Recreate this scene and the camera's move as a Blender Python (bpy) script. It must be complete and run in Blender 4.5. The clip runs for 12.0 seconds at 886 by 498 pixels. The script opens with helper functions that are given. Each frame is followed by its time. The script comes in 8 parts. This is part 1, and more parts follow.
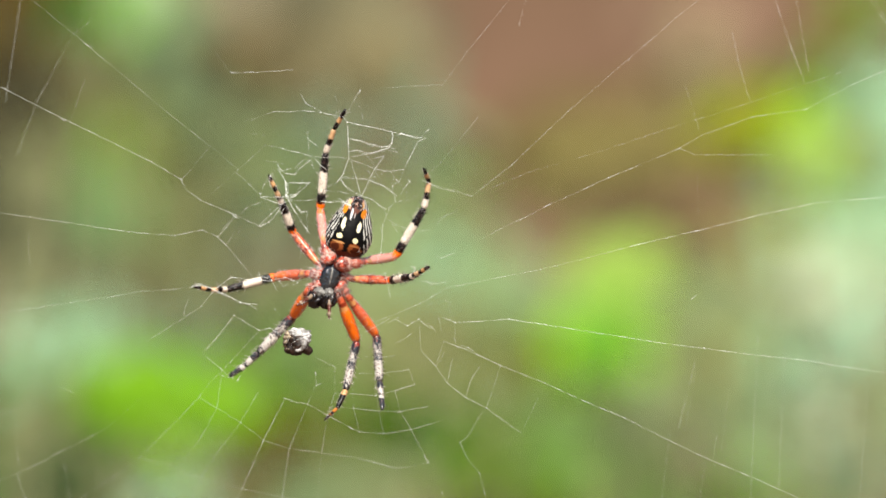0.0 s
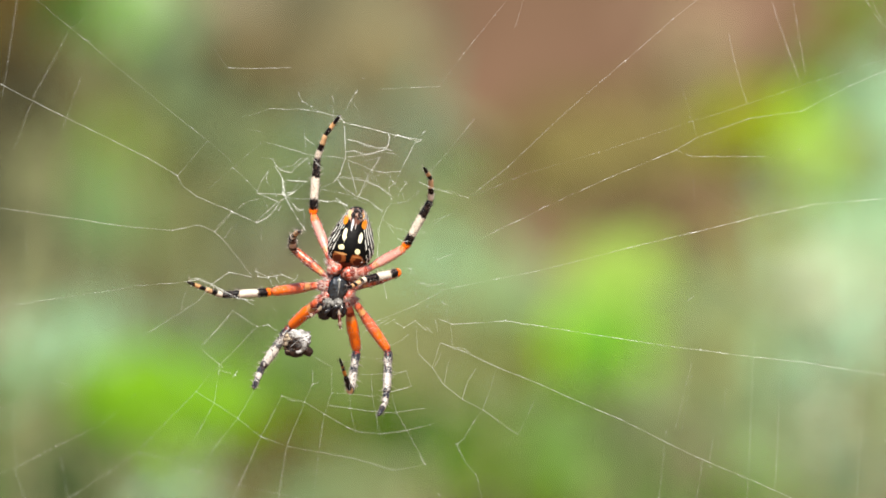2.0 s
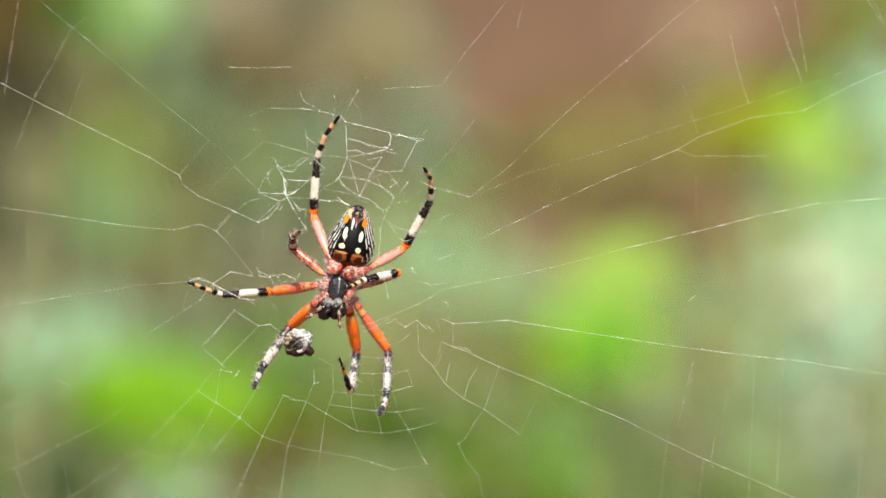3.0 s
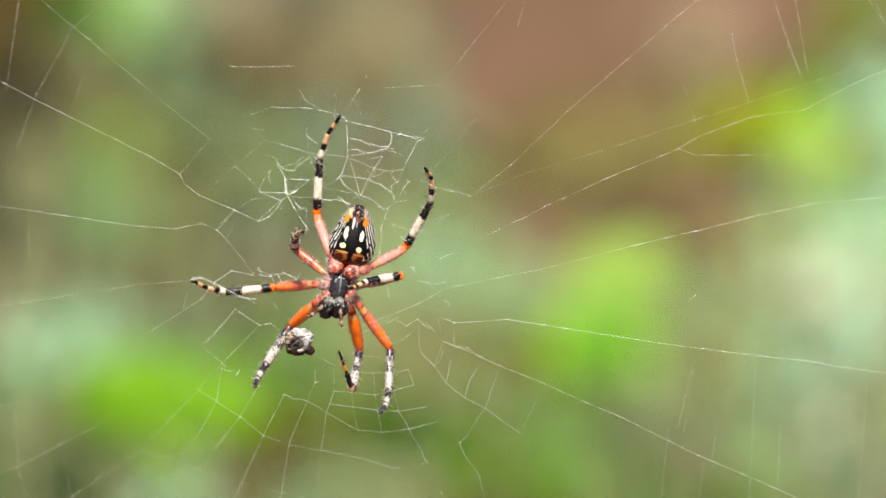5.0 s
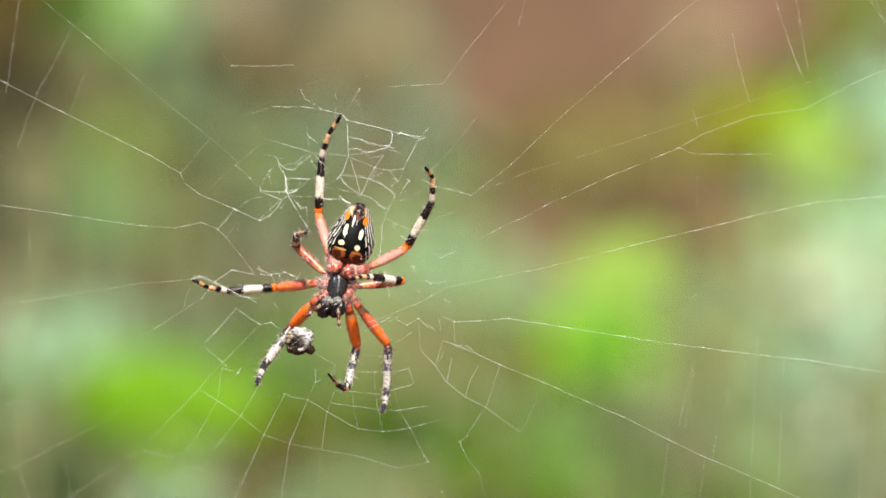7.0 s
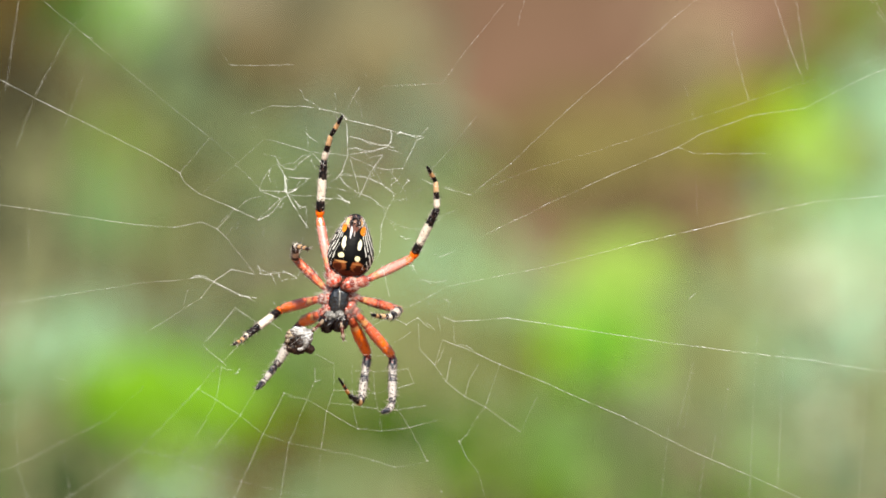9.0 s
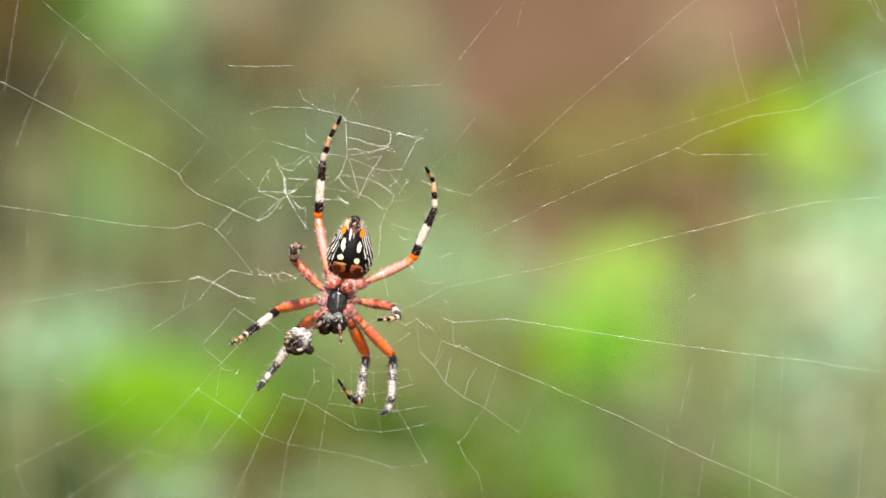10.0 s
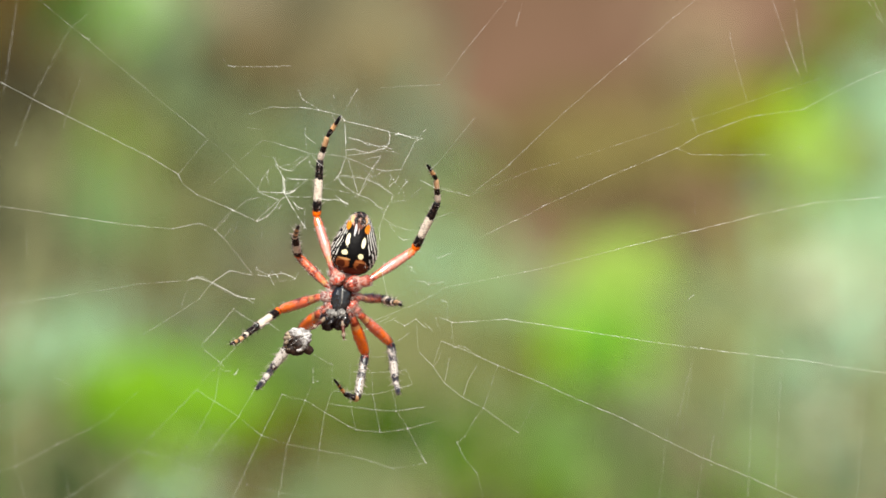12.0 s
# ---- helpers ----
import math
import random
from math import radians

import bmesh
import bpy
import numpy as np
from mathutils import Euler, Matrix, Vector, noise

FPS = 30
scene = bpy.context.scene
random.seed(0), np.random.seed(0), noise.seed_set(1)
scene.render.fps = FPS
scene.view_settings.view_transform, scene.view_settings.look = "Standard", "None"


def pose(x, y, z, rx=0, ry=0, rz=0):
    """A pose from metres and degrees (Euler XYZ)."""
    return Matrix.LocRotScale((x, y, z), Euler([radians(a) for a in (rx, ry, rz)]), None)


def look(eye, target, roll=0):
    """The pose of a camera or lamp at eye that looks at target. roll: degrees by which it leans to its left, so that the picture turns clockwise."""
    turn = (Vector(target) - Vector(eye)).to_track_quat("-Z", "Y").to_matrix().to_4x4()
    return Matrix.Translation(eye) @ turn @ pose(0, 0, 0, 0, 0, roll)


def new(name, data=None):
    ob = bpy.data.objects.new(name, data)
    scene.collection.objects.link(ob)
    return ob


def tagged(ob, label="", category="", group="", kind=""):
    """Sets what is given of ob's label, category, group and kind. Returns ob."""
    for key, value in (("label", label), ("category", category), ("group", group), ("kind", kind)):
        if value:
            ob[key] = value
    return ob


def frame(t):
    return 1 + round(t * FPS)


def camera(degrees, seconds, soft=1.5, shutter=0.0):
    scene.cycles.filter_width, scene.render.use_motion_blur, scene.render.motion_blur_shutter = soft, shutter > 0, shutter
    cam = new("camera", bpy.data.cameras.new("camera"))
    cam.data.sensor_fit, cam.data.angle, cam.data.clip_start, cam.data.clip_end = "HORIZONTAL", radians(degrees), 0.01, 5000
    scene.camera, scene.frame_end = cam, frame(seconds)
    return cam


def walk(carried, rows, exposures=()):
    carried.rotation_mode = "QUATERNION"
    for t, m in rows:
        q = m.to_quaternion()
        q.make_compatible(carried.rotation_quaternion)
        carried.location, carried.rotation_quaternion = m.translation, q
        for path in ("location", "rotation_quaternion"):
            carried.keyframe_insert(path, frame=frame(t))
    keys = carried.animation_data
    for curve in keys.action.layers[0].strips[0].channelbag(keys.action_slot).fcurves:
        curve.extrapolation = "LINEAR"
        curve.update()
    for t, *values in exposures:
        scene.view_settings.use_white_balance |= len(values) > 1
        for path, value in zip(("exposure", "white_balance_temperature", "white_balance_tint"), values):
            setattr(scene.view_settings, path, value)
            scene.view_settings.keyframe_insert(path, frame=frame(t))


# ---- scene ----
# A garden orb spider behind its web, before a sunlit, far out-of-focus garden. Small things are given in millimetres.
MM = 0.001
WEB_HEIGHT = 1100.0
EYE_BACK = 425.2

# ---- camera ----
cam = camera(15.0, 12.0, soft=1.6, shutter=0.5)
cam.data.dof.use_dof = True
cam.data.dof.focus_distance = (EYE_BACK + 1.7) * MM
cam.data.dof.aperture_fstop = 10.0
EYE = (0, -EYE_BACK * MM, WEB_HEIGHT * MM)
walk(cam, [(0.0, look(EYE, (0, 0, WEB_HEIGHT * MM))), (12.0, look(EYE, (0, 0, WEB_HEIGHT * MM)))], exposures=[(0.0, 1.3), (11.8, 1.3), (12.0, 1.2)])

# ---- light ----
SUN_FROM = Vector((0.02, -0.68, 0.73)).normalized()
world = bpy.data.worlds.new("sky")
scene.world = world
world.use_nodes = True
sky = world.node_tree.nodes.new("ShaderNodeTexSky")
sky.sky_type = "NISHITA"
sky.sun_disc = False
sky.sun_elevation = math.asin(SUN_FROM.z)
sky.sun_rotation = math.atan2(SUN_FROM.x, SUN_FROM.y)
world.node_tree.links.new(sky.outputs[0], world.node_tree.nodes["Background"].inputs[0])
world.node_tree.nodes["Background"].inputs[1].default_value = 0.058
sun = new("sun", bpy.data.lights.new("sun", "SUN"))
sun.data.energy = 3.3
sun.data.angle = radians(0.5)
sun.data.color = (1.0, 0.95, 0.84)
sun.matrix_world = look(SUN_FROM * 10, (0, 0, 0))


# ---- materials ----
def shader(name, rough=0.5, spec=0.5):
    m = bpy.data.materials.new(name)
    m.use_nodes = True
    b = m.node_tree.nodes["Principled BSDF"]
    b.inputs["Roughness"].default_value = rough
    b.inputs["Specular IOR Level"].default_value = spec
    return m, m.node_tree.nodes, m.node_tree.links, b


def noise_node(n, l, scale, detail=4, coord="Object", rough=0.55):
    tc = n.new("ShaderNodeTexCoord")
    t = n.new("ShaderNodeTexNoise")
    t.inputs["Scale"].default_value = scale
    t.inputs["Detail"].default_value = detail
    t.inputs["Roughness"].default_value = rough
    l.new(tc.outputs[coord], t.inputs["Vector"])
    return t.outputs["Fac"]


def math_node(n, l, op, a, b=0.0, clamp=False):
    k = n.new("ShaderNodeMath")
    k.operation = op
    k.use_clamp = clamp
    for i, v in enumerate((a, b)):
        if isinstance(v, (int, float)):
            k.inputs[i].default_value = v
        else:
            l.new(v, k.inputs[i])
    return k.outputs[0]


def mix_node(n, l, fac, a, b):
    k = n.new("ShaderNodeMix")
    k.data_type = "RGBA"
    for socket, v in ((k.inputs[0], fac), (k.inputs[6], a), (k.inputs[7], b)):
        if isinstance(v, (int, float)):
            socket.default_value = v
        elif isinstance(v, tuple):
            socket.default_value = (*v, 1)
        else:
            l.new(v, socket)
    return k.outputs[2]


def ramp_node(n, l, fac, stops, mode="LINEAR"):
    r = n.new("ShaderNodeValToRGB")
    r.color_ramp.interpolation = mode
    e = r.color_ramp.elements
    while len(e) > len(stops):
        e.remove(e[-1])
    while len(e) < len(stops):
        e.new(1.0)
    for k, (u, c) in zip(e, stops):
        k.position, k.color = u, (*c, 1)
    l.new(fac, r.inputs[0])
    return r.outputs[0]


def bump(n, l, b, height, distance, strength=0.6):
    k = n.new("ShaderNodeBump")
    k.inputs["Strength"].default_value = strength
    k.inputs["Distance"].default_value = distance
    l.new(height, k.inputs["Height"])
    l.new(k.outputs[0], b.inputs["Normal"])


def two_tone(name, dark, light, scale, rough=0.6, spec=0.3, relief=0.0):
    m, n, l, b = shader(name, rough, spec)
    f = noise_node(n, l, scale, 6)
    c = ramp_node(n, l, f, [(0.32, dark), (0.68, light)])
    l.new(c, b.inputs["Base Color"])
    if relief:
        bump(n, l, b, noise_node(n, l, scale * 3, 5), relief)
    return m


def leaf_material(name, dark, light, glow=0.40, rough=0.55):
    """Leaf: two greens mottled over the blade, a tint of its own for each leaf, and light that passes through."""
    m, n, l, b = shader(name, rough, 0.12)
    f = noise_node(n, l, 60, 5)
    info = n.new("ShaderNodeObjectInfo")
    f = math_node(n, l, "ADD", math_node(n, l, "MULTIPLY", f, 0.6), math_node(n, l, "MULTIPLY", info.outputs["Random"], 0.4))
    c = ramp_node(n, l, f, [(0.25, dark), (0.75, light)])
    l.new(c, b.inputs["Base Color"])
    tr = n.new("ShaderNodeBsdfTranslucent")
    l.new(c, tr.inputs["Color"])
    mx = n.new("ShaderNodeMixShader")
    mx.inputs[0].default_value = glow
    l.new(b.outputs[0], mx.inputs[1])
    l.new(tr.outputs[0], mx.inputs[2])
    l.new(mx.outputs[0], n["Material Output"].inputs["Surface"])
    return m


ORANGE, RUST, SALMON = (0.94, 0.165, 0.003), (0.24, 0.022, 0.007), (0.72, 0.130, 0.048)
CREAM, BLACK, AMBER = (0.70, 0.60, 0.49), (0.0025, 0.002, 0.0025), (0.60, 0.26, 0.085)
UMBER, FLESH = (0.08, 0.014, 0.007), (0.40, 0.042, 0.013)
PALE = (0.58, 0.36, 0.29)
PINK = (0.74, 0.27, 0.19)
SLATE, ASH, TAN = (0.014, 0.017, 0.024), (0.47, 0.43, 0.385), (0.26, 0.19, 0.13)


def banded(name, stops, wobble=0.10, rough=0.30, flecks=0.10, specks=0.30, back=0.0, coat=0.0, fine=0.62, polish=0.28, mottle=0.0, rim_tint=(0.035, 0.010, 0.007)):
    """Leg cuticle: bands of colour along the segment, with ragged edges, fine pale hair and a wet gloss."""
    m, n, l, b = shader(name, rough, 0.22)
    b.inputs["Sheen Weight"].default_value = 0.01
    b.inputs["Sheen Roughness"].default_value = 0.35
    b.inputs["Sheen Tint"].default_value = (1.0, 0.92, 0.86, 1)
    at = n.new("ShaderNodeAttribute")
    at.attribute_name = "along"
    wob = math_node(n, l, "MULTIPLY", math_node(n, l, "SUBTRACT", noise_node(n, l, 2600, 4), 0.5), wobble * 2)
    u = math_node(n, l, "ADD", at.outputs["Fac"], wob)
    c = ramp_node(n, l, u, stops)
    pale = math_node(n, l, "GREATER_THAN", noise_node(n, l, 3600, 2), fine)
    c = mix_node(n, l, math_node(n, l, "MULTIPLY", pale, flecks), c, PALE)
    dark = math_node(n, l, "GREATER_THAN", noise_node(n, l, 2900, 3), 0.60)
    c = mix_node(n, l, math_node(n, l, "MULTIPLY", dark, specks), c, (0.05, 0.012, 0.008))
    if mottle:
        # reddish-brown blotches
        blotch = math_node(n, l, "DIVIDE", math_node(n, l, "SUBTRACT", noise_node(n, l, 950, 3), 0.54), 0.05, True)
        c = mix_node(n, l, math_node(n, l, "MULTIPLY", blotch, mottle), c, (0.13, 0.016, 0.008))
    if back:
        # the colour darkens away from the belly side, with a ragged edge
        side = n.new("ShaderNodeAttribute")
        side.attribute_name = "belly"
        rim = math_node(n, l, "ADD", side.outputs["Fac"], math_node(n, l, "MULTIPLY", wob, 4.0))
        rim = math_node(n, l, "DIVIDE", math_node(n, l, "SUBTRACT", 0.74, rim), 0.4, True)
        # on the hind femur the pale side left over paints its broad gloss
        c = mix_node(n, l, math_node(n, l, "MULTIPLY", rim, back), c, rim_tint)
    b.inputs["Coat Weight"].default_value = coat
    b.inputs["Coat IOR"].default_value = 2.6 if coat > 0.8 else 1.5
    b.inputs["Coat Roughness"].default_value = polish
    l.new(c, b.inputs["Base Color"])
    bump(n, l, b, noise_node(n, l, 4000, 3), 0.00006, 0.5)
    return m


def bands(*pairs):
    """Ramp stops for bands: (end, colour) one after another, with short blends."""
    stops, start = [], 0.0
    for end, c in pairs:
        stops += [(min(start + 0.015, 1), c), (max(end - 0.015, 0), c)]
        start = end
    return stops


FEMUR = {
    # pale pink towards the eye, red at the rim: gloss put into the colour
    "hind": banded("hind femur salmon", bands((0.08, RUST), (0.16, SALMON), (0.26, AMBER), (0.82, PINK), (1, ORANGE)), 0.12, 0.34, 0.35, 0.08, 0.9, 1.0, 0.58, 0.24, 0.0, (0.56, 0.075, 0.020)),
    "third": banded("third femur salmon", bands((0.10, RUST), (0.22, AMBER), (0.42, SALMON), (0.52, RUST), (0.86, SALMON), (1, ORANGE)), 0.12, 0.32, 0.4, 0.6, 0.7, 0.7, 0.58, 0.34, 0.8),
    "front": banded("front femur orange", bands((0.12, SALMON), (0.20, RUST), (0.30, AMBER), (0.95, ORANGE), (1, RUST)), 0.08, 0.30, 0.06, 0.10, 0.62, 0.45, 0.60, 0.20, 0.0, (0.42, 0.070, 0.028)),
    "second": banded("second femur orange", bands((0.10, SALMON), (0.14, RUST), (0.24, AMBER), (0.28, RUST), (0.58, SALMON), (0.95, ORANGE), (1, RUST)), 0.10, 0.34, 0.30, 0.22, 0.40, 0.6, 0.58, 0.36, 0.15, (0.30, 0.06, 0.03)),
}
TIBIA = banded("tibia bands", bands((0.10, ORANGE), (0.30, BLACK), (0.66, CREAM), (1, BLACK)))
TIBIA_DULL = banded("front tibia bands", bands((0.05, RUST), (0.29, SLATE), (0.39, ASH), (0.54, SLATE), (0.90, ASH), (1, SLATE)), 0.46, 0.30, 0.24, 0.85, 0.0, 0.4)
META = banded("metatarsus bands", bands((0.36, CREAM), (0.64, BLACK), (1, (0.58, 0.35, 0.18))), 0.16, 0.28, 0.2, 0.4)
TARSUS = banded("tarsus bands", bands((0.34, BLACK), (0.60, (0.55, 0.30, 0.13)), (1, BLACK)), 0.16, 0.28, 0.2, 0.4)
COXA = banded("coxa red and pale", bands((0.10, UMBER), (0.36, FLESH), (0.46, RUST), (0.64, PALE), (0.74, RUST), (0.94, (0.50, 0.13, 0.08)), (1, FLESH)), 0.40, 0.36, 0.35, 0.6, 0.0, 0.5, 0.55, 0.25, 0.8)
TARSUS_FINE = banded("fine tarsus bands", bands((0.10, BLACK), (0.36, (0.48, 0.17, 0.03)), (0.52, BLACK), (0.60, (0.30, 0.12, 0.04)), (1, BLACK)))
META_FINE = banded("fine metatarsus bands", bands((0.30, (0.50, 0.28, 0.12)), (1, BLACK)), 0.16)
META_DULL = banded("front metatarsus bands", bands((0.50, SLATE), (0.90, ASH), (1, SLATE)), 0.40, 0.30, 0.2, 0.6, 0.0, 0.4)
TARSUS_DULL = banded("front tarsus bands", bands((0.22, ASH), (1, SLATE)), 0.28, 0.30, 0.3, 0.5, 0.0, 0.4)
PALP = banded("palp", bands((0.25, UMBER), (0.62, TAN), (1, UMBER)), 0.45, 0.4, 0.3, 0.7)
HAIR = two_tone("pale hair", (0.46, 0.37, 0.33), (0.72, 0.64, 0.60), 900, 0.5)
BLACK_SHELL = two_tone("black shell", (0.002, 0.002, 0.003), (0.014, 0.016, 0.019), 330, 0.16, 1.0, 0.0004)
JAW = two_tone("jaw", (0.002, 0.001, 0.001), (0.010, 0.005, 0.004), 900, 0.20, 0.5, 0.0001)
MOUTH = two_tone("grey-brown mouthpart", (0.03, 0.027, 0.024), (0.40, 0.38, 0.35), 1900, 0.3, 0.4, 0.0001)
SPINNERET = two_tone("spinneret brown", (0.003, 0.002, 0.002), (0.085, 0.060, 0.055), 1800, 0.25, 0.7, 0.0001)
BROWN_SHELL = two_tone("brown shell", (0.05, 0.018, 0.010), (0.16, 0.07, 0.045), 700, 0.35, 0.5, 0.00005)
SPINE = two_tone("spine", (0.008, 0.007, 0.007), (0.02, 0.016, 0.014), 900, 0.4)
SILK, _n, _l, _b = shader("silk", 0.35, 0.6)
_b.inputs["Base Color"].default_value = (0.86, 0.86, 0.82, 1)


def spotted(name):
    """Underside of the abdomen: black, four pale spots, rusty lung plates, orange beside the spinnerets, white streaks on the flanks."""
    m, n, l, b = shader(name, 0.45, 0.07)
    tc = n.new("ShaderNodeTexCoord")
    sp = n.new("ShaderNodeSeparateXYZ")
    l.new(tc.outputs["Object"], sp.inputs[0])
    ragged = math_node(n, l, "MULTIPLY", math_node(n, l, "SUBTRACT", noise_node(n, l, 2000, 4), 0.5), 1.3)
    x = math_node(n, l, "MULTIPLY", sp.outputs[0], 1000)
    z = math_node(n, l, "MULTIPLY", sp.outputs[2], 1000)

    def patch(cx, cz, rx, rz, soft=0.2):
        dx = math_node(n, l, "DIVIDE", math_node(n, l, "SUBTRACT", x, cx), rx)
        dz = math_node(n, l, "DIVIDE", math_node(n, l, "SUBTRACT", z, cz), rz)
        d = math_node(n, l, "SQRT", math_node(n, l, "ADD", math_node(n, l, "MULTIPLY", dx, dx), math_node(n, l, "MULTIPLY", dz, dz)))
        d = math_node(n, l, "ADD", d, ragged)
        return math_node(n, l, "DIVIDE", math_node(n, l, "SUBTRACT", 1 + soft / 2, d), soft, True)

    c = mix_node(n, l, noise_node(n, l, 900, 3), (0.002, 0.002, 0.002), (0.007, 0.006, 0.006))
    # white streaks that spread from the spinnerets down the flanks
    side = math_node(n, l, "ABSOLUTE", math_node(n, l, "SUBTRACT", x, 0.15))
    fan = math_node(n, l, "DIVIDE", side, math_node(n, l, "SUBTRACT", 10.6, z))
    drift = math_node(n, l, "MULTIPLY", math_node(n, l, "SUBTRACT", noise_node(n, l, 420, 2), 0.5), 9.0)
    wave = math_node(n, l, "SINE", math_node(n, l, "ADD", math_node(n, l, "MULTIPLY", fan, 125.0), math_node(n, l, "ADD", drift, math_node(n, l, "MULTIPLY", ragged, 1.6))))
    streak = math_node(n, l, "GREATER_THAN", wave, 0.42)
    flank = math_node(n, l, "GREATER_THAN", math_node(n, l, "ADD", fan, math_node(n, l, "MULTIPLY", ragged, 0.05)), 0.262)
    broken = math_node(n, l, "GREATER_THAN", noise_node(n, l, 1300, 2), 0.40)
    streak = math_node(n, l, "MULTIPLY", streak, broken)
    c = mix_node(n, l, math_node(n, l, "MULTIPLY", streak, flank), c, (0.66, 0.64, 0.58))
    for cx, cz, rx, rz, tint in (
            (-1.0, 1.55, 0.82, 0.72, (0.30, 0.085, 0.024)), (1.3, 1.5, 0.82, 0.76, (0.30, 0.085, 0.024)),
            (-1.15, 1.45, 0.55, 0.50, (0.085, 0.018, 0.007)), (1.45, 1.40, 0.55, 0.52, (0.085, 0.018, 0.007)),
            (0.15, 0.3, 2.2, 0.8, (0.10, 0.024, 0.012)),
            (-0.9, 2.15, 0.75, 0.14, (0.55, 0.27, 0.10)), (1.25, 2.0, 0.55, 0.10, (0.40, 0.15, 0.05)),
            (0.10, 7.15, 1.05, 0.85, (0.46, 0.27, 0.20)), (0.15, 6.55, 0.62, 0.55, (0.10, 0.035, 0.022)),
            (-1.10, 6.4, 0.30, 0.56, (0.56, 0.19, 0.014)), (1.35, 6.25, 0.32, 0.64, (0.50, 0.165, 0.012)), (-0.75, 7.2, 0.24, 0.4, (0.62, 0.40, 0.20)), (0.95, 7.2, 0.22, 0.4, (0.55, 0.30, 0.12)),
            (-0.14, 6.00, 0.15, 0.75, (0.52, 0.50, 0.50)), (0.30, 5.80, 0.06, 0.40, (0.30, 0.25, 0.23)),
            (-0.85, 4.6, 0.25, 0.78, (0.80, 0.73, 0.50)), (1.2, 4.4, 0.24, 0.70, (0.80, 0.73, 0.50)),
            (-1.0, 2.95, 0.38, 0.32, (0.80, 0.71, 0.42)), (1.15, 2.75, 0.32, 0.30, (0.80, 0.71, 0.42))):
        c = mix_node(n, l, patch(cx, cz, rx, rz), c, tint)
    l.new(c, b.inputs["Base Color"])
    bump(n, l, b, noise_node(n, l, 2500, 3), 0.00008, 0.5)
    return m


ABDOMEN = spotted("abdomen underside")


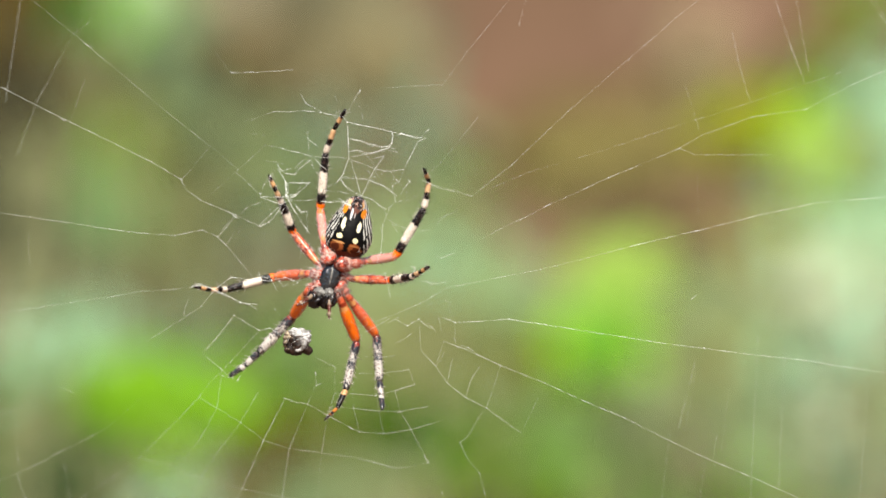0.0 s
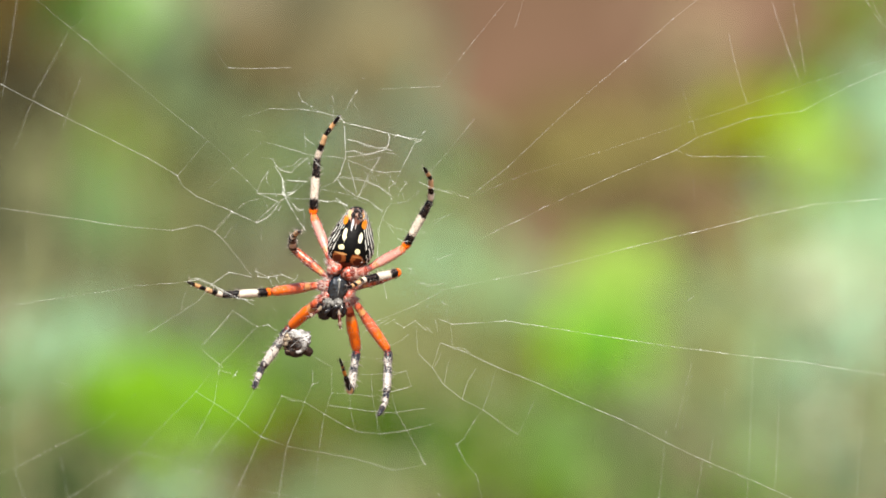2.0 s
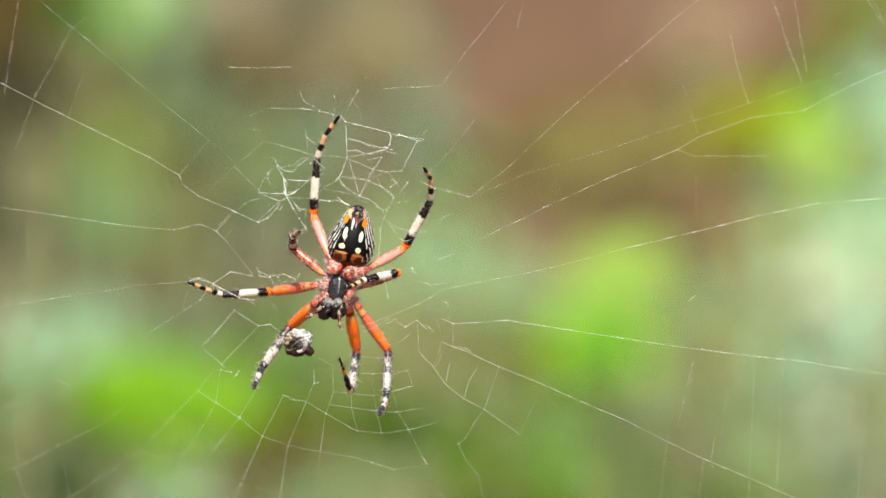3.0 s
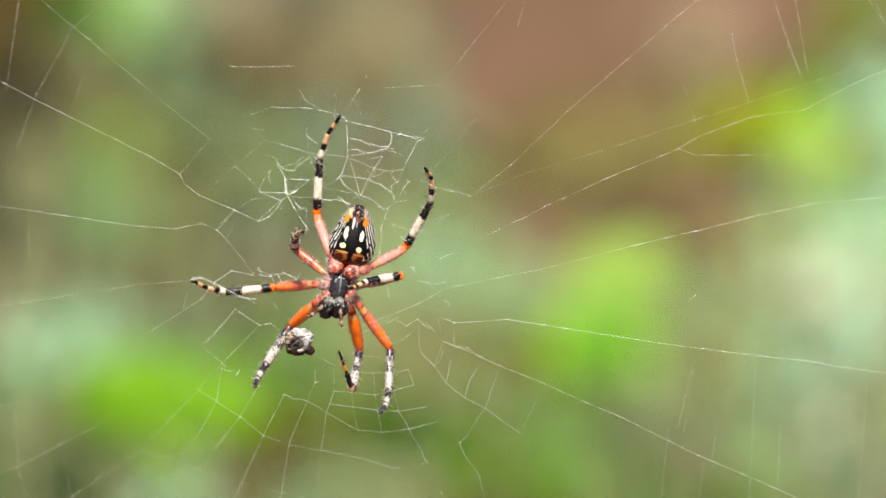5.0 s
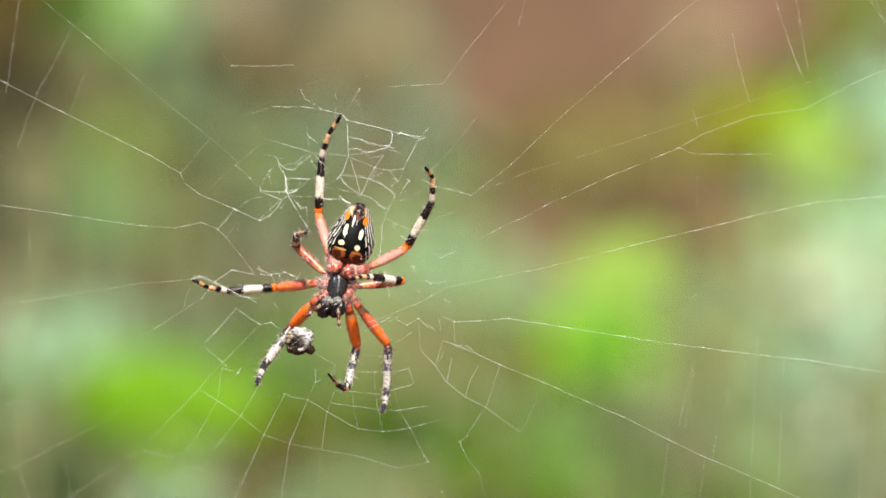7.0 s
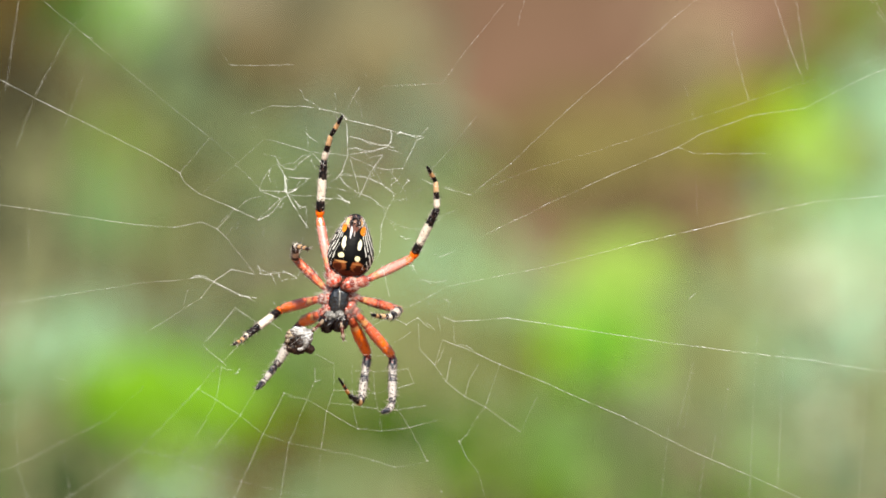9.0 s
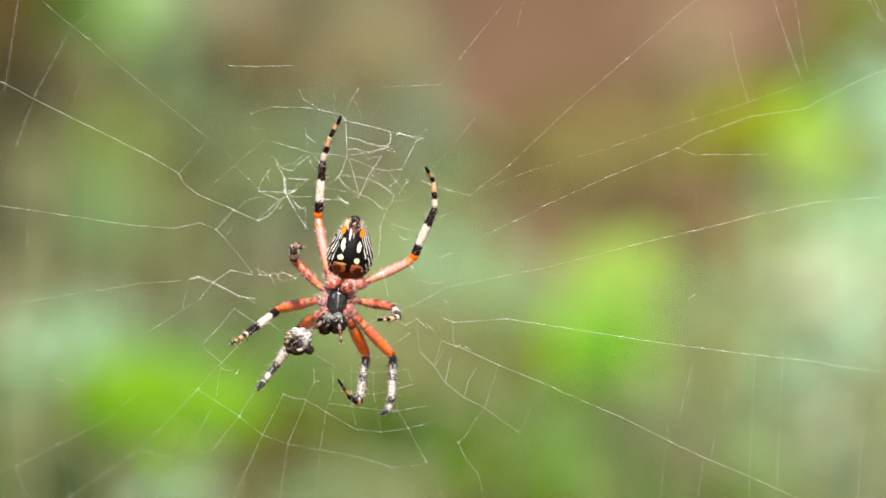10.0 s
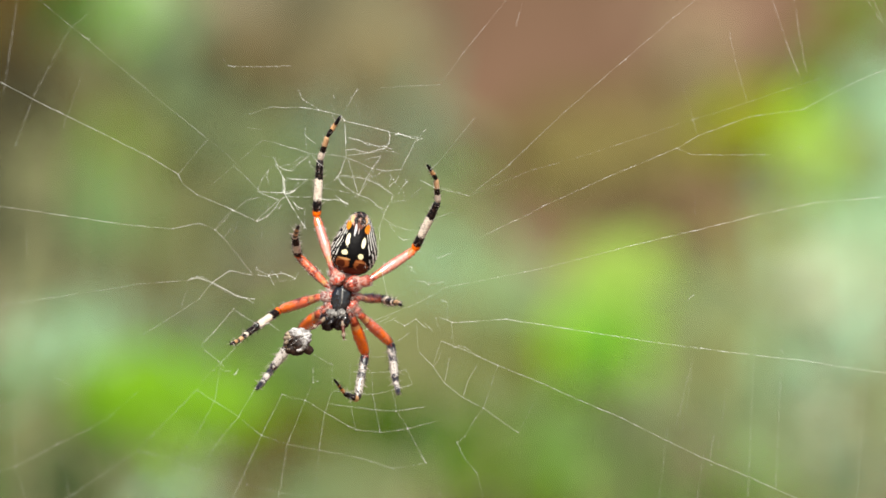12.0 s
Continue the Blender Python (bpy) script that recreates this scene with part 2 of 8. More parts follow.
HUSK = two_tone("dark insect husk", (0.004, 0.003, 0.002), (0.045, 0.021, 0.013), 1500, 0.45, 0.3, 0.0002)
CAP = two_tone("dirty white silk", (0.08, 0.065, 0.05), (0.62, 0.60, 0.585), 1100, 0.45, 0.4, 0.0002)
BAND = two_tone("brown silk crumbs", (0.05, 0.025, 0.014), (0.50, 0.40, 0.28), 1500, 0.5, 0.3, 0.0002)
STUMP = two_tone("tan leg stump", (0.16, 0.08, 0.04), (0.50, 0.30, 0.14), 1500, 0.4, 0.3)
LEAVES = {
    "meadow": leaf_material("meadow-green leaf", (0.120, 0.208, 0.051), (0.196, 0.340, 0.083)),
    "teal": leaf_material("pale bluish green leaf", (0.290, 0.500, 0.330), (0.470, 0.800, 0.520)),
    "olive": leaf_material("olive-green leaf", (0.108, 0.118, 0.011), (0.176, 0.192, 0.019)),
    "taupe": leaf_material("withered taupe leaf", (0.122, 0.092, 0.036), (0.198, 0.150, 0.058)),
    "mustard": leaf_material("mustard-olive leaf", (0.190, 0.159, 0.054), (0.310, 0.259, 0.088)),
    "umber": leaf_material("withered umber leaf", (0.060, 0.037, 0.005), (0.098, 0.061, 0.007)),
    "lime": leaf_material("sunlit lime-green leaf", (0.143, 0.305, 0.008), (0.233, 0.497, 0.014)),
    "maroon": leaf_material("dark maroon-leaved leaf", (0.071, 0.044, 0.003), (0.115, 0.072, 0.005)),
    "clover": leaf_material("clover-green leaf", (0.130, 0.332, 0.025), (0.212, 0.542, 0.041)),
    "downy": leaf_material("pale downy leaf", (0.446, 0.517, 0.341), (0.728, 0.843, 0.556)),
    "dusty": leaf_material("dusty brown-green leaf", (0.132, 0.121, 0.068), (0.216, 0.197, 0.110)),
    "mint": leaf_material("pale mint-green leaf", (0.290, 0.503, 0.295), (0.474, 0.821, 0.481)),
    # near-black, not withering: background shade put into the leaf colour
    "withered": leaf_material("near-black shade-toned leaf", (0.016, 0.010, 0.004), (0.026, 0.016, 0.007)),
    "fern": leaf_material("fern-green leaf", (0.083, 0.204, 0.060), (0.135, 0.332, 0.098)),
    "russet": leaf_material("withered russet leaf", (0.111, 0.088, 0.027), (0.181, 0.144, 0.043)),
    "rust": leaf_material("dark rust-red leaf", (0.081, 0.051, 0.008), (0.131, 0.082, 0.013)),
    "hazel": leaf_material("hazel-green leaf", (0.169, 0.186, 0.074), (0.277, 0.304, 0.120)),
    # shade between plants, given as a very dark leaf colour
    "shade": leaf_material("deep green shade-toned leaf", (0.005, 0.031, 0.005), (0.007, 0.051, 0.007)),
    "chartreuse": leaf_material("sunlit chartreuse leaf", (0.245, 0.440, 0.005), (0.399, 0.718, 0.007)),
    "celadon": leaf_material("celadon-green leaf", (0.212, 0.302, 0.143), (0.346, 0.494, 0.233)),
    # almost no albedo: darkens the blur as shade would
    "dark": leaf_material("black shade-toned leaf", (0.005, 0.005, 0.003), (0.007, 0.007, 0.005)),
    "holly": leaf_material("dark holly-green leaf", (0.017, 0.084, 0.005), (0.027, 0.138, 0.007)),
    "slate": leaf_material("slate-green leaf", (0.055, 0.089, 0.059), (0.089, 0.145, 0.096)),
    "emerald": leaf_material("emerald-green leaf", (0.078, 0.294, 0.030), (0.126, 0.480, 0.048)),
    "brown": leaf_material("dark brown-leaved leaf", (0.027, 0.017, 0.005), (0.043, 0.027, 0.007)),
    "spring": leaf_material("bright spring-green leaf", (0.274, 0.499, 0.051), (0.448, 0.813, 0.083)),
    "straw": leaf_material("straw-coloured leaf", (0.220, 0.186, 0.093), (0.360, 0.304, 0.153)),
    "sage": leaf_material("sage-green leaf", (0.207, 0.264, 0.118), (0.337, 0.430, 0.192)),
    "moss": leaf_material("moss-olive leaf", (0.195, 0.214, 0.008), (0.319, 0.348, 0.014)),
    "tan": leaf_material("dry tan leaf", (0.204, 0.127, 0.084), (0.334, 0.209, 0.137)),
    "fresh": leaf_material("fresh green leaf", (0.249, 0.398, 0.124), (0.407, 0.650, 0.202)),
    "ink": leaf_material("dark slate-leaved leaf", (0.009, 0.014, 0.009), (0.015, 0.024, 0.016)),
    "grey": leaf_material("grey-green leaf", (0.157, 0.242, 0.150), (0.255, 0.394, 0.246)),
    "yellow": leaf_material("sunlit yellow-green leaf", (0.257, 0.392, 0.069), (0.419, 0.640, 0.113)),
    "vivid": leaf_material("vivid green leaf", (0.115, 0.297, 0.005), (0.187, 0.485, 0.007)),
    "grass": leaf_material("grass-green leaf", (0.064, 0.125, 0.005), (0.104, 0.205, 0.007)),
    "khaki": leaf_material("khaki-green leaf", (0.221, 0.211, 0.062), (0.361, 0.345, 0.102)),
    "beige": leaf_material("dry beige-green leaf", (0.277, 0.238, 0.147), (0.453, 0.388, 0.241)),
}
BARK = two_tone("green young bark", (0.13, 0.14, 0.06), (0.25, 0.25, 0.12), 90, 0.8, 0.2, 0.001)
PLASTER = two_tone("red-brown wall render", (0.11, 0.065, 0.04), (0.162, 0.096, 0.059), 5, 0.9, 0.15, 0.004)
SOIL = two_tone("soil", (0.09, 0.05, 0.03), (0.22, 0.13, 0.08), 9, 0.95, 0.1, 0.01)


# ---- making meshes ----
def link_mesh(name, bm, materials, parent=None, smooth=True):
    me = bpy.data.meshes.new(name)
    bm.normal_update()
    bm.to_mesh(me)
    bm.free()
    for m in materials if isinstance(materials, (list, tuple)) else [materials]:
        me.materials.append(m)
    if smooth:
        me.polygons.foreach_set("use_smooth", [True] * len(me.polygons))
    ob = new(name, me)
    ob.parent = parent
    return ob


def part(name, bm, material, parent, label=""):
    return tagged(link_mesh(name, bm, material, parent), label)


def mm_pose(x, y, z, rx=0, ry=0, rz=0):
    return pose(x * MM, y * MM, z * MM, rx, ry, rz)


def rings(bm, stations, sides=12, layer=None):
    """A closed skin through stations (centre, axis x, axis y, radius x, radius y, value), all in metres."""
    rows = []
    for c, ax, ay, rx, ry, value in stations:
        row = []
        for i in range(sides):
            a = 2 * math.pi * i / sides
            v = bm.verts.new(c + ax * (rx * math.cos(a)) + ay * (ry * math.sin(a)))
            if layer:
                v[layer] = value
            row.append(v)
        rows.append(row)
    for a, b in zip(rows, rows[1:]):
        for i in range(sides):
            bm.faces.new((a[i], a[(i + 1) % sides], b[(i + 1) % sides], b[i]))
    bm.faces.new(rows[0][::-1])
    bm.faces.new(rows[-1])
    return rows


AX, AY, AZ = Vector((1, 0, 0)), Vector((0, 1, 0)), Vector((0, 0, 1))


def spike(bm, root, tip, r, layer=None, value=0.0, index=0):
    """A thin bristle from root to tip."""
    d = (tip - root).normalized()
    a = d.orthogonal().normalized()
    b = d.cross(a)
    base = [bm.verts.new(root + (a * math.cos(k) + b * math.sin(k)) * r) for k in (0, 2.09, 4.19)]
    top = bm.verts.new(tip)
    for v in (*base, top):
        if layer:
            v[layer] = value
    for i in range(3):
        bm.faces.new((base[i], base[(i + 1) % 3], top)).material_index = index


def segment(name, parent, length, profile, material, bristles, rng, sides=12, spiny=0.22, belly=0.0, dark_long=0.75):
    """A leg segment along its own z, from the joint at 0 to the next at length (mm), with bristles."""
    bm = bmesh.new()
    layer = bm.verts.layers.float.new("along")
    under = bm.verts.layers.float.new("belly")
    steps = 22
    stations = []
    for i in range(steps + 1):
        u = i / steps
        for (u0, r0), (u1, r1) in zip(profile, profile[1:]):
            if u0 <= u <= u1:
                k = (u - u0) / (u1 - u0)
                k = k * k * (3 - 2 * k)
                r = r0 + (r1 - r0) * k
        r *= 1 + rng.uniform(-0.03, 0.03)
        stations.append((AZ * (u * length * MM), AX, AY, r * MM, r * 0.92 * MM, u))
    for row in rings(bm, stations, sides, layer):
        for i, v in enumerate(row):
            v[under] = math.cos(2 * math.pi * i / sides - belly)
    for _ in range(bristles):
        u = rng.uniform(0.08, 0.97)
        r = max(0.12, stations[int(u * steps)][3] / MM * 0.9)
        a = rng.uniform(0, 2 * math.pi)
        out = Vector((math.cos(a), math.sin(a), 0))
        root = out * r * MM + AZ * (u * length * MM)
        long = rng.random() < spiny
        tip = root + (out * (0.80 if long else 0.46) + AZ * (0.40 if long else 0.42)) * MM * (0.8 if spiny < 0.1 else 1.0) * rng.uniform(0.6, 1.25)
        spike(bm, root, tip, 0.032 * MM if long else 0.024 * MM, layer, u, 1 if rng.random() < (dark_long if long else 0.12 if spiny < 0.1 else 0.45) else 2)
    return link_mesh(name, bm, [material, SPINE, HAIR], parent)


def blob(bm, centre, size, turn=(0, 0, 0), rough=0.0, freq=1.0, detail=3):
    """A rounded lump in millimetres."""
    got = bmesh.ops.create_icosphere(bm, subdivisions=detail, radius=1.0)
    m = mm_pose(*centre, *turn) @ Matrix.Diagonal((size[0] * MM, size[1] * MM, size[2] * MM, 1))
    for v in got["verts"]:
        if rough:
            v.co *= 1 + rough * noise.noise(v.co * freq + Vector(centre))
        v.co = m @ v.co
    return got["verts"]


# ---- the setting ----
def make_ground():
    bm = bmesh.new()
    edge = [-900, -200, -50, -15, -6, -3, -1.5, 0, 1.5, 3, 6, 15, 50, 200, 900]
    rows = [[bm.verts.new((x, y, 0.04 * noise.noise(Vector((x, y, 0)) * 0.9) if abs(x) < 7 and abs(y) < 7 else 0)) for x in edge] for y in edge]
    for a, b in zip(rows, rows[1:]):
        for i in range(len(edge) - 1):
            bm.faces.new((a[i], a[i + 1], b[i + 1], b[i]))
    tagged(link_mesh("ground", bm, SOIL), "bare reddish garden soil", "ground", kind="structure")


def make_wall():
    bm = bmesh.new()
    got = bmesh.ops.create_cube(bm, size=1)["verts"]
    for v in got:
        v.co = Vector((v.co.x * 8, 3.65 + v.co.y * 0.25, 1.05 + v.co.z * 2.5))
    bmesh.ops.subdivide_edges(bm, edges=bm.edges[:], cuts=12, use_grid_fill=True)
    for v in bm.verts:
        v.co.y += 0.02 * noise.noise(v.co * 1.7)
    tagged(link_mesh("wall_north", bm, PLASTER), "weathered red-brown rendered garden wall", "wall", kind="structure")


make_ground()
make_wall()


# ---- the web ----
web = tagged(new("spider_web"), "torn white orb web with a silk-thickened hub", "spider web")
web.location = (0, 0, WEB_HEIGHT * MM)
threads = []
web_rng = random.Random(7)


def lean_out(x, z):
    """How far the web's slack lower part hangs out towards the lawn, in millimetres."""
    low = max(0.0, -13.0 - z) * max(0.0, min(1.0, (22.0 - x) / 20.0))
    return -0.30 * low - 0.12 * max(0.0, -24.0 - x) * min(1.0, low / 8.0)


def web_point(x, z, depth):
    """A point of the web in metres: seen from the lawn it stays on its line of sight as the web leans out."""
    y = depth + lean_out(x, z)
    k = (EYE_BACK + y) / (EYE_BACK + depth)
    return Vector((x * k, y, z * k)) * MM


def strand(weight, depth, *points):
    """One thread through points of the web's plane (mm from the middle), uneven, beaded, with small knots where it bends."""
    bm = bmesh.new()
    first = web_point(*points[0], depth)
    low = points[0][1] < -8 and weight < 0.6  # taut, even threads of the lower web
    base = 0.0185 * weight ** (1.12 if low else 1.35) * MM
    line = []
    for (x0, z0), (x1, z1) in zip(points, points[1:]):
        n = max(2, int(math.hypot(x1 - x0, z1 - z0) / 0.36))
        sag = web_rng.uniform(-0.05, 0.02) * math.hypot(x1 - x0, z1 - z0) * 0.15
        for i in range(n):
            u = i / n
            bow = 4 * u * (1 - u) * sag
            line.append(web_point(x0 + (x1 - x0) * u, z0 + (z1 - z0) * u + bow, depth))
    line.append(web_point(*points[-1], depth))
    seed = Vector((web_rng.uniform(0, 99), web_rng.uniform(0, 99), 0))
    span = sum(math.hypot(b[0] - a[0], b[1] - a[1]) for a, b in zip(points, points[1:]))
    wiggle = 0.07 if span < 12 and not low else 0.025
    base *= 1.18 if span < 14 and points[0][1] > -6 else 0.86 if points[0][1] < -14 else 1.04
    stations = []
    for i, p in enumerate(line):
        d = (line[min(i + 1, len(line) - 1)] - line[max(i - 1, 0)]).normalized()
        side = d.cross(AY).normalized()
        swell = 0.74 + 1.0 * noise.noise(seed + AX * i * 0.30) + 0.6 * noise.noise(seed + AZ * i * 1.1)
        if low:
            swell = 0.86 + 0.6 * (swell - 0.74)
        wob = side * (wiggle * MM * (noise.noise(seed + AY * i * 0.3) + 0.6 * noise.noise(seed + AX * i * 0.9)))
        r = base * max(0.24, swell)
        stations.append((p - first + wob, side, AY, r, r, 0))
    rings(bm, stations, 5)
    if span < 14 and weight > 0.55 and web_rng.random() < 0.2:
        # a loose fibre that parts from the thread and comes back to it
        off = web_rng.uniform(-0.3, 0.3) * MM
        fine = []
        for i, (c, side, up, r, _r, _v) in enumerate(stations):
            swing = math.sin(math.pi * i / (len(stations) - 1)) + 0.5 * noise.noise(seed + AX * (i * 0.5 + off * 9e4))
            fine.append((c + side * (off * swing), side, up, base * 0.25, base * 0.25, 0))
        rings(bm, fine, 4)
    for x, z in points[1:-1]:
        if web_rng.random() < 0.65 and weight > 0.3:
            r = 0.045 * weight + 0.018
            blob(bm, (web_point(x, z, depth) - first) / MM, (r * web_rng.uniform(0.9, 1.9), r, r), (0, web_rng.uniform(-60, 60), 0), 0.3, 2, 1)
    ob = link_mesh("thread", bm, SILK, web)
    ob.location = first
    threads.append((ob, first.copy(), line[-1].copy()))


strand(.85, 0, (-120.00, 49.82), (-55.76, 20.78), (-48.12, 16.85), (-41.70, 13.71), (-37.27, 11.50), (-33.56, 9.28), (-32.99, 8.07), (-31.13, 6.64), (-26.70, 4.78), (-23.49, 3.28), (-21.71, 4.36))
strand(.45, 0, (-53.84, 33.27), (-51.34, 31.49), (-45.27, 26.49), (-34.70, 17.64), (-29.92, 13.85))
strand(.9, 0, (-45.62, 26.78), (-45.27, 26.49), (-44.55, 26.28))
strand(.75, 0, (-120.00, 15.44), (-52.55, 4.71), (-45.27, 3.64), (-38.84, 2.71), (-34.20, 2.36), (-30.84, 3.07), (-28.85, 2.21), (-27.77, 1.14))
strand(.5, 0, (-27.77, 1.14), (-25.99, -1.00), (-24.20, -3.36))
strand(.6, 0, (-120.00, -15.35), (-50.98, -6.57), (-41.34, -5.14), (-38.84, -4.64), (-32.20, -4.14))
strand(.85, 0, (-32.20, -4.14), (-30.99, -3.86), (-29.20, -4.43), (-25.99, -6.21), (-23.85, -6.57))
strand(.55, 0, (-29.20, -4.43), (-30.84, -6.50), (-32.77, -7.78), (-37.91, -11.00))
strand(.4, 0, (-32.20, -4.21), (-33.13, -7.78))
strand(.9, 0, (-29.20, -4.43), (-27.06, -2.93), (-24.20, -3.50))
strand(.58, -9, (-52.28, 32.92), (-52.70, 30.82), (-54.44, 18.94))
strand(.52, -9, (-46.27, 26.98), (-50.60, 18.94), (-53.05, 12.30))
strand(.4, 0, (-47.27, 27.77), (-44.91, 29.49))
strand(.35, -8, (-44.56, 22.14), (-47.22, 14.78))
strand(.5, 0, (9.35, 33.06), (8.64, 32.20), (2.57, 24.70), (-0.43, 20.56))
strand(.5, 0, (-0.43, 20.56), (-7.78, 20.21))
strand(.4, -8, (10.09, 31.60), (8.97, 27.39))
strand(.55, 0, (33.27, 32.34), (31.70, 31.13), (28.99, 28.99), (22.99, 23.78), (15.42, 17.21), (8.28, 10.42), (3.21, 6.50))
strand(.75, 0, (3.21, 6.50), (-1.21, 7.57), (-3.00, 8.50))
strand(.33, 0, (3.21, 6.50), (10.42, 9.50), (19.71, 12.21), (31.49, 16.14), (38.27, 18.28), (51.12, 22.56), (59.69, 25.20))
strand(.7, 0, (130.00, 43.58), (54.69, 22.06), (51.48, 20.63), (48.98, 19.35), (45.41, 17.42), (38.63, 16.49), (32.20, 14.14), (29.42, 12.50), (20.42, 8.78), (12.57, 5.21), (10.42, 4.00), (6.85, 2.36), (4.57, 1.14))
strand(.55, 0, (29.42, 12.50), (31.49, 11.71), (41.13, 11.71))
strand(.8, 0, (130.00, 13.81), (55.41, 6.35), (46.84, 5.64), (39.70, 4.14), (31.49, 2.07), (22.56, -0.07))
strand(.55, 0, (22.56, -0.07), (12.57, -2.64), (6.85, -3.78), (-0.29, -5.21))
strand(.85, 0, (-0.64, -8.78), (1.14, -9.50), (7.93, -9.07), (12.57, -9.78), (22.56, -11.35), (32.56, -12.78), (45.41, -14.28), (56.12, -15.92), (130.00, -27.00))
strand(.8, 0, (-0.29, -11.85), (2.57, -12.92), (6.85, -14.92), (12.21, -17.06), (22.56, -21.56), (31.84, -26.20), (38.98, -29.20), (45.41, -32.06), (48.98, -33.63))
strand(.58, -7, (40.10, 33.08), (42.91, 24.65), (44.52, 20.44))
strand(.45, -8, (43.01, 33.00), (44.91, 21.79))
strand(.5, -5, (35.70, 26.88), (36.41, 23.36), (37.96, 18.06))
strand(.55, -6, (51.81, 32.45), (54.77, 27.88))
strand(.4, -6, (52.86, 32.10), (55.33, 27.17))
strand(.45, 0, (4.00, 16.49), (-1.00, 10.42), (-1.93, 9.71))
strand(.65, 0, (-27.20, 22.85), (-19.21, 22.92))
strand(.25, 0, (-29.20, 25.78), (-27.20, 22.85))
strand(.45, 0, (-28.49, 2.93), (-26.70, 4.71))
strand(.35, 0, (-27.77, 1.14), (-26.56, 2.93))
strand(.4, 0, (-29.70, 13.78), (-33.49, 9.35))
strand(.25, 0, (-29.70, 13.78), (-25.63, 10.07))
strand(.85, 0, (-23.85, -2.78), (-22.06, -3.50), (-20.28, -3.28), (-18.85, -3.86))
strand(.7, 0, (-22.06, -3.50), (-21.35, -4.93))
strand(.7, 0, (-23.70, -2.43), (-23.28, -3.50))
strand(.6, 0, (-21.13, -3.64), (-20.63, -4.43), (-19.92, -4.07))
strand(.4, 0, (-18.49, -1.00), (-17.99, 1.14))
strand(.45, 0, (-21.71, -7.07), (-20.99, -8.14))
strand(.75, 0, (-30.27, -12.07), (-26.56, -7.78), (-23.49, -9.78), (-22.06, -9.57), (-20.63, -10.64))
strand(.45, 0, (-23.49, -9.78), (-28.13, -14.57))
strand(.45, -4, (-30.70, -17.61), (-38.48, -25.60), (-47.67, -31.76))
strand(.4, -4, (-53.68, -27.51), (-48.38, -24.68), (-42.37, -21.71))
strand(.35, -4, (-53.68, -27.51), (-52.13, -31.76))
strand(.3, -5, (-47.70, -26.04), (-46.71, -31.68))
strand(.2, -3, (-42.47, -21.77), (-37.86, -17.65))
strand(.3, -3, (-38.57, -25.66), (-34.31, -26.52))
strand(.45, -3, (-57.00, -20.28), (-53.10, -19.21))
strand(.4, -3, (-48.85, -16.38), (-46.37, -17.51))
strand(.75, 0, (-6.21, -9.21), (-4.93, -9.92), (-3.50, -9.07), (-2.07, -10.28))
strand(.5, 0, (-7.43, -9.57), (-6.00, -8.85))
strand(.35, 0, (-1.00, -8.85), (-0.57, -10.64))
strand(.7, 0, (-1.36, -1.00), (-0.64, -1.36), (1.14, -0.64))
strand(.45, 0, (-4.21, -2.43), (-3.50, -3.50))
strand(.5, 0, (-3.50, -4.21), (-1.00, -4.57))
strand(.55, 0, (-0.07, -6.57), (0.43, -7.07), (0.57, -9.21))
strand(.75, 0, (-7.78, -3.14), (-7.07, -6.35))
strand(.55, 0, (-10.28, -10.64), (-6.71, -8.71))
strand(.35, 0, (-1.71, 3.28), (1.14, 4.50))
strand(.65, 0, (-8.00, 2.93), (-8.28, -0.64), (-8.85, -2.07))
strand(.8, 0, (30.77, -6.71), (31.70, -6.00))
strand(.25, -3, (29.85, 20.63), (31.27, 16.38), (31.76, 14.25))
strand(.2, -4, (31.40, 9.27), (31.54, 3.61))
strand(.35, -3, (33.89, -23.68), (33.39, -26.87))
strand(.18, -6, (31.04, -15.42), (29.64, -23.16))
strand(.18, -6, (35.27, -17.53), (34.21, -25.27))
strand(.8, 0, (-23.49, -3.50), (-22.06, -3.64), (-21.71, -2.93), (-20.99, -3.64), (-21.35, -4.43))
strand(.75, 0, (-20.63, -3.00), (-19.56, -3.64), (-18.85, -4.00), (-19.42, -4.21))
strand(.5, 0, (-3.14, -0.43), (-2.28, -0.79))
strand(.6, 0, (-4.57, -2.43), (-4.00, -2.50), (-4.14, -3.14))
strand(.55, 0, (-2.57, -4.21), (-1.93, -4.71), (0.07, -4.36))
strand(.45, 0, (-2.43, -9.57), (-1.86, -10.07), (-1.36, -10.64))
strand(.5, 0, (-18.85, -4.21), (-18.28, -3.14))
strand(.6, 0, (-8.28, 2.57), (-8.00, 0.79))
strand(1.5, 0, (22.85, 23.70), (23.13, 23.85))
strand(1.1, 0, (33.70, -27.35), (33.91, -27.63))
strand(.9, 0, (41.20, 2.43), (41.41, 2.28))
strand(.7, 0, (36.77, -3.14), (36.91, -3.28))
strand(.7, 0, (40.56, 6.93), (40.70, 6.71))
strand(.7, 0, (44.91, 12.64), (45.20, 12.57))
strand(.9, 0, (55.83, -24.13), (56.05, -24.35))
strand(.8, 0, (32.42, -12.64), (32.77, -12.71))
strand(.6, 0, (-10.14, 21.63), (-9.92, 21.56))
strand(.7, 0, (31.06, 16.71), (31.34, 16.64))
strand(.8, 0, (-48.77, 17.35), (-48.12, 16.92))
strand(.8, 0, (31.49, 2.00), (32.56, 2.28))
strand(.38, -8, (30.89, -13.94), (28.79, -22.35))
strand(.34, -8, (38.60, -11.14), (37.69, -31.46))
strand(.36, -8, (41.96, -12.54), (41.19, -30.05))
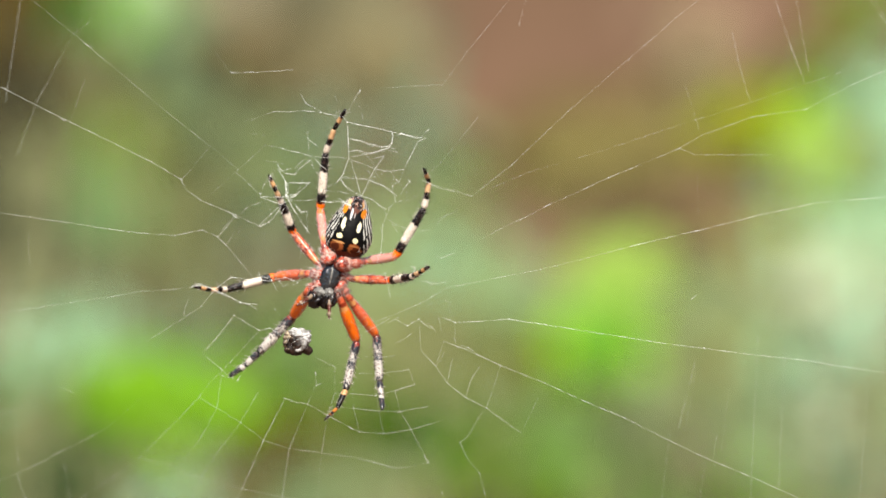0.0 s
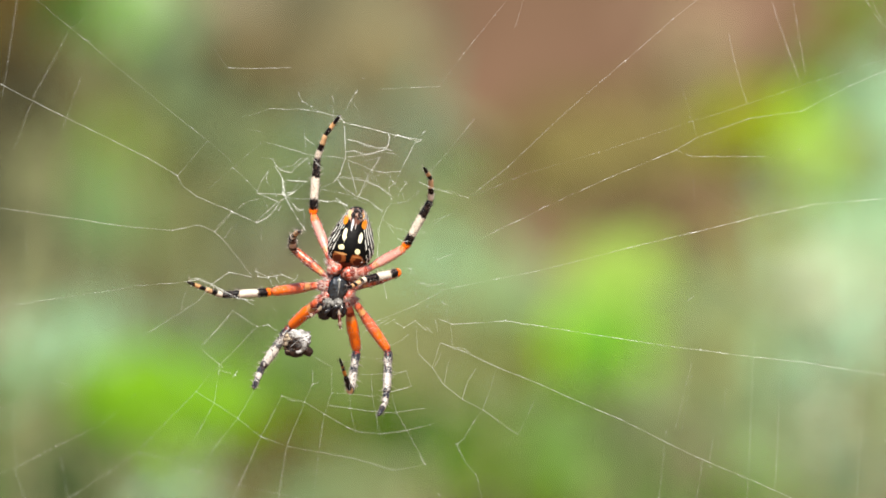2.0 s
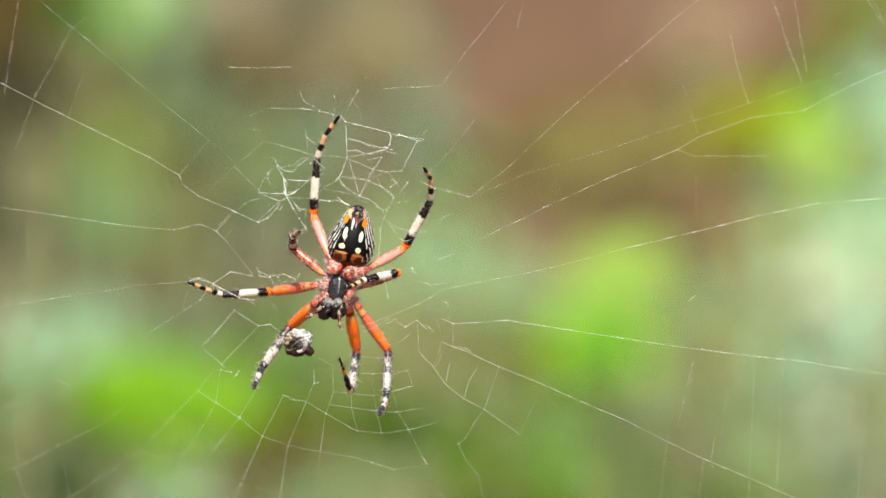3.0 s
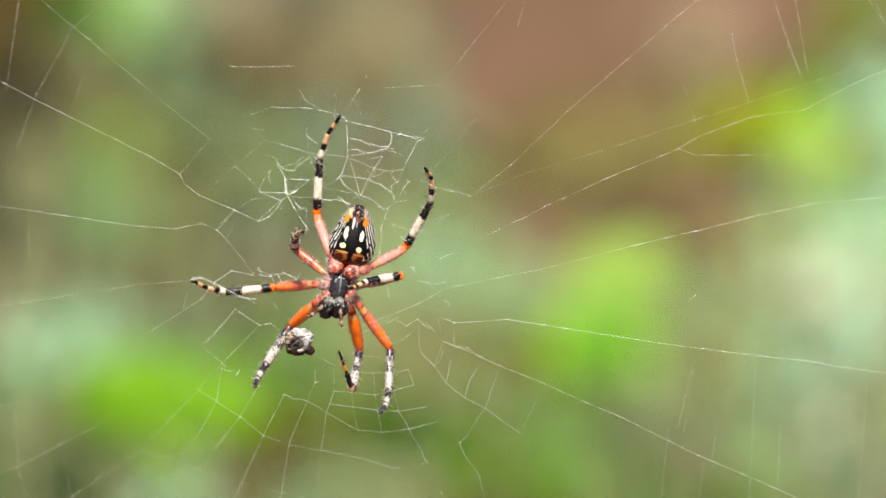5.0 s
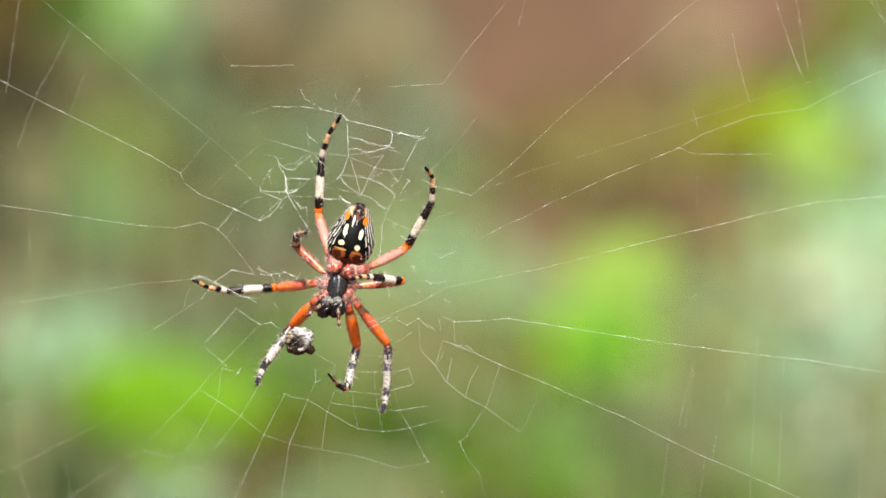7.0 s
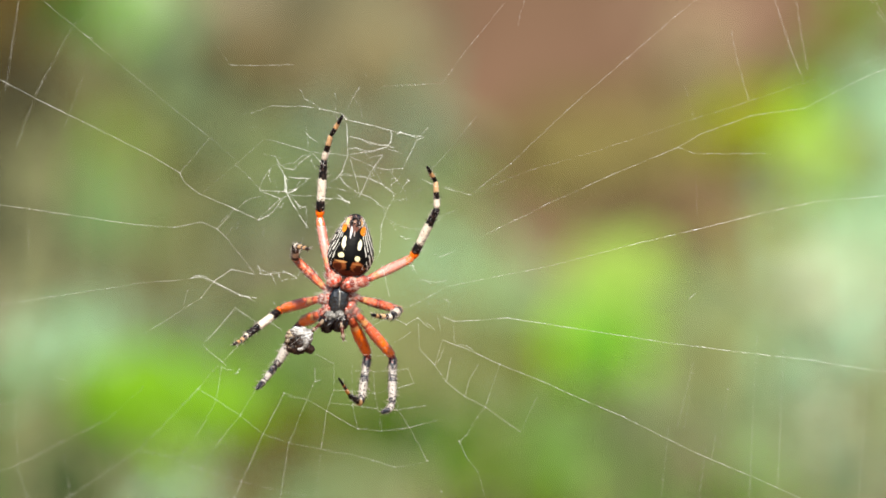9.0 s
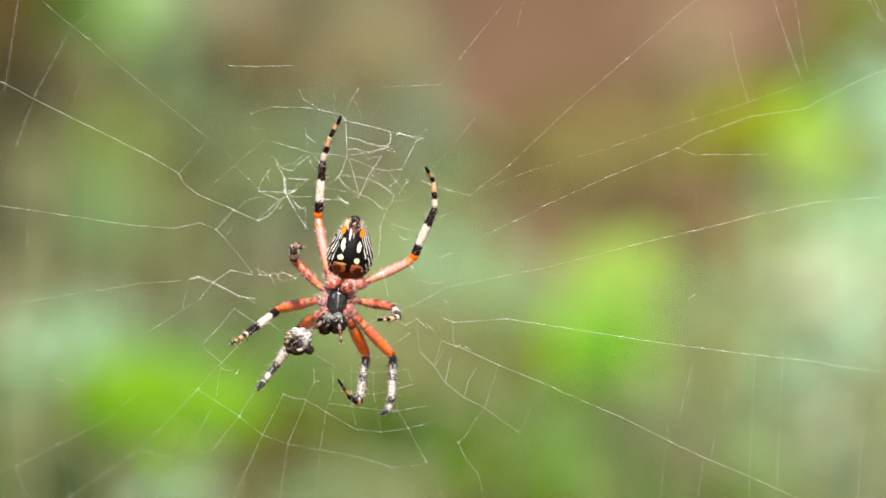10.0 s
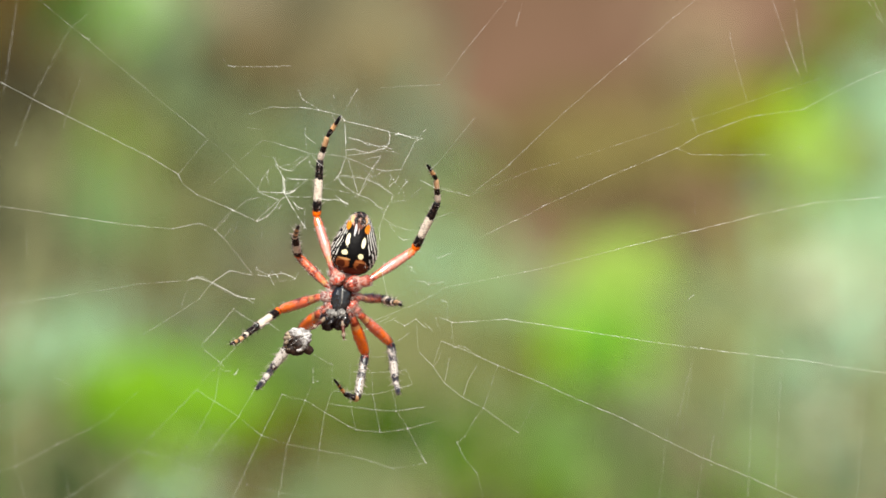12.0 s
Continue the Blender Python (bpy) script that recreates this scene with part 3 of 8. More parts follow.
strand(.36, -8, (52.26, -16.74), (51.21, -31.46))
strand(.3, -8, (27.74, -22.35), (26.69, -31.46))
strand(.3, -8, (32.30, -25.15), (31.39, -31.46))
strand(.3, -7, (-51.90, 3.23), (-51.69, -2.04))
strand(0.37, 0, (-33.46, -26.59), (-30.61, -22.60), (-28.90, -19.36), (-28.22, -14.80))
strand(0.45, 0, (-33.08, -32.29), (-30.80, -28.11), (-28.33, -24.31), (-25.86, -21.27), (-23.58, -17.46))
strand(0.53, 0, (-28.90, -36.86), (-26.62, -31.69), (-23.01, -23.74), (-20.34, -18.53))
strand(0.53, 0, (-21.30, -34.57), (-20.73, -31.15), (-19.78, -24.88), (-17.49, -19.36))
strand(0.30, 0, (-17.49, -19.36), (-16.54, -17.09))
strand(0.48, 0, (-15.71, -25.64), (-15.02, -20.88), (-14.07, -18.15))
strand(0.23, 0, (-15.71, -25.64), (-16.35, -31.69))
strand(0.37, 0, (-11.03, -23.17), (-11.72, -20.13), (-11.79, -18.23))
strand(0.37, 0, (-7.99, -23.36), (-8.94, -18.61), (-9.05, -15.76))
strand(0.42, 0, (-6.47, -18.23), (-5.90, -20.70), (-4.57, -22.86), (-2.28, -27.16))
strand(0.64, 0, (-20.53, -18.53), (-17.49, -19.36), (-15.02, -20.81), (-11.98, -22.60), (-11.03, -23.06), (-7.99, -23.36), (-4.57, -22.91), (-0.84, -21.96))
strand(0.58, 0, (-14.64, -19.75), (-11.67, -20.13), (-8.94, -20.51), (-6.09, -20.70), (-2.36, -20.13))
strand(0.53, 0, (-14.07, -18.15), (-11.79, -18.30), (-8.94, -18.61), (-6.47, -18.04), (-3.92, -17.35))
strand(0.45, 0, (-11.41, -15.76), (-8.94, -15.83), (-6.47, -15.68), (-4.57, -15.42))
strand(0.32, 0, (-10.46, -13.67), (-8.37, -13.85), (-6.47, -13.67))
strand(0.42, 0, (-31.18, -18.04), (-28.90, -19.44), (-25.86, -21.46), (-23.01, -23.74), (-19.78, -24.88))
strand(0.37, 0, (-19.78, -24.88), (-15.71, -25.64), (-11.41, -26.40))
strand(0.58, 0, (-11.41, -26.40), (-9.13, -27.08), (-6.39, -27.92))
strand(0.32, 0, (-6.39, -27.92), (-4.18, -27.65), (-2.17, -27.16))
strand(0.53, 0, (-2.93, -26.21), (-2.28, -27.16))
strand(0.32, 0, (-32.13, -27.85), (-30.42, -28.30), (-25.86, -29.75), (-20.73, -30.97), (-17.49, -31.53))
strand(0.53, 0, (-32.13, -27.85), (-31.37, -27.96))
strand(0.74, 0, (-16.54, -15.37), (-16.43, -17.09), (-15.78, -16.89))
strand(0.37, 0, (-16.54, -13.47), (-13.96, -14.92))
strand(0.32, 0, (-14.07, -14.80), (-14.07, -18.15))
strand(0.27, 0, (-11.79, -14.80), (-11.79, -18.30))
strand(0.58, 0, (-3.05, -13.28), (-1.34, -14.99), (0.11, -17.16), (2.46, -18.99), (5.06, -20.32), (9.50, -23.48))
strand(0.32, 0, (0.76, -14.04), (0.11, -17.16))
strand(0.53, 0, (4.18, -14.99), (3.03, -16.89), (2.46, -18.99))
strand(0.37, 0, (6.84, -14.99), (5.06, -20.32))
strand(0.23, 0, (11.59, -18.99), (9.50, -23.48))
strand(0.42, 0, (3.98, -21.65), (2.66, -23.93), (1.71, -24.69), (2.85, -26.97), (4.18, -28.49), (5.13, -32.29))
strand(0.27, 0, (5.06, -20.32), (3.98, -21.65))
strand(0.30, 0, (-3.43, -9.67), (-3.23, -12.90), (-3.05, -13.28))
strand(0.32, 0, (-0.39, -11.95), (-1.34, -14.99))
strand(0.53, 0, (-5.33, -11.57), (-4.38, -10.81))
strand(0.32, 0, (-6.47, -12.15), (-5.33, -11.57))
strand(0.95, 0, (-28.33, -15.26), (-27.57, -15.57), (-26.81, -15.68))
strand(0.95, 0, (-26.62, -16.25), (-26.24, -15.94), (-25.93, -15.37))
strand(0.32, 0, (0.94, -11.38), (1.51, -12.90))
strand(0.64, 0, (1.71, -24.58), (1.97, -24.77))
strand(0.64, 0, (3.98, -21.53), (4.18, -21.68))
strand(0.95, 0, (6.76, -14.88), (6.95, -14.99))
strand(0.74, 0, (-6.47, -27.88), (-6.20, -28.00))
strand(0.74, 0, (-2.40, -27.16), (-2.10, -27.20))
strand(0.74, 0, (4.03, -28.45), (4.26, -28.57))
strand(0.74, 0, (-0.65, -31.00), (-0.39, -31.15))
strand(0.74, 0, (-11.11, -23.02), (-10.88, -23.09))
strand(0.74, 0, (-8.10, -23.32), (-7.88, -23.40))
strand(0.64, 0, (-19.78, -18.99), (-18.64, -19.21))
strand(0.61, 0, (-18.37, 19.90), (-17.74, 18.64), (-16.63, 18.00), (-15.68, 17.43))
strand(0.85, 0, (-22.01, 17.75), (-19.96, 17.65), (-17.74, 17.69), (-15.84, 17.36), (-12.99, 16.74))
strand(0.27, 0, (-24.55, 16.80), (-22.01, 17.69))
strand(0.85, 0, (-24.55, 16.86), (-24.33, 16.76))
strand(0.43, 0, (-10.92, 20.12), (-12.51, 17.11))
strand(0.98, 0, (-11.15, 19.49), (-10.83, 20.03))
strand(0.55, 0, (-14.00, 19.34), (-13.68, 18.38))
strand(1.22, 0, (-12.99, 16.64), (-12.51, 16.01), (-9.82, 15.37), (-6.97, 14.64))
strand(0.98, 0, (-6.97, 14.64), (-5.38, 14.27), (-3.16, 13.57))
strand(1.46, 0, (-6.18, 14.17), (-5.70, 14.42), (-5.38, 14.27))
strand(0.85, 0, (-5.38, 14.27), (-2.60, 13.79))
strand(0.79, 0, (-2.21, 14.96), (-3.48, 13.57), (-4.43, 11.73), (-5.38, 9.83), (-6.02, 8.25))
strand(0.85, 0, (-3.64, 13.37), (-2.60, 13.76))
strand(1.04, 0, (-12.51, 15.53), (-12.35, 13.32), (-12.35, 11.41), (-12.99, 9.51), (-13.87, 8.40))
strand(0.85, 0, (-12.04, 13.94), (-10.77, 13.57), (-9.50, 12.99), (-7.60, 12.74), (-6.97, 12.68))
strand(0.92, 0, (-12.29, 12.30), (-11.25, 12.42), (-10.45, 12.11), (-9.66, 11.98), (-8.55, 12.20), (-7.44, 12.52))
strand(1.04, 0, (-6.81, 14.42), (-6.90, 13.15), (-7.44, 12.42))
strand(0.55, 0, (-7.44, 12.30), (-6.33, 12.05), (-5.38, 11.67))
strand(1.10, 0, (-7.22, 12.62), (-6.49, 12.42))
strand(0.73, 0, (-12.20, 11.35), (-10.77, 10.78), (-9.02, 9.99), (-7.60, 9.67), (-5.38, 9.83))
strand(0.85, 0, (-7.92, 11.57), (-9.02, 9.99), (-9.66, 8.88), (-10.61, 6.82), (-10.87, 6.18))
strand(0.51, 0, (-12.04, 11.10), (-11.56, 9.51), (-10.92, 6.98))
strand(0.61, 0, (-13.30, 8.88), (-12.67, 9.13), (-10.13, 8.72), (-8.23, 7.93), (-6.81, 6.82))
strand(0.92, 0, (-13.30, 8.82), (-12.67, 7.93), (-11.40, 6.98), (-9.50, 6.18), (-7.76, 4.92))
strand(1.10, 0, (-8.71, 5.39), (-7.92, 4.92), (-7.70, 5.01))
strand(1.04, 0, (-7.60, 9.83), (-6.97, 9.51), (-6.33, 8.56), (-6.02, 8.25))
strand(0.73, 0, (-6.02, 8.40), (-6.81, 7.77), (-6.71, 6.82), (-6.49, 6.35), (-6.65, 5.71))
strand(0.79, 0, (-4.59, 8.40), (-5.23, 7.61), (-5.70, 6.66))
strand(0.85, 0, (-4.91, 8.56), (-4.50, 8.15))
strand(0.49, 0, (-6.49, 5.78), (-5.70, 5.87), (-4.91, 5.96))
strand(0.27, 0, (-3.16, 7.30), (-4.43, 6.18), (-4.91, 5.87))
strand(0.73, 0, (-22.96, 13.63), (-20.59, 12.99), (-17.11, 11.98))
strand(0.55, 0, (-17.11, 11.98), (-15.84, 11.73), (-13.94, 11.67), (-12.20, 11.41))
strand(0.73, 0, (-17.49, 15.06), (-17.49, 14.27), (-17.11, 13.79), (-16.15, 13.15))
strand(0.43, 0, (-17.49, 14.27), (-17.36, 12.99), (-17.42, 11.89))
strand(0.73, 0, (-17.11, 11.98), (-16.94, 10.78), (-16.31, 9.67))
strand(0.92, 0, (-17.11, 11.41), (-18.21, 10.62), (-19.16, 9.67), (-20.27, 9.83), (-21.06, 10.46), (-21.38, 11.16))
strand(0.98, 0, (-21.28, 10.46), (-20.59, 9.51), (-20.11, 8.56), (-20.11, 6.66))
strand(0.61, 0, (-21.54, 10.30), (-22.33, 9.51), (-22.96, 8.56), (-23.50, 7.13))
strand(1.10, 0, (-23.50, 7.61), (-23.44, 7.04), (-22.17, 6.98), (-20.11, 6.91))
strand(0.85, 0, (-23.50, 7.04), (-22.17, 6.50), (-20.91, 6.03))
strand(1.04, 0, (-19.80, 8.72), (-18.53, 8.56), (-17.11, 8.56))
strand(1.22, 0, (-20.33, 8.88), (-20.27, 7.13), (-19.80, 6.66), (-18.85, 7.04))
strand(0.61, 0, (-19.96, 6.66), (-19.01, 7.13), (-17.26, 8.56))
strand(0.73, 0, (-19.64, 6.50), (-18.37, 6.35), (-16.63, 6.35))
strand(1.04, 0, (-19.96, 6.50), (-19.16, 5.08), (-18.37, 3.81), (-17.26, 2.23))
strand(0.73, 0, (-20.11, 6.35), (-20.91, 5.96), (-22.17, 4.76), (-23.75, 3.33))
strand(0.73, 0, (-19.80, 6.66), (-18.37, 5.08), (-17.42, 4.83))
strand(1.46, 0, (-20.18, 7.93), (-20.05, 6.66))
strand(1.10, 0, (-20.11, 6.82), (-19.64, 7.13), (-18.85, 7.13))
strand(0.61, 0, (-19.01, 5.71), (-18.37, 4.76), (-17.58, 5.08))
strand(0.61, 0, (-17.58, 4.76), (-17.42, 3.49), (-17.58, 2.23))
strand(0.55, 0, (-15.52, 7.61), (-12.99, 7.13), (-10.77, 6.66))
strand(1.10, 0, (-15.84, 6.18), (-14.57, 5.96), (-13.62, 6.03), (-12.04, 5.55))
strand(1.10, 0, (-13.62, 6.50), (-12.99, 6.03), (-12.04, 5.39))
strand(0.43, 0, (-26.60, 10.30), (-25.65, 9.51), (-24.70, 8.63), (-23.50, 7.30))
strand(0.73, 0, (-26.77, 10.30), (-26.29, 10.15))
strand(0.73, 0, (-24.96, 8.75), (-24.64, 8.56))
strand(0.34, 0, (-22.96, 13.47), (-24.70, 11.89), (-26.60, 10.30))
strand(0.20, 0, (-26.60, 10.30), (-30.57, 6.82))
strand(0.49, 0, (-23.28, 6.35), (-24.39, 6.09), (-25.18, 5.71), (-26.45, 4.61))
strand(0.79, 0, (-23.75, 3.33), (-22.33, 3.81), (-21.22, 5.08), (-20.59, 6.03))
strand(0.73, 0, (-21.22, 5.08), (-20.75, 4.92), (-20.43, 5.39))
strand(1.10, 0, (-26.92, 4.92), (-26.55, 4.61), (-26.13, 4.44))
strand(0.49, 0, (-26.60, 4.76), (-27.72, 3.33), (-28.82, 2.23))
strand(0.37, 0, (-26.13, 3.33), (-26.23, 2.54), (-26.55, 1.85))
strand(0.37, 0, (-22.96, 2.54), (-22.96, 1.12))
strand(0.67, 0, (-22.17, 9.83), (-22.33, 8.88), (-22.01, 7.93))
strand(0.49, 0, (-19.16, 10.46), (-18.06, 11.41), (-17.11, 11.57))
strand(0.49, 0, (-20.91, 10.15), (-19.64, 10.46), (-18.37, 10.52))
strand(0.43, 0, (-6.49, 6.35), (-7.28, 4.76), (-8.23, 2.23))
strand(0.37, 0, (-7.76, 3.81), (-6.33, 2.86), (-4.43, 2.23), (-2.21, 2.16))
strand(0.49, 0, (-6.81, 2.86), (-6.18, 1.97))
strand(0.61, 0, (-15.52, 2.48), (-14.25, 2.38))
strand(0.61, 0, (-7.76, 4.76), (-7.60, 3.81))
strand(0.55, 0, (-9.97, 11.10), (-7.92, 11.57))
strand(0.43, 0, (-11.40, 6.98), (-10.87, 6.18), (-9.50, 5.71))
strand(0.49, 0, (-13.78, 8.40), (-13.62, 8.72), (-13.14, 8.82))
strand(0.43, 0, (-10.45, 12.05), (-9.50, 11.10), (-9.02, 9.99))
strand(0.37, 0, (-6.18, 8.25), (-5.07, 6.98), (-4.91, 5.96))

strand(0.55, 0, (-20.14, 6.67), (-18.78, 7.17), (-17.35, 8.46))
strand(0.9, 0, (-20.28, 9.03), (-20.14, 7.89), (-20.21, 6.67))
strand(0.7, 0, (-19.85, 8.60), (-20.00, 7.39), (-19.92, 6.32))
strand(0.75, 0, (-16.85, 11.89), (-15.85, 10.74), (-15.14, 10.10))
strand(0.6, 0, (-15.85, 10.74), (-15.71, 10.03), (-15.78, 9.39))
strand(1.15, 0, (-7.00, 14.74), (-6.72, 14.10), (-6.86, 13.31), (-7.36, 12.74), (-7.64, 12.39))
strand(0.8, 0, (-12.21, 13.89), (-9.86, 13.31), (-8.29, 12.74), (-7.36, 12.81))
strand(0.5, 0, (-12.00, 10.96), (-11.43, 9.03), (-10.93, 7.17), (-10.79, 6.67))
strand(0.55, 0, (-13.14, 9.03), (-11.29, 8.82), (-9.50, 8.60), (-8.07, 7.89), (-7.00, 7.17), (-6.29, 6.53))
strand(0.5, 0, (-13.43, 9.03), (-12.93, 8.10), (-12.00, 7.17))
strand(0.3, 0, (-6.29, 6.53), (-6.50, 5.75), (-4.86, 5.82), (-3.43, 6.67), (-2.86, 7.53))
strand(0.75, 0, (-13.43, 6.46), (-12.57, 5.60), (-12.14, 4.89))
strand(0.38, 0, (-7.00, 2.89), (-3.79, 2.03), (-2.22, 2.10))
strand(0.9, 0, (-5.72, 1.32), (-5.00, 0.89), (-4.29, 1.03))
strand(0.35, 0, (-3.57, -5.25), (-3.36, -5.96))
strand(0.35, 0, (-2.15, -7.11), (-1.72, -7.68))
strand(0.6, 0, (-0.22, -6.68), (0.50, -7.03))
strand(0.42, 0, (-10.57, -9.89), (-7.72, -8.82), (-3.29, -7.03), (-1.86, -6.25), (-0.22, -5.32))
strand(0.35, 0, (-1.43, 2.75), (0.14, 4.18))
strand(0.75, 0, (1.28, -12.67), (1.92, -12.46), (2.71, -12.60), (3.42, -13.10))
strand(0.3, 0, (-0.22, -12.96), (-0.58, -14.03), (-1.15, -14.96))
strand(0.36, 0, (0.64, -14.39), (0.14, -17.10))
strand(0.4, 0, (-6.14, -15.82), (-4.72, -15.39), (-4.00, -17.32), (-6.29, -17.96))
strand(0.26, 0, (0.85, -8.68), (1.21, -11.53))
strand(0.4, 0, (-29.71, -11.25), (-30.71, -12.25), (-30.06, -13.10), (-28.42, -14.39), (-27.71, -15.10))
strand(0.55, 0, (-12.57, 11.53), (-10.57, 11.81), (-7.72, 12.17))
strand(0.45, 0, (-10.79, 6.67), (-12.14, 5.89), (-13.07, 5.17))
strand(0.5, 0, (-6.50, 5.75), (-7.00, 5.17), (-7.86, 4.75))
strand(0.4, 0, (-9.14, 9.89), (-8.29, 8.46), (-8.00, 7.75))
strand(0.8, -0.6, (-31.99, -3.96), (-31.13, -3.68), (-30.13, -3.82), (-29.13, -4.61), (-27.85, -5.18), (-25.92, -6.11), (-24.85, -6.46), (-23.92, -7.03))
strand(0.4, -0.5, (-58.41, -29.38), (-56.12, -28.38), (-53.70, -27.53))
strand(0.3, -0.5, (-38.56, -25.67), (-34.85, -26.38), (-32.13, -27.88))
strand(0.28, -0.5, (-31.28, -18.10), (-29.71, -16.10), (-28.14, -14.60))
strand(0.24, -0.5, (-54.12, -19.53), (-54.27, -22.96), (-53.84, -27.38))

# fine cross threads round the torn hub
for _ in range(12):
    x, z = web_rng.uniform(-26, -6), web_rng.uniform(4, 17)
    a = web_rng.uniform(0, math.pi)
    reach = web_rng.uniform(1.2, 3.6)
    strand(web_rng.uniform(0.28, 0.42), 0.0, (x, z), (x + reach * 0.5 * math.cos(a) + 0.3, z + reach * 0.5 * math.sin(a)), (x + reach * math.cos(a), z + reach * math.sin(a)))


# ---- the spider ----
spider = tagged(new("spider"), "orange-legged garden spider with black and cream bands, underside in view", "spider")
spider_rng = random.Random(3)


def make_abdomen():
    bm = bmesh.new()
    profile = ((-0.1, 0.30), (0.15, 1.15), (0.6, 1.95), (1.5, 2.70), (2.6, 3.02), (3.6, 2.94), (4.8, 2.58), (5.8, 2.16), (6.7, 1.70), (7.35, 1.32), (7.95, 0.88), (8.2, 0.40))
    stations = [(Vector((0.12 * MM, 0, z * MM)), AX, AY, r * MM, r * 0.98 * MM, 0) for z, r in profile]
    rings(bm, stations, 28)
    bmesh.ops.subdivide_edges(bm, edges=bm.edges[:], cuts=1, smooth=0.8)
    for v in bm.verts:
        k = v.co / MM
        v.co += v.co.normalized() * (0.07 * noise.noise(k * 1.6) * MM)
    rng = random.Random(9)
    for _ in range(260):
        z = rng.uniform(0.3, 7.7)
        rad = next(r0 + (r1 - r0) * (z - z0) / (z1 - z0) for (z0, r0), (z1, r1) in zip(profile, profile[1:]) if z <= z1)
        a = rng.choice((0, math.pi)) + rng.uniform(-0.9, 0.9)
        out = Vector((math.cos(a), math.sin(a), 0))
        root = (out * rad * 0.98 + AZ * z + AX * 0.12) * MM
        spike(bm, root, root + (out * 0.30 + AZ * rng.uniform(0.1, 0.4)) * MM * rng.uniform(0.6, 1.4), 0.024 * MM, None, 0, 1)
    ob = part("abdomen", bm, [ABDOMEN, HAIR], spider, "glossy black underside with four pale yellow spots and white-streaked flanks")
    ob.matrix_basis = mm_pose(0.51, 0.6, 2.17, 4, 14, 0)
    bm = bmesh.new()
    for x, z, s in ((-0.26, 7.20, 0.34), (0.60, 7.20, 0.34), (-0.04, 7.72, 0.28), (0.42, 7.74, 0.28), (-0.22, 6.75, 0.26), (0.56, 6.75, 0.26), (0.17, 7.0, 0.22)):
        at = Vector((x, -1.05 + (7.2 - z) * -0.35, z))
        blob(bm, at, (s, s * 2.0, s), (25, 0, x * 40), 0.2, 2, 2)
        blob(bm, at + Vector((-x * 0.25, -s * 1.7, 0.08)), (s * 0.55, s * 0.6, s * 0.55), (0, 0, 0), 0.2, 3, 2)
    blob(bm, (0.17, -0.7, 7.2), (0.85, 0.5, 0.85), (0, 0, 0), 0.2, 2, 3)
    rng = random.Random(12)
    for _ in range(60):
        root = Vector((rng.uniform(-0.55, 0.95), -1.3, rng.uniform(6.5, 7.95))) * MM
        spike(bm, root, root + Vector((rng.uniform(-0.25, 0.25), -0.3, rng.uniform(-0.1, 0.4))) * MM, 0.02 * MM)
    part("spinnerets", bm, SPINNERET, ob, "cluster of dark brown blunt spinnerets")
    return ob


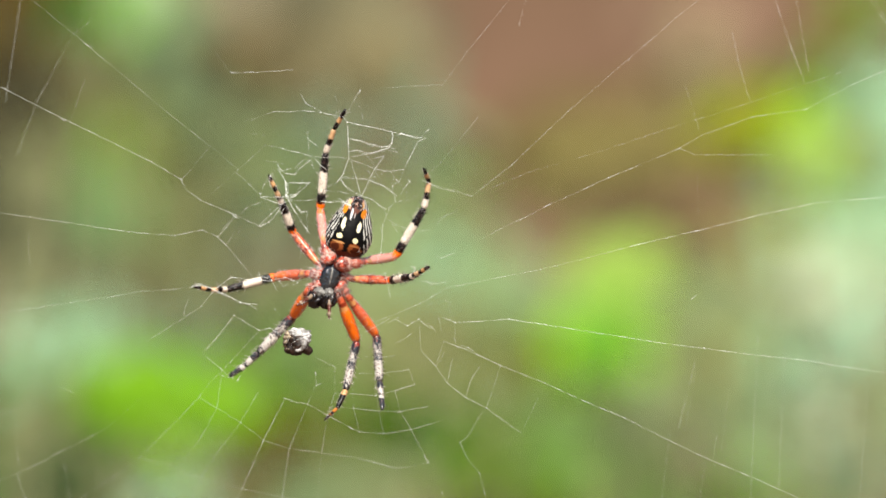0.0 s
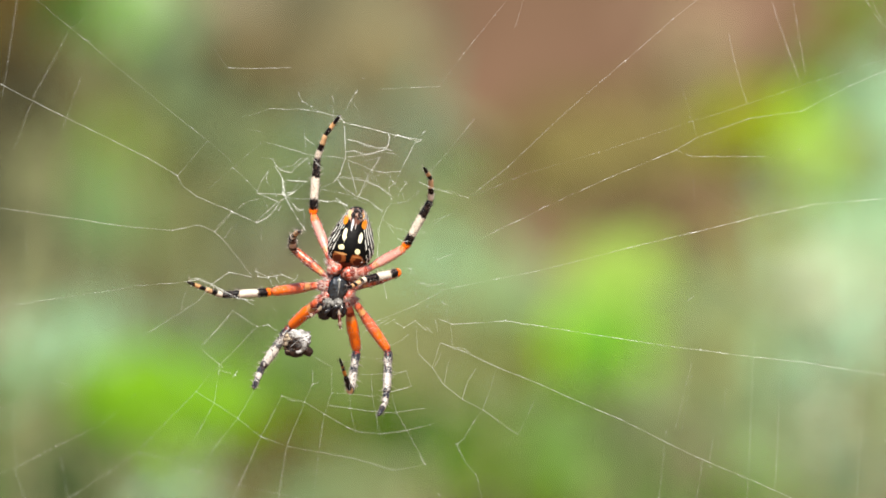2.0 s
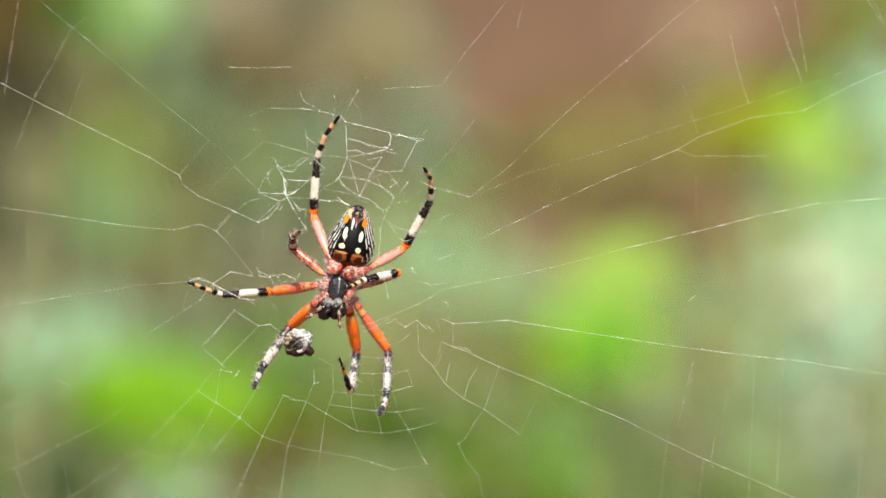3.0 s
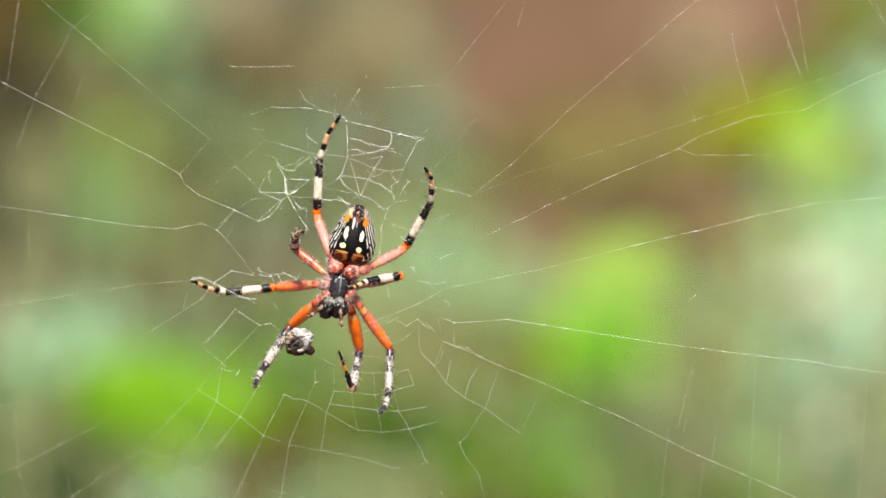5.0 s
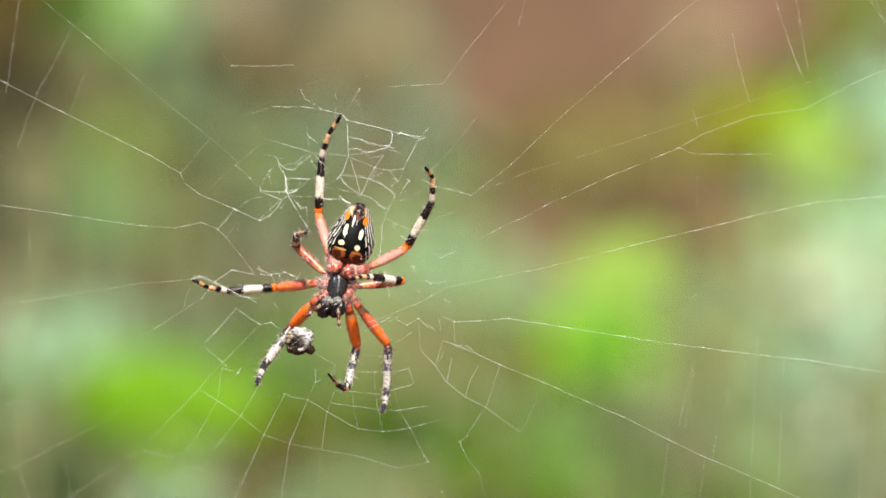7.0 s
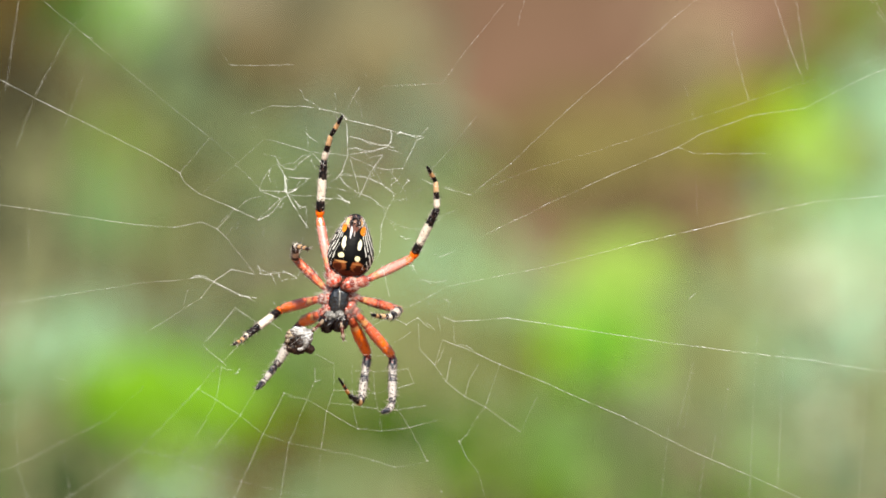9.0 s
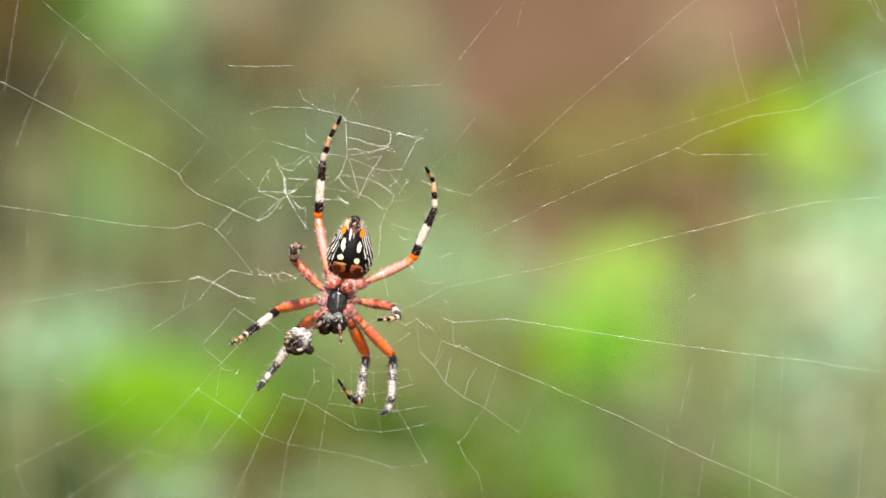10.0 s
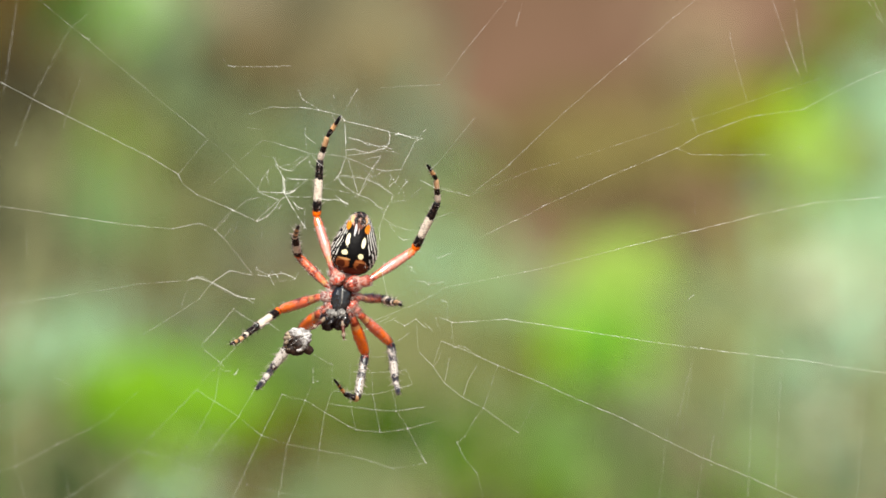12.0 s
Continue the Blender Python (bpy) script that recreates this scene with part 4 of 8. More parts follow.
def make_front_body():
    bm = bmesh.new()
    stations = []
    for z, rx, ry in ((2.0, 0.5, 0.5), (1.6, 1.3, 0.9), (0.8, 2.0, 1.25), (-0.2, 2.2, 1.4), (-1.2, 2.0, 1.4), (-2.2, 1.5, 1.25), (-3.0, 1.15, 1.0), (-3.5, 0.6, 0.6)):
        stations.append((Vector((0, 0.8 * MM, z * MM)), AX, AY, rx * MM, ry * MM, 0))
    rings(bm, stations, 20)
    bmesh.ops.subdivide_edges(bm, edges=bm.edges[:], cuts=1, smooth=0.7)
    ob = part("carapace", bm, BROWN_SHELL, spider, "dark brown carapace")
    ob.matrix_basis = mm_pose(-0.1, 0.2, -0.3, 0, 14, 0)
    # the waist that carries the abdomen
    bm = bmesh.new()
    rings(bm, [(Vector((0.3 + 0.18 * k, 0.3, 1.2 + 0.62 * k)) * MM, AX, AY, w * MM, w * 0.8 * MM, 0) for k, w in enumerate((0.7, 1.15, 1.25, 1.2, 0.95))], 14)
    part("pedicel", bm, BROWN_SHELL, spider, "dark brown waist")
    bm = bmesh.new()
    stations = []
    for z, rx in ((1.95, 0.25), (1.65, 0.78), (1.05, 1.10), (0.25, 1.26), (-0.55, 1.22), (-1.25, 1.0), (-1.8, 0.70), (-2.1, 0.25)):
        stations.append((Vector((0, 0, z * MM)), AX, AY, rx * MM, 0.55 * rx * MM, 0))
    rings(bm, stations, 18)
    bmesh.ops.subdivide_edges(bm, edges=bm.edges[:], cuts=2, smooth=0.8)
    for v in bm.verts:
        k = v.co / MM
        v.co += v.co.normalized() * ((0.30 * noise.noise(k * 1.3) + 0.22 * noise.noise(k * 3.1)) * MM)
    shell = set(bm.faces)
    blob(bm, (0.05, -0.56, 0.1), (0.13, 0.26, 1.10), (0, -6, 0), 0.4, 2.2, 3)
    for face in bm.faces:
        if face not in shell:
            face.material_index = 1
    rng = random.Random(5)
    for _ in range(30):
        a = Vector((rng.uniform(-0.9, 0.9), -0.55, rng.uniform(-1.5, 1.4))) * MM
        spike(bm, a, a + Vector((rng.uniform(-0.2, 0.2), -0.28, rng.uniform(-0.35, 0.05))) * MM, 0.015 * MM)
    ob = part("sternum", bm, [BLACK_SHELL, MOUTH], spider, "glossy black breastplate with a grey middle stripe")
    ob.matrix_basis = mm_pose(0.05, -0.75, -0.12, 0, 12, 0)
    for side in (-1, 1):
        bm = bmesh.new()
        blob(bm, (0, 0, 0), (1.10, 1.05, 1.35), (0, side * 8, 0), 0.30, 2.3, 4)
        blob(bm, (side * -0.15, -0.35, -0.85), (0.45, 0.5, 0.5), (0, 0, 0), 0.15, 2)
        spike(bm, Vector((side * -0.2, -0.5, -1.1)) * MM, Vector((side * -0.45, -0.75, -1.15)) * MM, 0.12 * MM)
        ob = part("chelicera", bm, JAW, spider, "shiny black jaw")
        ob.matrix_basis = mm_pose(-0.85 + side * 0.78, -0.75, -2.90, -10, 14, 0)
    for side in (-1, 1):
        bm = bmesh.new()
        blob(bm, (0, 0, 0), (0.62, 0.52, 0.60), (0, side * 20, 0), 0.40, 2.6, 4)
        tuft = random.Random(31 + side)
        for _ in range(40):
            a = Vector((tuft.uniform(-0.5, 0.5), -0.35, tuft.uniform(-0.5, 0.5))) * MM
            spike(bm, a, a + Vector((tuft.uniform(-0.25, 0.25), -0.25, tuft.uniform(-0.45, 0.0))) * MM, 0.03 * MM)
        ob = part("maxilla", bm, MOUTH, spider, "dark mouthpart with a pale rim")
        ob.matrix_basis = mm_pose(-0.62 + side * 0.60, -1.35, -2.05, 0, 14, 0)
    for at, turn, bend in (((-1.55, -1.5, -2.2), (0, -128, 0), 28), ((0.12, -1.2, -2.5), (155, -4, 0), 18)):
        palp = segment("palp", spider, 1.9, ((0, 0.24), (0.3, 0.30), (0.7, 0.24), (1, 0.20)), PALP, 14, spider_rng, 8)
        palp.matrix_basis = mm_pose(*at, *turn)
        tip = segment("palp_tip", palp, 1.2, ((0, 0.20), (0.4, 0.26), (1, 0.08)), PALP, 16, spider_rng, 8)
        tip.matrix_basis = mm_pose(0, 0, 1.85, bend, 0, 0)


def make_leg(kind, coxa, hip, lengths, thigh, shank, belly, dull, front=-0.1):
    """A leg: its coxa is fixed to the body; femur, tibia, metatarsus and tarsus bend on it. Millimetres from the breastplate."""
    a, b = Vector((coxa[0], front, coxa[1])) * MM, Vector((hip[0], 0, hip[1])) * MM
    d = b - a
    u = d.normalized()
    side = u.cross(AY).normalized()
    bm = bmesh.new()
    layer = bm.verts.layers.float.new("along")
    fat = {"hind": 1.14, "third": 0.80, "second": 0.98, "front": 0.98}[kind]
    stations = []
    swell = ((-0.15, 0.30), (0, 0.62), (0.2, 0.90), (0.42, 0.98), (0.60, 0.80), (0.68, 0.60), (0.80, 0.70), (1.0, 0.66), (1.12, 0.45), (1.2, 0.2))
    for k, r in swell:
        stations.append((a + d * k, side, AY, r * fat * MM, r * fat * 0.95 * MM, k))
    rings(bm, stations, 14, layer)
    for _ in range(90):
        k = spider_rng.uniform(0.0, 1.1)
        w = spider_rng.uniform(0, 2 * math.pi)
        out = side * math.cos(w) - AY * abs(math.sin(w))
        skin = next(r0 + (r1 - r0) * (k - k0) / (k1 - k0) for (k0, r0), (k1, r1) in zip(swell, swell[1:]) if k <= k1)
        root = a + d * k + out * (0.96 * skin * fat * MM)
        spike(bm, root, root + (out * 0.22 + u * 0.75 + side * spider_rng.uniform(-0.18, 0.18)) * MM * spider_rng.uniform(0.5, 1.4), 0.022 * MM, layer, k, 1)
    leg = link_mesh("leg", bm, [COXA, HAIR], spider)
    tagged(leg, {"hind": "long hind leg banded black and cream", "third": "short leg with a salmon femur", "second": "long leg with an orange and salmon femur", "front": "stout leg with a vivid orange femur"}[kind])
    f, g = thigh, shank
    h = g * (0.72 if lengths[3] > 3 else 1.18) if dull else g
    made = {}
    made["femur"] = segment("femur", leg, lengths[0], ((0, 0.50 * f), (0.12, 0.58 * f), (0.5, 0.80 * f), (0.85, 0.72 * f), (0.96, 0.62 * f), (1, 0.40 * f)), FEMUR[kind], 100 if kind == "front" else 150, spider_rng, 12, 0.05, belly)
    made["tibia"] = segment("tibia", leg, lengths[1], ((0, 0.42 * g), (0.06, 0.60 * g), (0.22, 0.62 * g), (0.30, 0.54 * g), (0.55, 0.58 * g), (0.95, 0.50 * g), (1, 0.36 * g)), TIBIA_DULL if dull else TIBIA, 130, spider_rng, 12, 0.3 if dull else 0.22, 0.0, 0.2 if dull else 0.85)
    made["metatarsus"] = segment("metatarsus", leg, lengths[2], ((0, 0.34 * g), (0.1, 0.44 * g), (0.9, 0.35 * g), (1, 0.26 * g)), (META_DULL if lengths[3] < 3 else META_FINE) if dull else META, 34, spider_rng, 10, 0.3, 0.0, 0.25 if dull else 0.85)
    made["tarsus"] = segment("tarsus", leg, lengths[3], ((0, 0.25 * h), (0.15, 0.33 * h), (0.75, 0.26 * h), (0.95, 0.17 * h), (1, 0.07)), (TARSUS_DULL if lengths[3] < 3 else TARSUS_FINE) if dull else TARSUS, 30, spider_rng, 10)
    return made


abdomen = make_abdomen()
make_front_body()
limbs = {}
limbs["hind_left"] = make_leg("hind", (-0.15, 1.80), (-1.01, 3.46), (7.43, 7.35, 3.43, 3.28), 0.80, 0.95, -1.76, False, -1.15)
limbs["hind_right"] = make_leg("hind", (0.80, 1.55), (3.53, 2.16), (7.57, 7.28, 3.43, 2.86), 0.82, 0.95, -1.03, False, -1.15)
limbs["third_left"] = make_leg("third", (-0.50, 0.79), (-1.51, 1.30), (5.71, 4.28, 1.86, 2.43), 0.76, 0.92, -1.75, False)
limbs["second_left"] = make_leg("second", (-0.79, 0.07), (-2.45, 0.22), (8.00, 6.57, 2.57, 2.71), 0.92, 0.92, -2.60, False)
limbs["first_left"] = make_leg("front", (-0.79, -0.94), (-2.45, -1.73), (6.85, 6.57, 2.43, 2.43), 1.05, 1.08, 2.81, True)
limbs["first_right"] = make_leg("front", (0.43, -1.08), (1.30, -2.31), (7.14, 6.57, 2.71, 3.28), 1.05, 1.00, 0.29, True)
limbs["second_right"] = make_leg("second", (0.94, -0.65), (2.09, -1.95), (8.00, 6.14, 2.14, 2.28), 0.95, 1.00, -0.13, True)
limbs["third_right"] = make_leg("third", (0.94, 0.58), (2.38, -0.07), (6.00, 5.00, 1.86, 2.14), 0.78, 0.95, -1.15, False)


# ---- the wrapped prey ----
def make_prey():
    """A dried insect: a dark chunky husk, a torn cap of dirty white silk that sweeps round a dark hollow, brown crumbs, tan leg stumps."""
    rng = random.Random(11)
    bm = bmesh.new()
    blob(bm, (0, 0.1, -0.1), (1.60, 1.25, 1.60), (0, 20, 0), 0.35, 1.5, 4)
    blob(bm, (1.05, -0.2, -0.85), (1.00, 0.8, 0.62), (0, 30, 0), 0.35, 2.0, 3)
    blob(bm, (-0.85, -0.3, -1.05), (0.80, 0.8, 0.62), (0, -10, 0), 0.3, 2.0, 3)
    for v in bm.verts:
        k = v.co / MM
        v.co += v.co.normalized() * ((0.14 * noise.noise(k * 2.6) + 0.07 * noise.noise(k * 6.0)) * MM)
    ob = link_mesh("wrapped_prey", bm, HUSK)
    bm = bmesh.new()
    for at, size, turn in (((0.35, -0.40, 0.98), (1.25, 0.95, 0.74), 8), ((0.95, -0.45, 0.45), (0.72, 0.85, 0.85), 10), ((-0.55, -0.40, 1.10), (0.70, 0.75, 0.50), -15)):
        blob(bm, at, size, (0, turn, 0), 0.4, 2.4, 4)
    # a sweep of silk that narrows round the hollow
    for k in range(9):
        u = k / 8
        a = 0.55 - 2.25 * u
        blob(bm, (0.10 + 0.80 * math.cos(a), -0.95 - 0.12 * math.sin(3 * u), -0.15 + 0.95 * math.sin(a)), (0.42 - 0.24 * u, 0.34 - 0.12 * u, 0.40 - 0.20 * u), (0, 0, 0), 0.3, 2.5, 2)
    for v in bm.verts:
        k = v.co / MM
        v.co += v.co.normalized() * ((0.10 * noise.noise(k * 4.0) + 0.08 * noise.noise(k * 9.0)) * MM)
    part("silk_cap", bm, CAP, ob, "torn cap of dirty white silk")
    bm = bmesh.new()
    for x, z in ((-1.30, 0.95), (-1.50, 0.45), (-1.05, 0.60), (-1.45, -0.10)):
        blob(bm, (x, -0.75, z), (rng.uniform(0.26, 0.36), 0.3, rng.uniform(0.24, 0.38)), (0, rng.uniform(-50, 50), 0), 0.6, 3.0, 3)
    for _ in range(6):
        blob(bm, (rng.uniform(-1.3, 0.1), -1.20 + rng.uniform(-0.1, 0.2), rng.uniform(-1.0, 0.7)), (0.08, 0.08, 0.09), (0, 0, 0), 0.4, 3.0, 2)
    part("silk_band", bm, BAND, ob, "brown and cream crumbs of silk beside a dark hollow")
    bm = bmesh.new()
    for x, z, dx, dz in ((-1.55, -0.75, -0.75, -0.05), (1.60, 0.85, 0.50, 0.15), (1.55, -1.05, 0.60, -0.40), (-1.25, 1.35, -0.35, 0.25), (0.3, -1.6, 0.1, -0.35)):
        root = Vector((x * 0.85, -0.3, z * 0.85)) * MM
        spike(bm, root, root + Vector((dx, rng.uniform(-0.3, 0.1), dz)) * MM, 0.17 * MM)
    part("leg_stump", bm, STUMP, ob, "tan broken leg stumps")
    bm = bmesh.new()
    for i in range(8):
        tilt = Euler((rng.uniform(-0.9, 0.9), rng.uniform(-0.7, 0.7), rng.uniform(0, 3.1))).to_matrix()
        lift, start, arc = rng.uniform(-0.2, 1.3), rng.uniform(0, 6.3), rng.uniform(1.6, 4.5)
        stations = []
        for k in range(19):
            a = start + arc * k / 18
            c = tilt @ Vector((1.6 * math.cos(a), 1.5 * math.sin(a), 0))
            c = c.normalized() * (1.66 + 0.22 * noise.noise(c * 2.2)) + Vector((-0.1, -0.1, lift * 0.3))
            d = c.normalized()
            stations.append((c * MM, d, d.cross(AZ).normalized() if abs(d.z) < 0.95 else AX, 0.010 * MM, 0.016 * MM, 0))
        rings(bm, stations, 5)
    part("silk_wrap", bm, SILK, ob, "loose loops of white silk")
    return tagged(ob, "dark dead insect wrapped in dirty white silk, caught in the web", "wrapped prey")


prey = make_prey()
PREY_AT = (-18.45, 1.4, -11.95)
prey.matrix_world = mm_pose(PREY_AT[0], PREY_AT[1], WEB_HEIGHT + PREY_AT[2])


# ---- the garden ----
def leaf_mesh(name, slender, fold):
    """A leaf blade 1 m long along z (scaled when placed), pointed, folded along the midrib and arched."""
    bm = bmesh.new()
    n = 8
    rows = []
    for i in range(n + 1):
        u = i / n
        w = slender * math.sin(math.pi * min(1, u ** 0.75)) ** 0.8 * (1 - 0.25 * u) + 0.012
        arch = -0.18 * u * u
        rows.append([bm.verts.new((w * s, arch + fold * abs(s) * w + 0.02 * math.sin(9 * u + 2 * s), u)) for s in (-1, -0.5, 0, 0.5, 1)])
    for a, b in zip(rows, rows[1:]):
        for i in range(4):
            bm.faces.new((a[i], a[i + 1], b[i + 1], b[i]))
    me = bpy.data.meshes.new(name)
    bm.to_mesh(me)
    bm.free()
    me.polygons.foreach_set("use_smooth", [True] * len(me.polygons))
    return me


BLADES = {}
for key, material in LEAVES.items():
    BLADES[key] = []
    for slender, fold in ((0.30, 0.35), (0.38, 0.2), (0.24, 0.5)):
        me = leaf_mesh("leaf", slender, fold)
        me.materials.append(material)
        BLADES[key].append(me)

LABELS = {
    "meadow": "meadow-green leafy shrub rooted in the garden soil",
    "teal": "pale bluish green leafy shrub rooted in the garden soil",
    "olive": "olive-green leafy shrub rooted in the garden soil",
    "taupe": "withered taupe leafy shrub rooted in the garden soil",
    "mustard": "mustard-olive leafy shrub rooted in the garden soil",
    "umber": "withered umber leafy shrub rooted in the garden soil",
    "lime": "sunlit lime-green leafy shrub rooted in the garden soil",
    "maroon": "dark maroon-leaved shrub rooted in the garden soil",
    "clover": "clover-green leafy shrub rooted in the garden soil",
    "downy": "pale downy leafy shrub rooted in the garden soil",
    "dusty": "dusty brown-green leafy shrub rooted in the garden soil",
    "mint": "pale mint-green leafy shrub rooted in the garden soil",
    "withered": "near-black brownish leaf clump on a rooted stem, stands in for shade",
    "fern": "fern-green leafy shrub rooted in the garden soil",
    "russet": "withered russet leafy shrub rooted in the garden soil",
    "rust": "dark rust-red leafy shrub rooted in the garden soil",
    "hazel": "hazel-green leafy shrub rooted in the garden soil",
    "shade": "deep green leaf clump on a rooted stem, stands in for shade",
    "chartreuse": "sunlit chartreuse leafy shrub rooted in the garden soil",
    "celadon": "celadon-green leafy shrub rooted in the garden soil",
    "dark": "black leaf clump on a rooted stem, stands in for shade",
    "holly": "dark holly-green leafy shrub rooted in the garden soil",
    "slate": "slate-green leafy shrub rooted in the garden soil",
    "emerald": "emerald-green leafy shrub rooted in the garden soil",
    "brown": "dark brown-leaved shrub rooted in the garden soil",
    "spring": "bright spring-green leafy shrub rooted in the garden soil",
    "straw": "straw-coloured leafy shrub rooted in the garden soil",
    "sage": "sage-green leafy shrub rooted in the garden soil",
    "moss": "moss-olive leafy shrub rooted in the garden soil",
    "tan": "dry tan leafy shrub rooted in the garden soil",
    "fresh": "fresh green leafy shrub rooted in the garden soil",
    "ink": "dark slate-leaved shrub rooted in the garden soil",
    "grey": "grey-green leafy shrub rooted in the garden soil",
    "yellow": "sunlit yellow-green leafy shrub rooted in the garden soil",
    "vivid": "vivid green leafy shrub rooted in the garden soil",
    "grass": "grass-green leafy shrub rooted in the garden soil",
    "khaki": "khaki-green leafy shrub rooted in the garden soil",
    "beige": "dry beige-green leafy shrub rooted in the garden soil",
}
garden_rng = random.Random(21)


def shrub(key, x, y, z, across, high, count, size):
    """A shrub of one stem: its leaves fill a patch round (x, y, z), metres, on twigs from the stem."""
    rng = random.Random(int(abs(x) * 9000) * 37 + int(z * 7000))
    plant = tagged(new("shrub"), LABELS[key], "shrub", "garden shrubs")
    plant.location = (x, y + 0.04, 0)
    bm = bmesh.new()
    stations = []
    top = z + high * 0.6
    lean = rng.uniform(-0.03, 0.03)
    for i in range(13):
        u = i / 12
        c = Vector((lean * math.sin(3 * u) * u, 0.01 * math.sin(5 * u), u * top - 0.03))
        stations.append((c, AX, AY, 0.006 * (1 - 0.75 * u), 0.006 * (1 - 0.75 * u), 0))
    rings(bm, stations, 7)
    for _ in range(count):
        r, a = math.sqrt(rng.random()), rng.uniform(0, 2 * math.pi)
        c = Vector((across * r * math.cos(a), rng.uniform(-0.05, 0.03), z + high * r * math.sin(a)))
        leaf = new("leaf", rng.choice(BLADES[key]))
        leaf.parent = plant
        s = size * rng.uniform(0.75, 1.2)
        m = Matrix.LocRotScale(c, Euler((radians(rng.uniform(-40, 0)), radians(rng.uniform(-110, 110)), radians(rng.uniform(-30, 20)))), (s, s, s))
        leaf.matrix_basis = m @ Matrix.Translation((0, 0, -0.5))
        foot = m @ Vector((0, 0, -0.5))
        u = min(0.98, max(0.2, (foot.z - 0.35 * abs(foot.x) + 0.03) / top))
        root = Vector((lean * math.sin(3 * u) * u, 0.01 * math.sin(5 * u), u * top - 0.03))
        way = foot - root
        side = way.orthogonal().normalized()
        rings(bm, [(root + way * k - AZ * (0.12 * way.length * 4 * k * (1 - k)), side, way.normalized().cross(side), r, r, 0) for k, r in ((0, 0.0008), (0.5, 0.0005), (1, 0.0003))], 4)
    part("stem", bm, BARK, plant)


shrub("maroon", -0.266, 1.64, 1.225, 0.042, 0.052, 44, 0.054)
shrub("ink", -0.341, 2.20, 1.149, 0.035, 0.053, 24, 0.063)
shrub("olive", -0.296, 2.40, 1.177, 0.062, 0.050, 34, 0.086)
shrub("hazel", -0.210, 2.33, 1.119, 0.032, 0.065, 20, 0.072)
shrub("dusty", -0.107, 2.20, 1.277, 0.084, 0.040, 30, 0.080)
shrub("beige", -0.133, 1.64, 1.246, 0.024, 0.024, 9, 0.045)
shrub("sage", -0.100, 2.49, 1.184, 0.098, 0.064, 40, 0.095)
shrub("grey", -0.044, 2.36, 1.203, 0.047, 0.042, 10, 0.073)
shrub("dusty", -0.220, 2.33, 1.063, 0.093, 0.051, 38, 0.090)
shrub("grey", -0.120, 2.28, 1.028, 0.077, 0.085, 40, 0.089)
shrub("vivid", -0.002, 2.34, 1.071, 0.093, 0.065, 66, 0.091)
shrub("olive", 0.042, 2.16, 0.948, 0.113, 0.056, 44, 0.085)
shrub("russet", 0.135, 2.49, 1.188, 0.105, 0.024, 48, 0.070)
shrub("slate", 0.216, 2.22, 0.994, 0.080, 0.076, 44, 0.087)
shrub("mint", 0.360, 2.45, 1.174, 0.053, 0.106, 44, 0.088)
shrub("khaki", 0.208, 2.35, 1.082, 0.061, 0.021, 16, 0.067)
shrub("dusty", -0.317, 2.29, 1.037, 0.059, 0.055, 30, 0.083)
shrub("holly", -0.335, 2.14, 0.932, 0.083, 0.049, 34, 0.073)
shrub("celadon", -0.156, 2.13, 0.925, 0.086, 0.034, 30, 0.078)
shrub("meadow", -0.087, 2.25, 1.006, 0.067, 0.040, 26, 0.076)
shrub("vivid", 0.221, 2.12, 0.921, 0.086, 0.030, 30, 0.072)
shrub("celadon", -0.151, 1.23, 1.213, 0.025, 0.024, 14, 0.034)
shrub("slate", -0.151, 1.64, 1.215, 0.024, 0.031, 9, 0.045)
shrub("sage", -0.158, 1.64, 1.201, 0.018, 0.022, 10, 0.050)
shrub("taupe", -0.108, 1.37, 1.204, 0.018, 0.020, 8, 0.031)
shrub("vivid", -0.208, 1.58, 1.152, 0.020, 0.020, 3, 0.037)
shrub("fern", -0.196, 1.51, 1.139, 0.019, 0.026, 6, 0.042)
shrub("moss", 0.136, 1.02, 1.154, 0.018, 0.017, 13, 0.027)
shrub("yellow", 0.184, 1.23, 1.143, 0.028, 0.027, 7, 0.034)
shrub("grey", 0.242, 1.51, 1.162, 0.014, 0.029, 10, 0.042)
shrub("grass", 0.233, 1.58, 1.198, 0.027, 0.024, 10, 0.044)
shrub("olive", 0.212, 1.23, 1.214, 0.014, 0.015, 8, 0.029)
shrub("tan", 0.039, 1.78, 1.100, 0.044, 0.026, 18, 0.048)
shrub("sage", -0.021, 1.85, 1.077, 0.042, 0.034, 18, 0.055)
shrub("celadon", 0.042, 1.71, 1.068, 0.036, 0.025, 14, 0.047)
shrub("yellow", 0.081, 1.09, 1.083, 0.019, 0.017, 16, 0.027)
shrub("chartreuse", 0.072, 1.07, 1.056, 0.020, 0.011, 12, 0.026)
shrub("downy", 0.198, 1.23, 1.082, 0.031, 0.031, 22, 0.038)
shrub("celadon", 0.235, 1.64, 1.003, 0.052, 0.038, 30, 0.052)
shrub("grey", 0.247, 1.58, 0.973, 0.030, 0.024, 14, 0.048)
shrub("hazel", 0.188, 1.78, 1.026, 0.026, 0.030, 6, 0.053)
shrub("beige", 0.188, 1.92, 1.037, 0.035, 0.032, 16, 0.056)
shrub("tan", 0.232, 2.61, 1.310, 0.051, 0.031, 16, 0.073)
shrub("straw", 0.233, 2.58, 1.263, 0.025, 0.040, 16, 0.059)
shrub("meadow", 0.075, 1.64, 0.975, 0.059, 0.031, 22, 0.050)
shrub("dusty", 0.131, 1.71, 0.960, 0.047, 0.022, 14, 0.051)
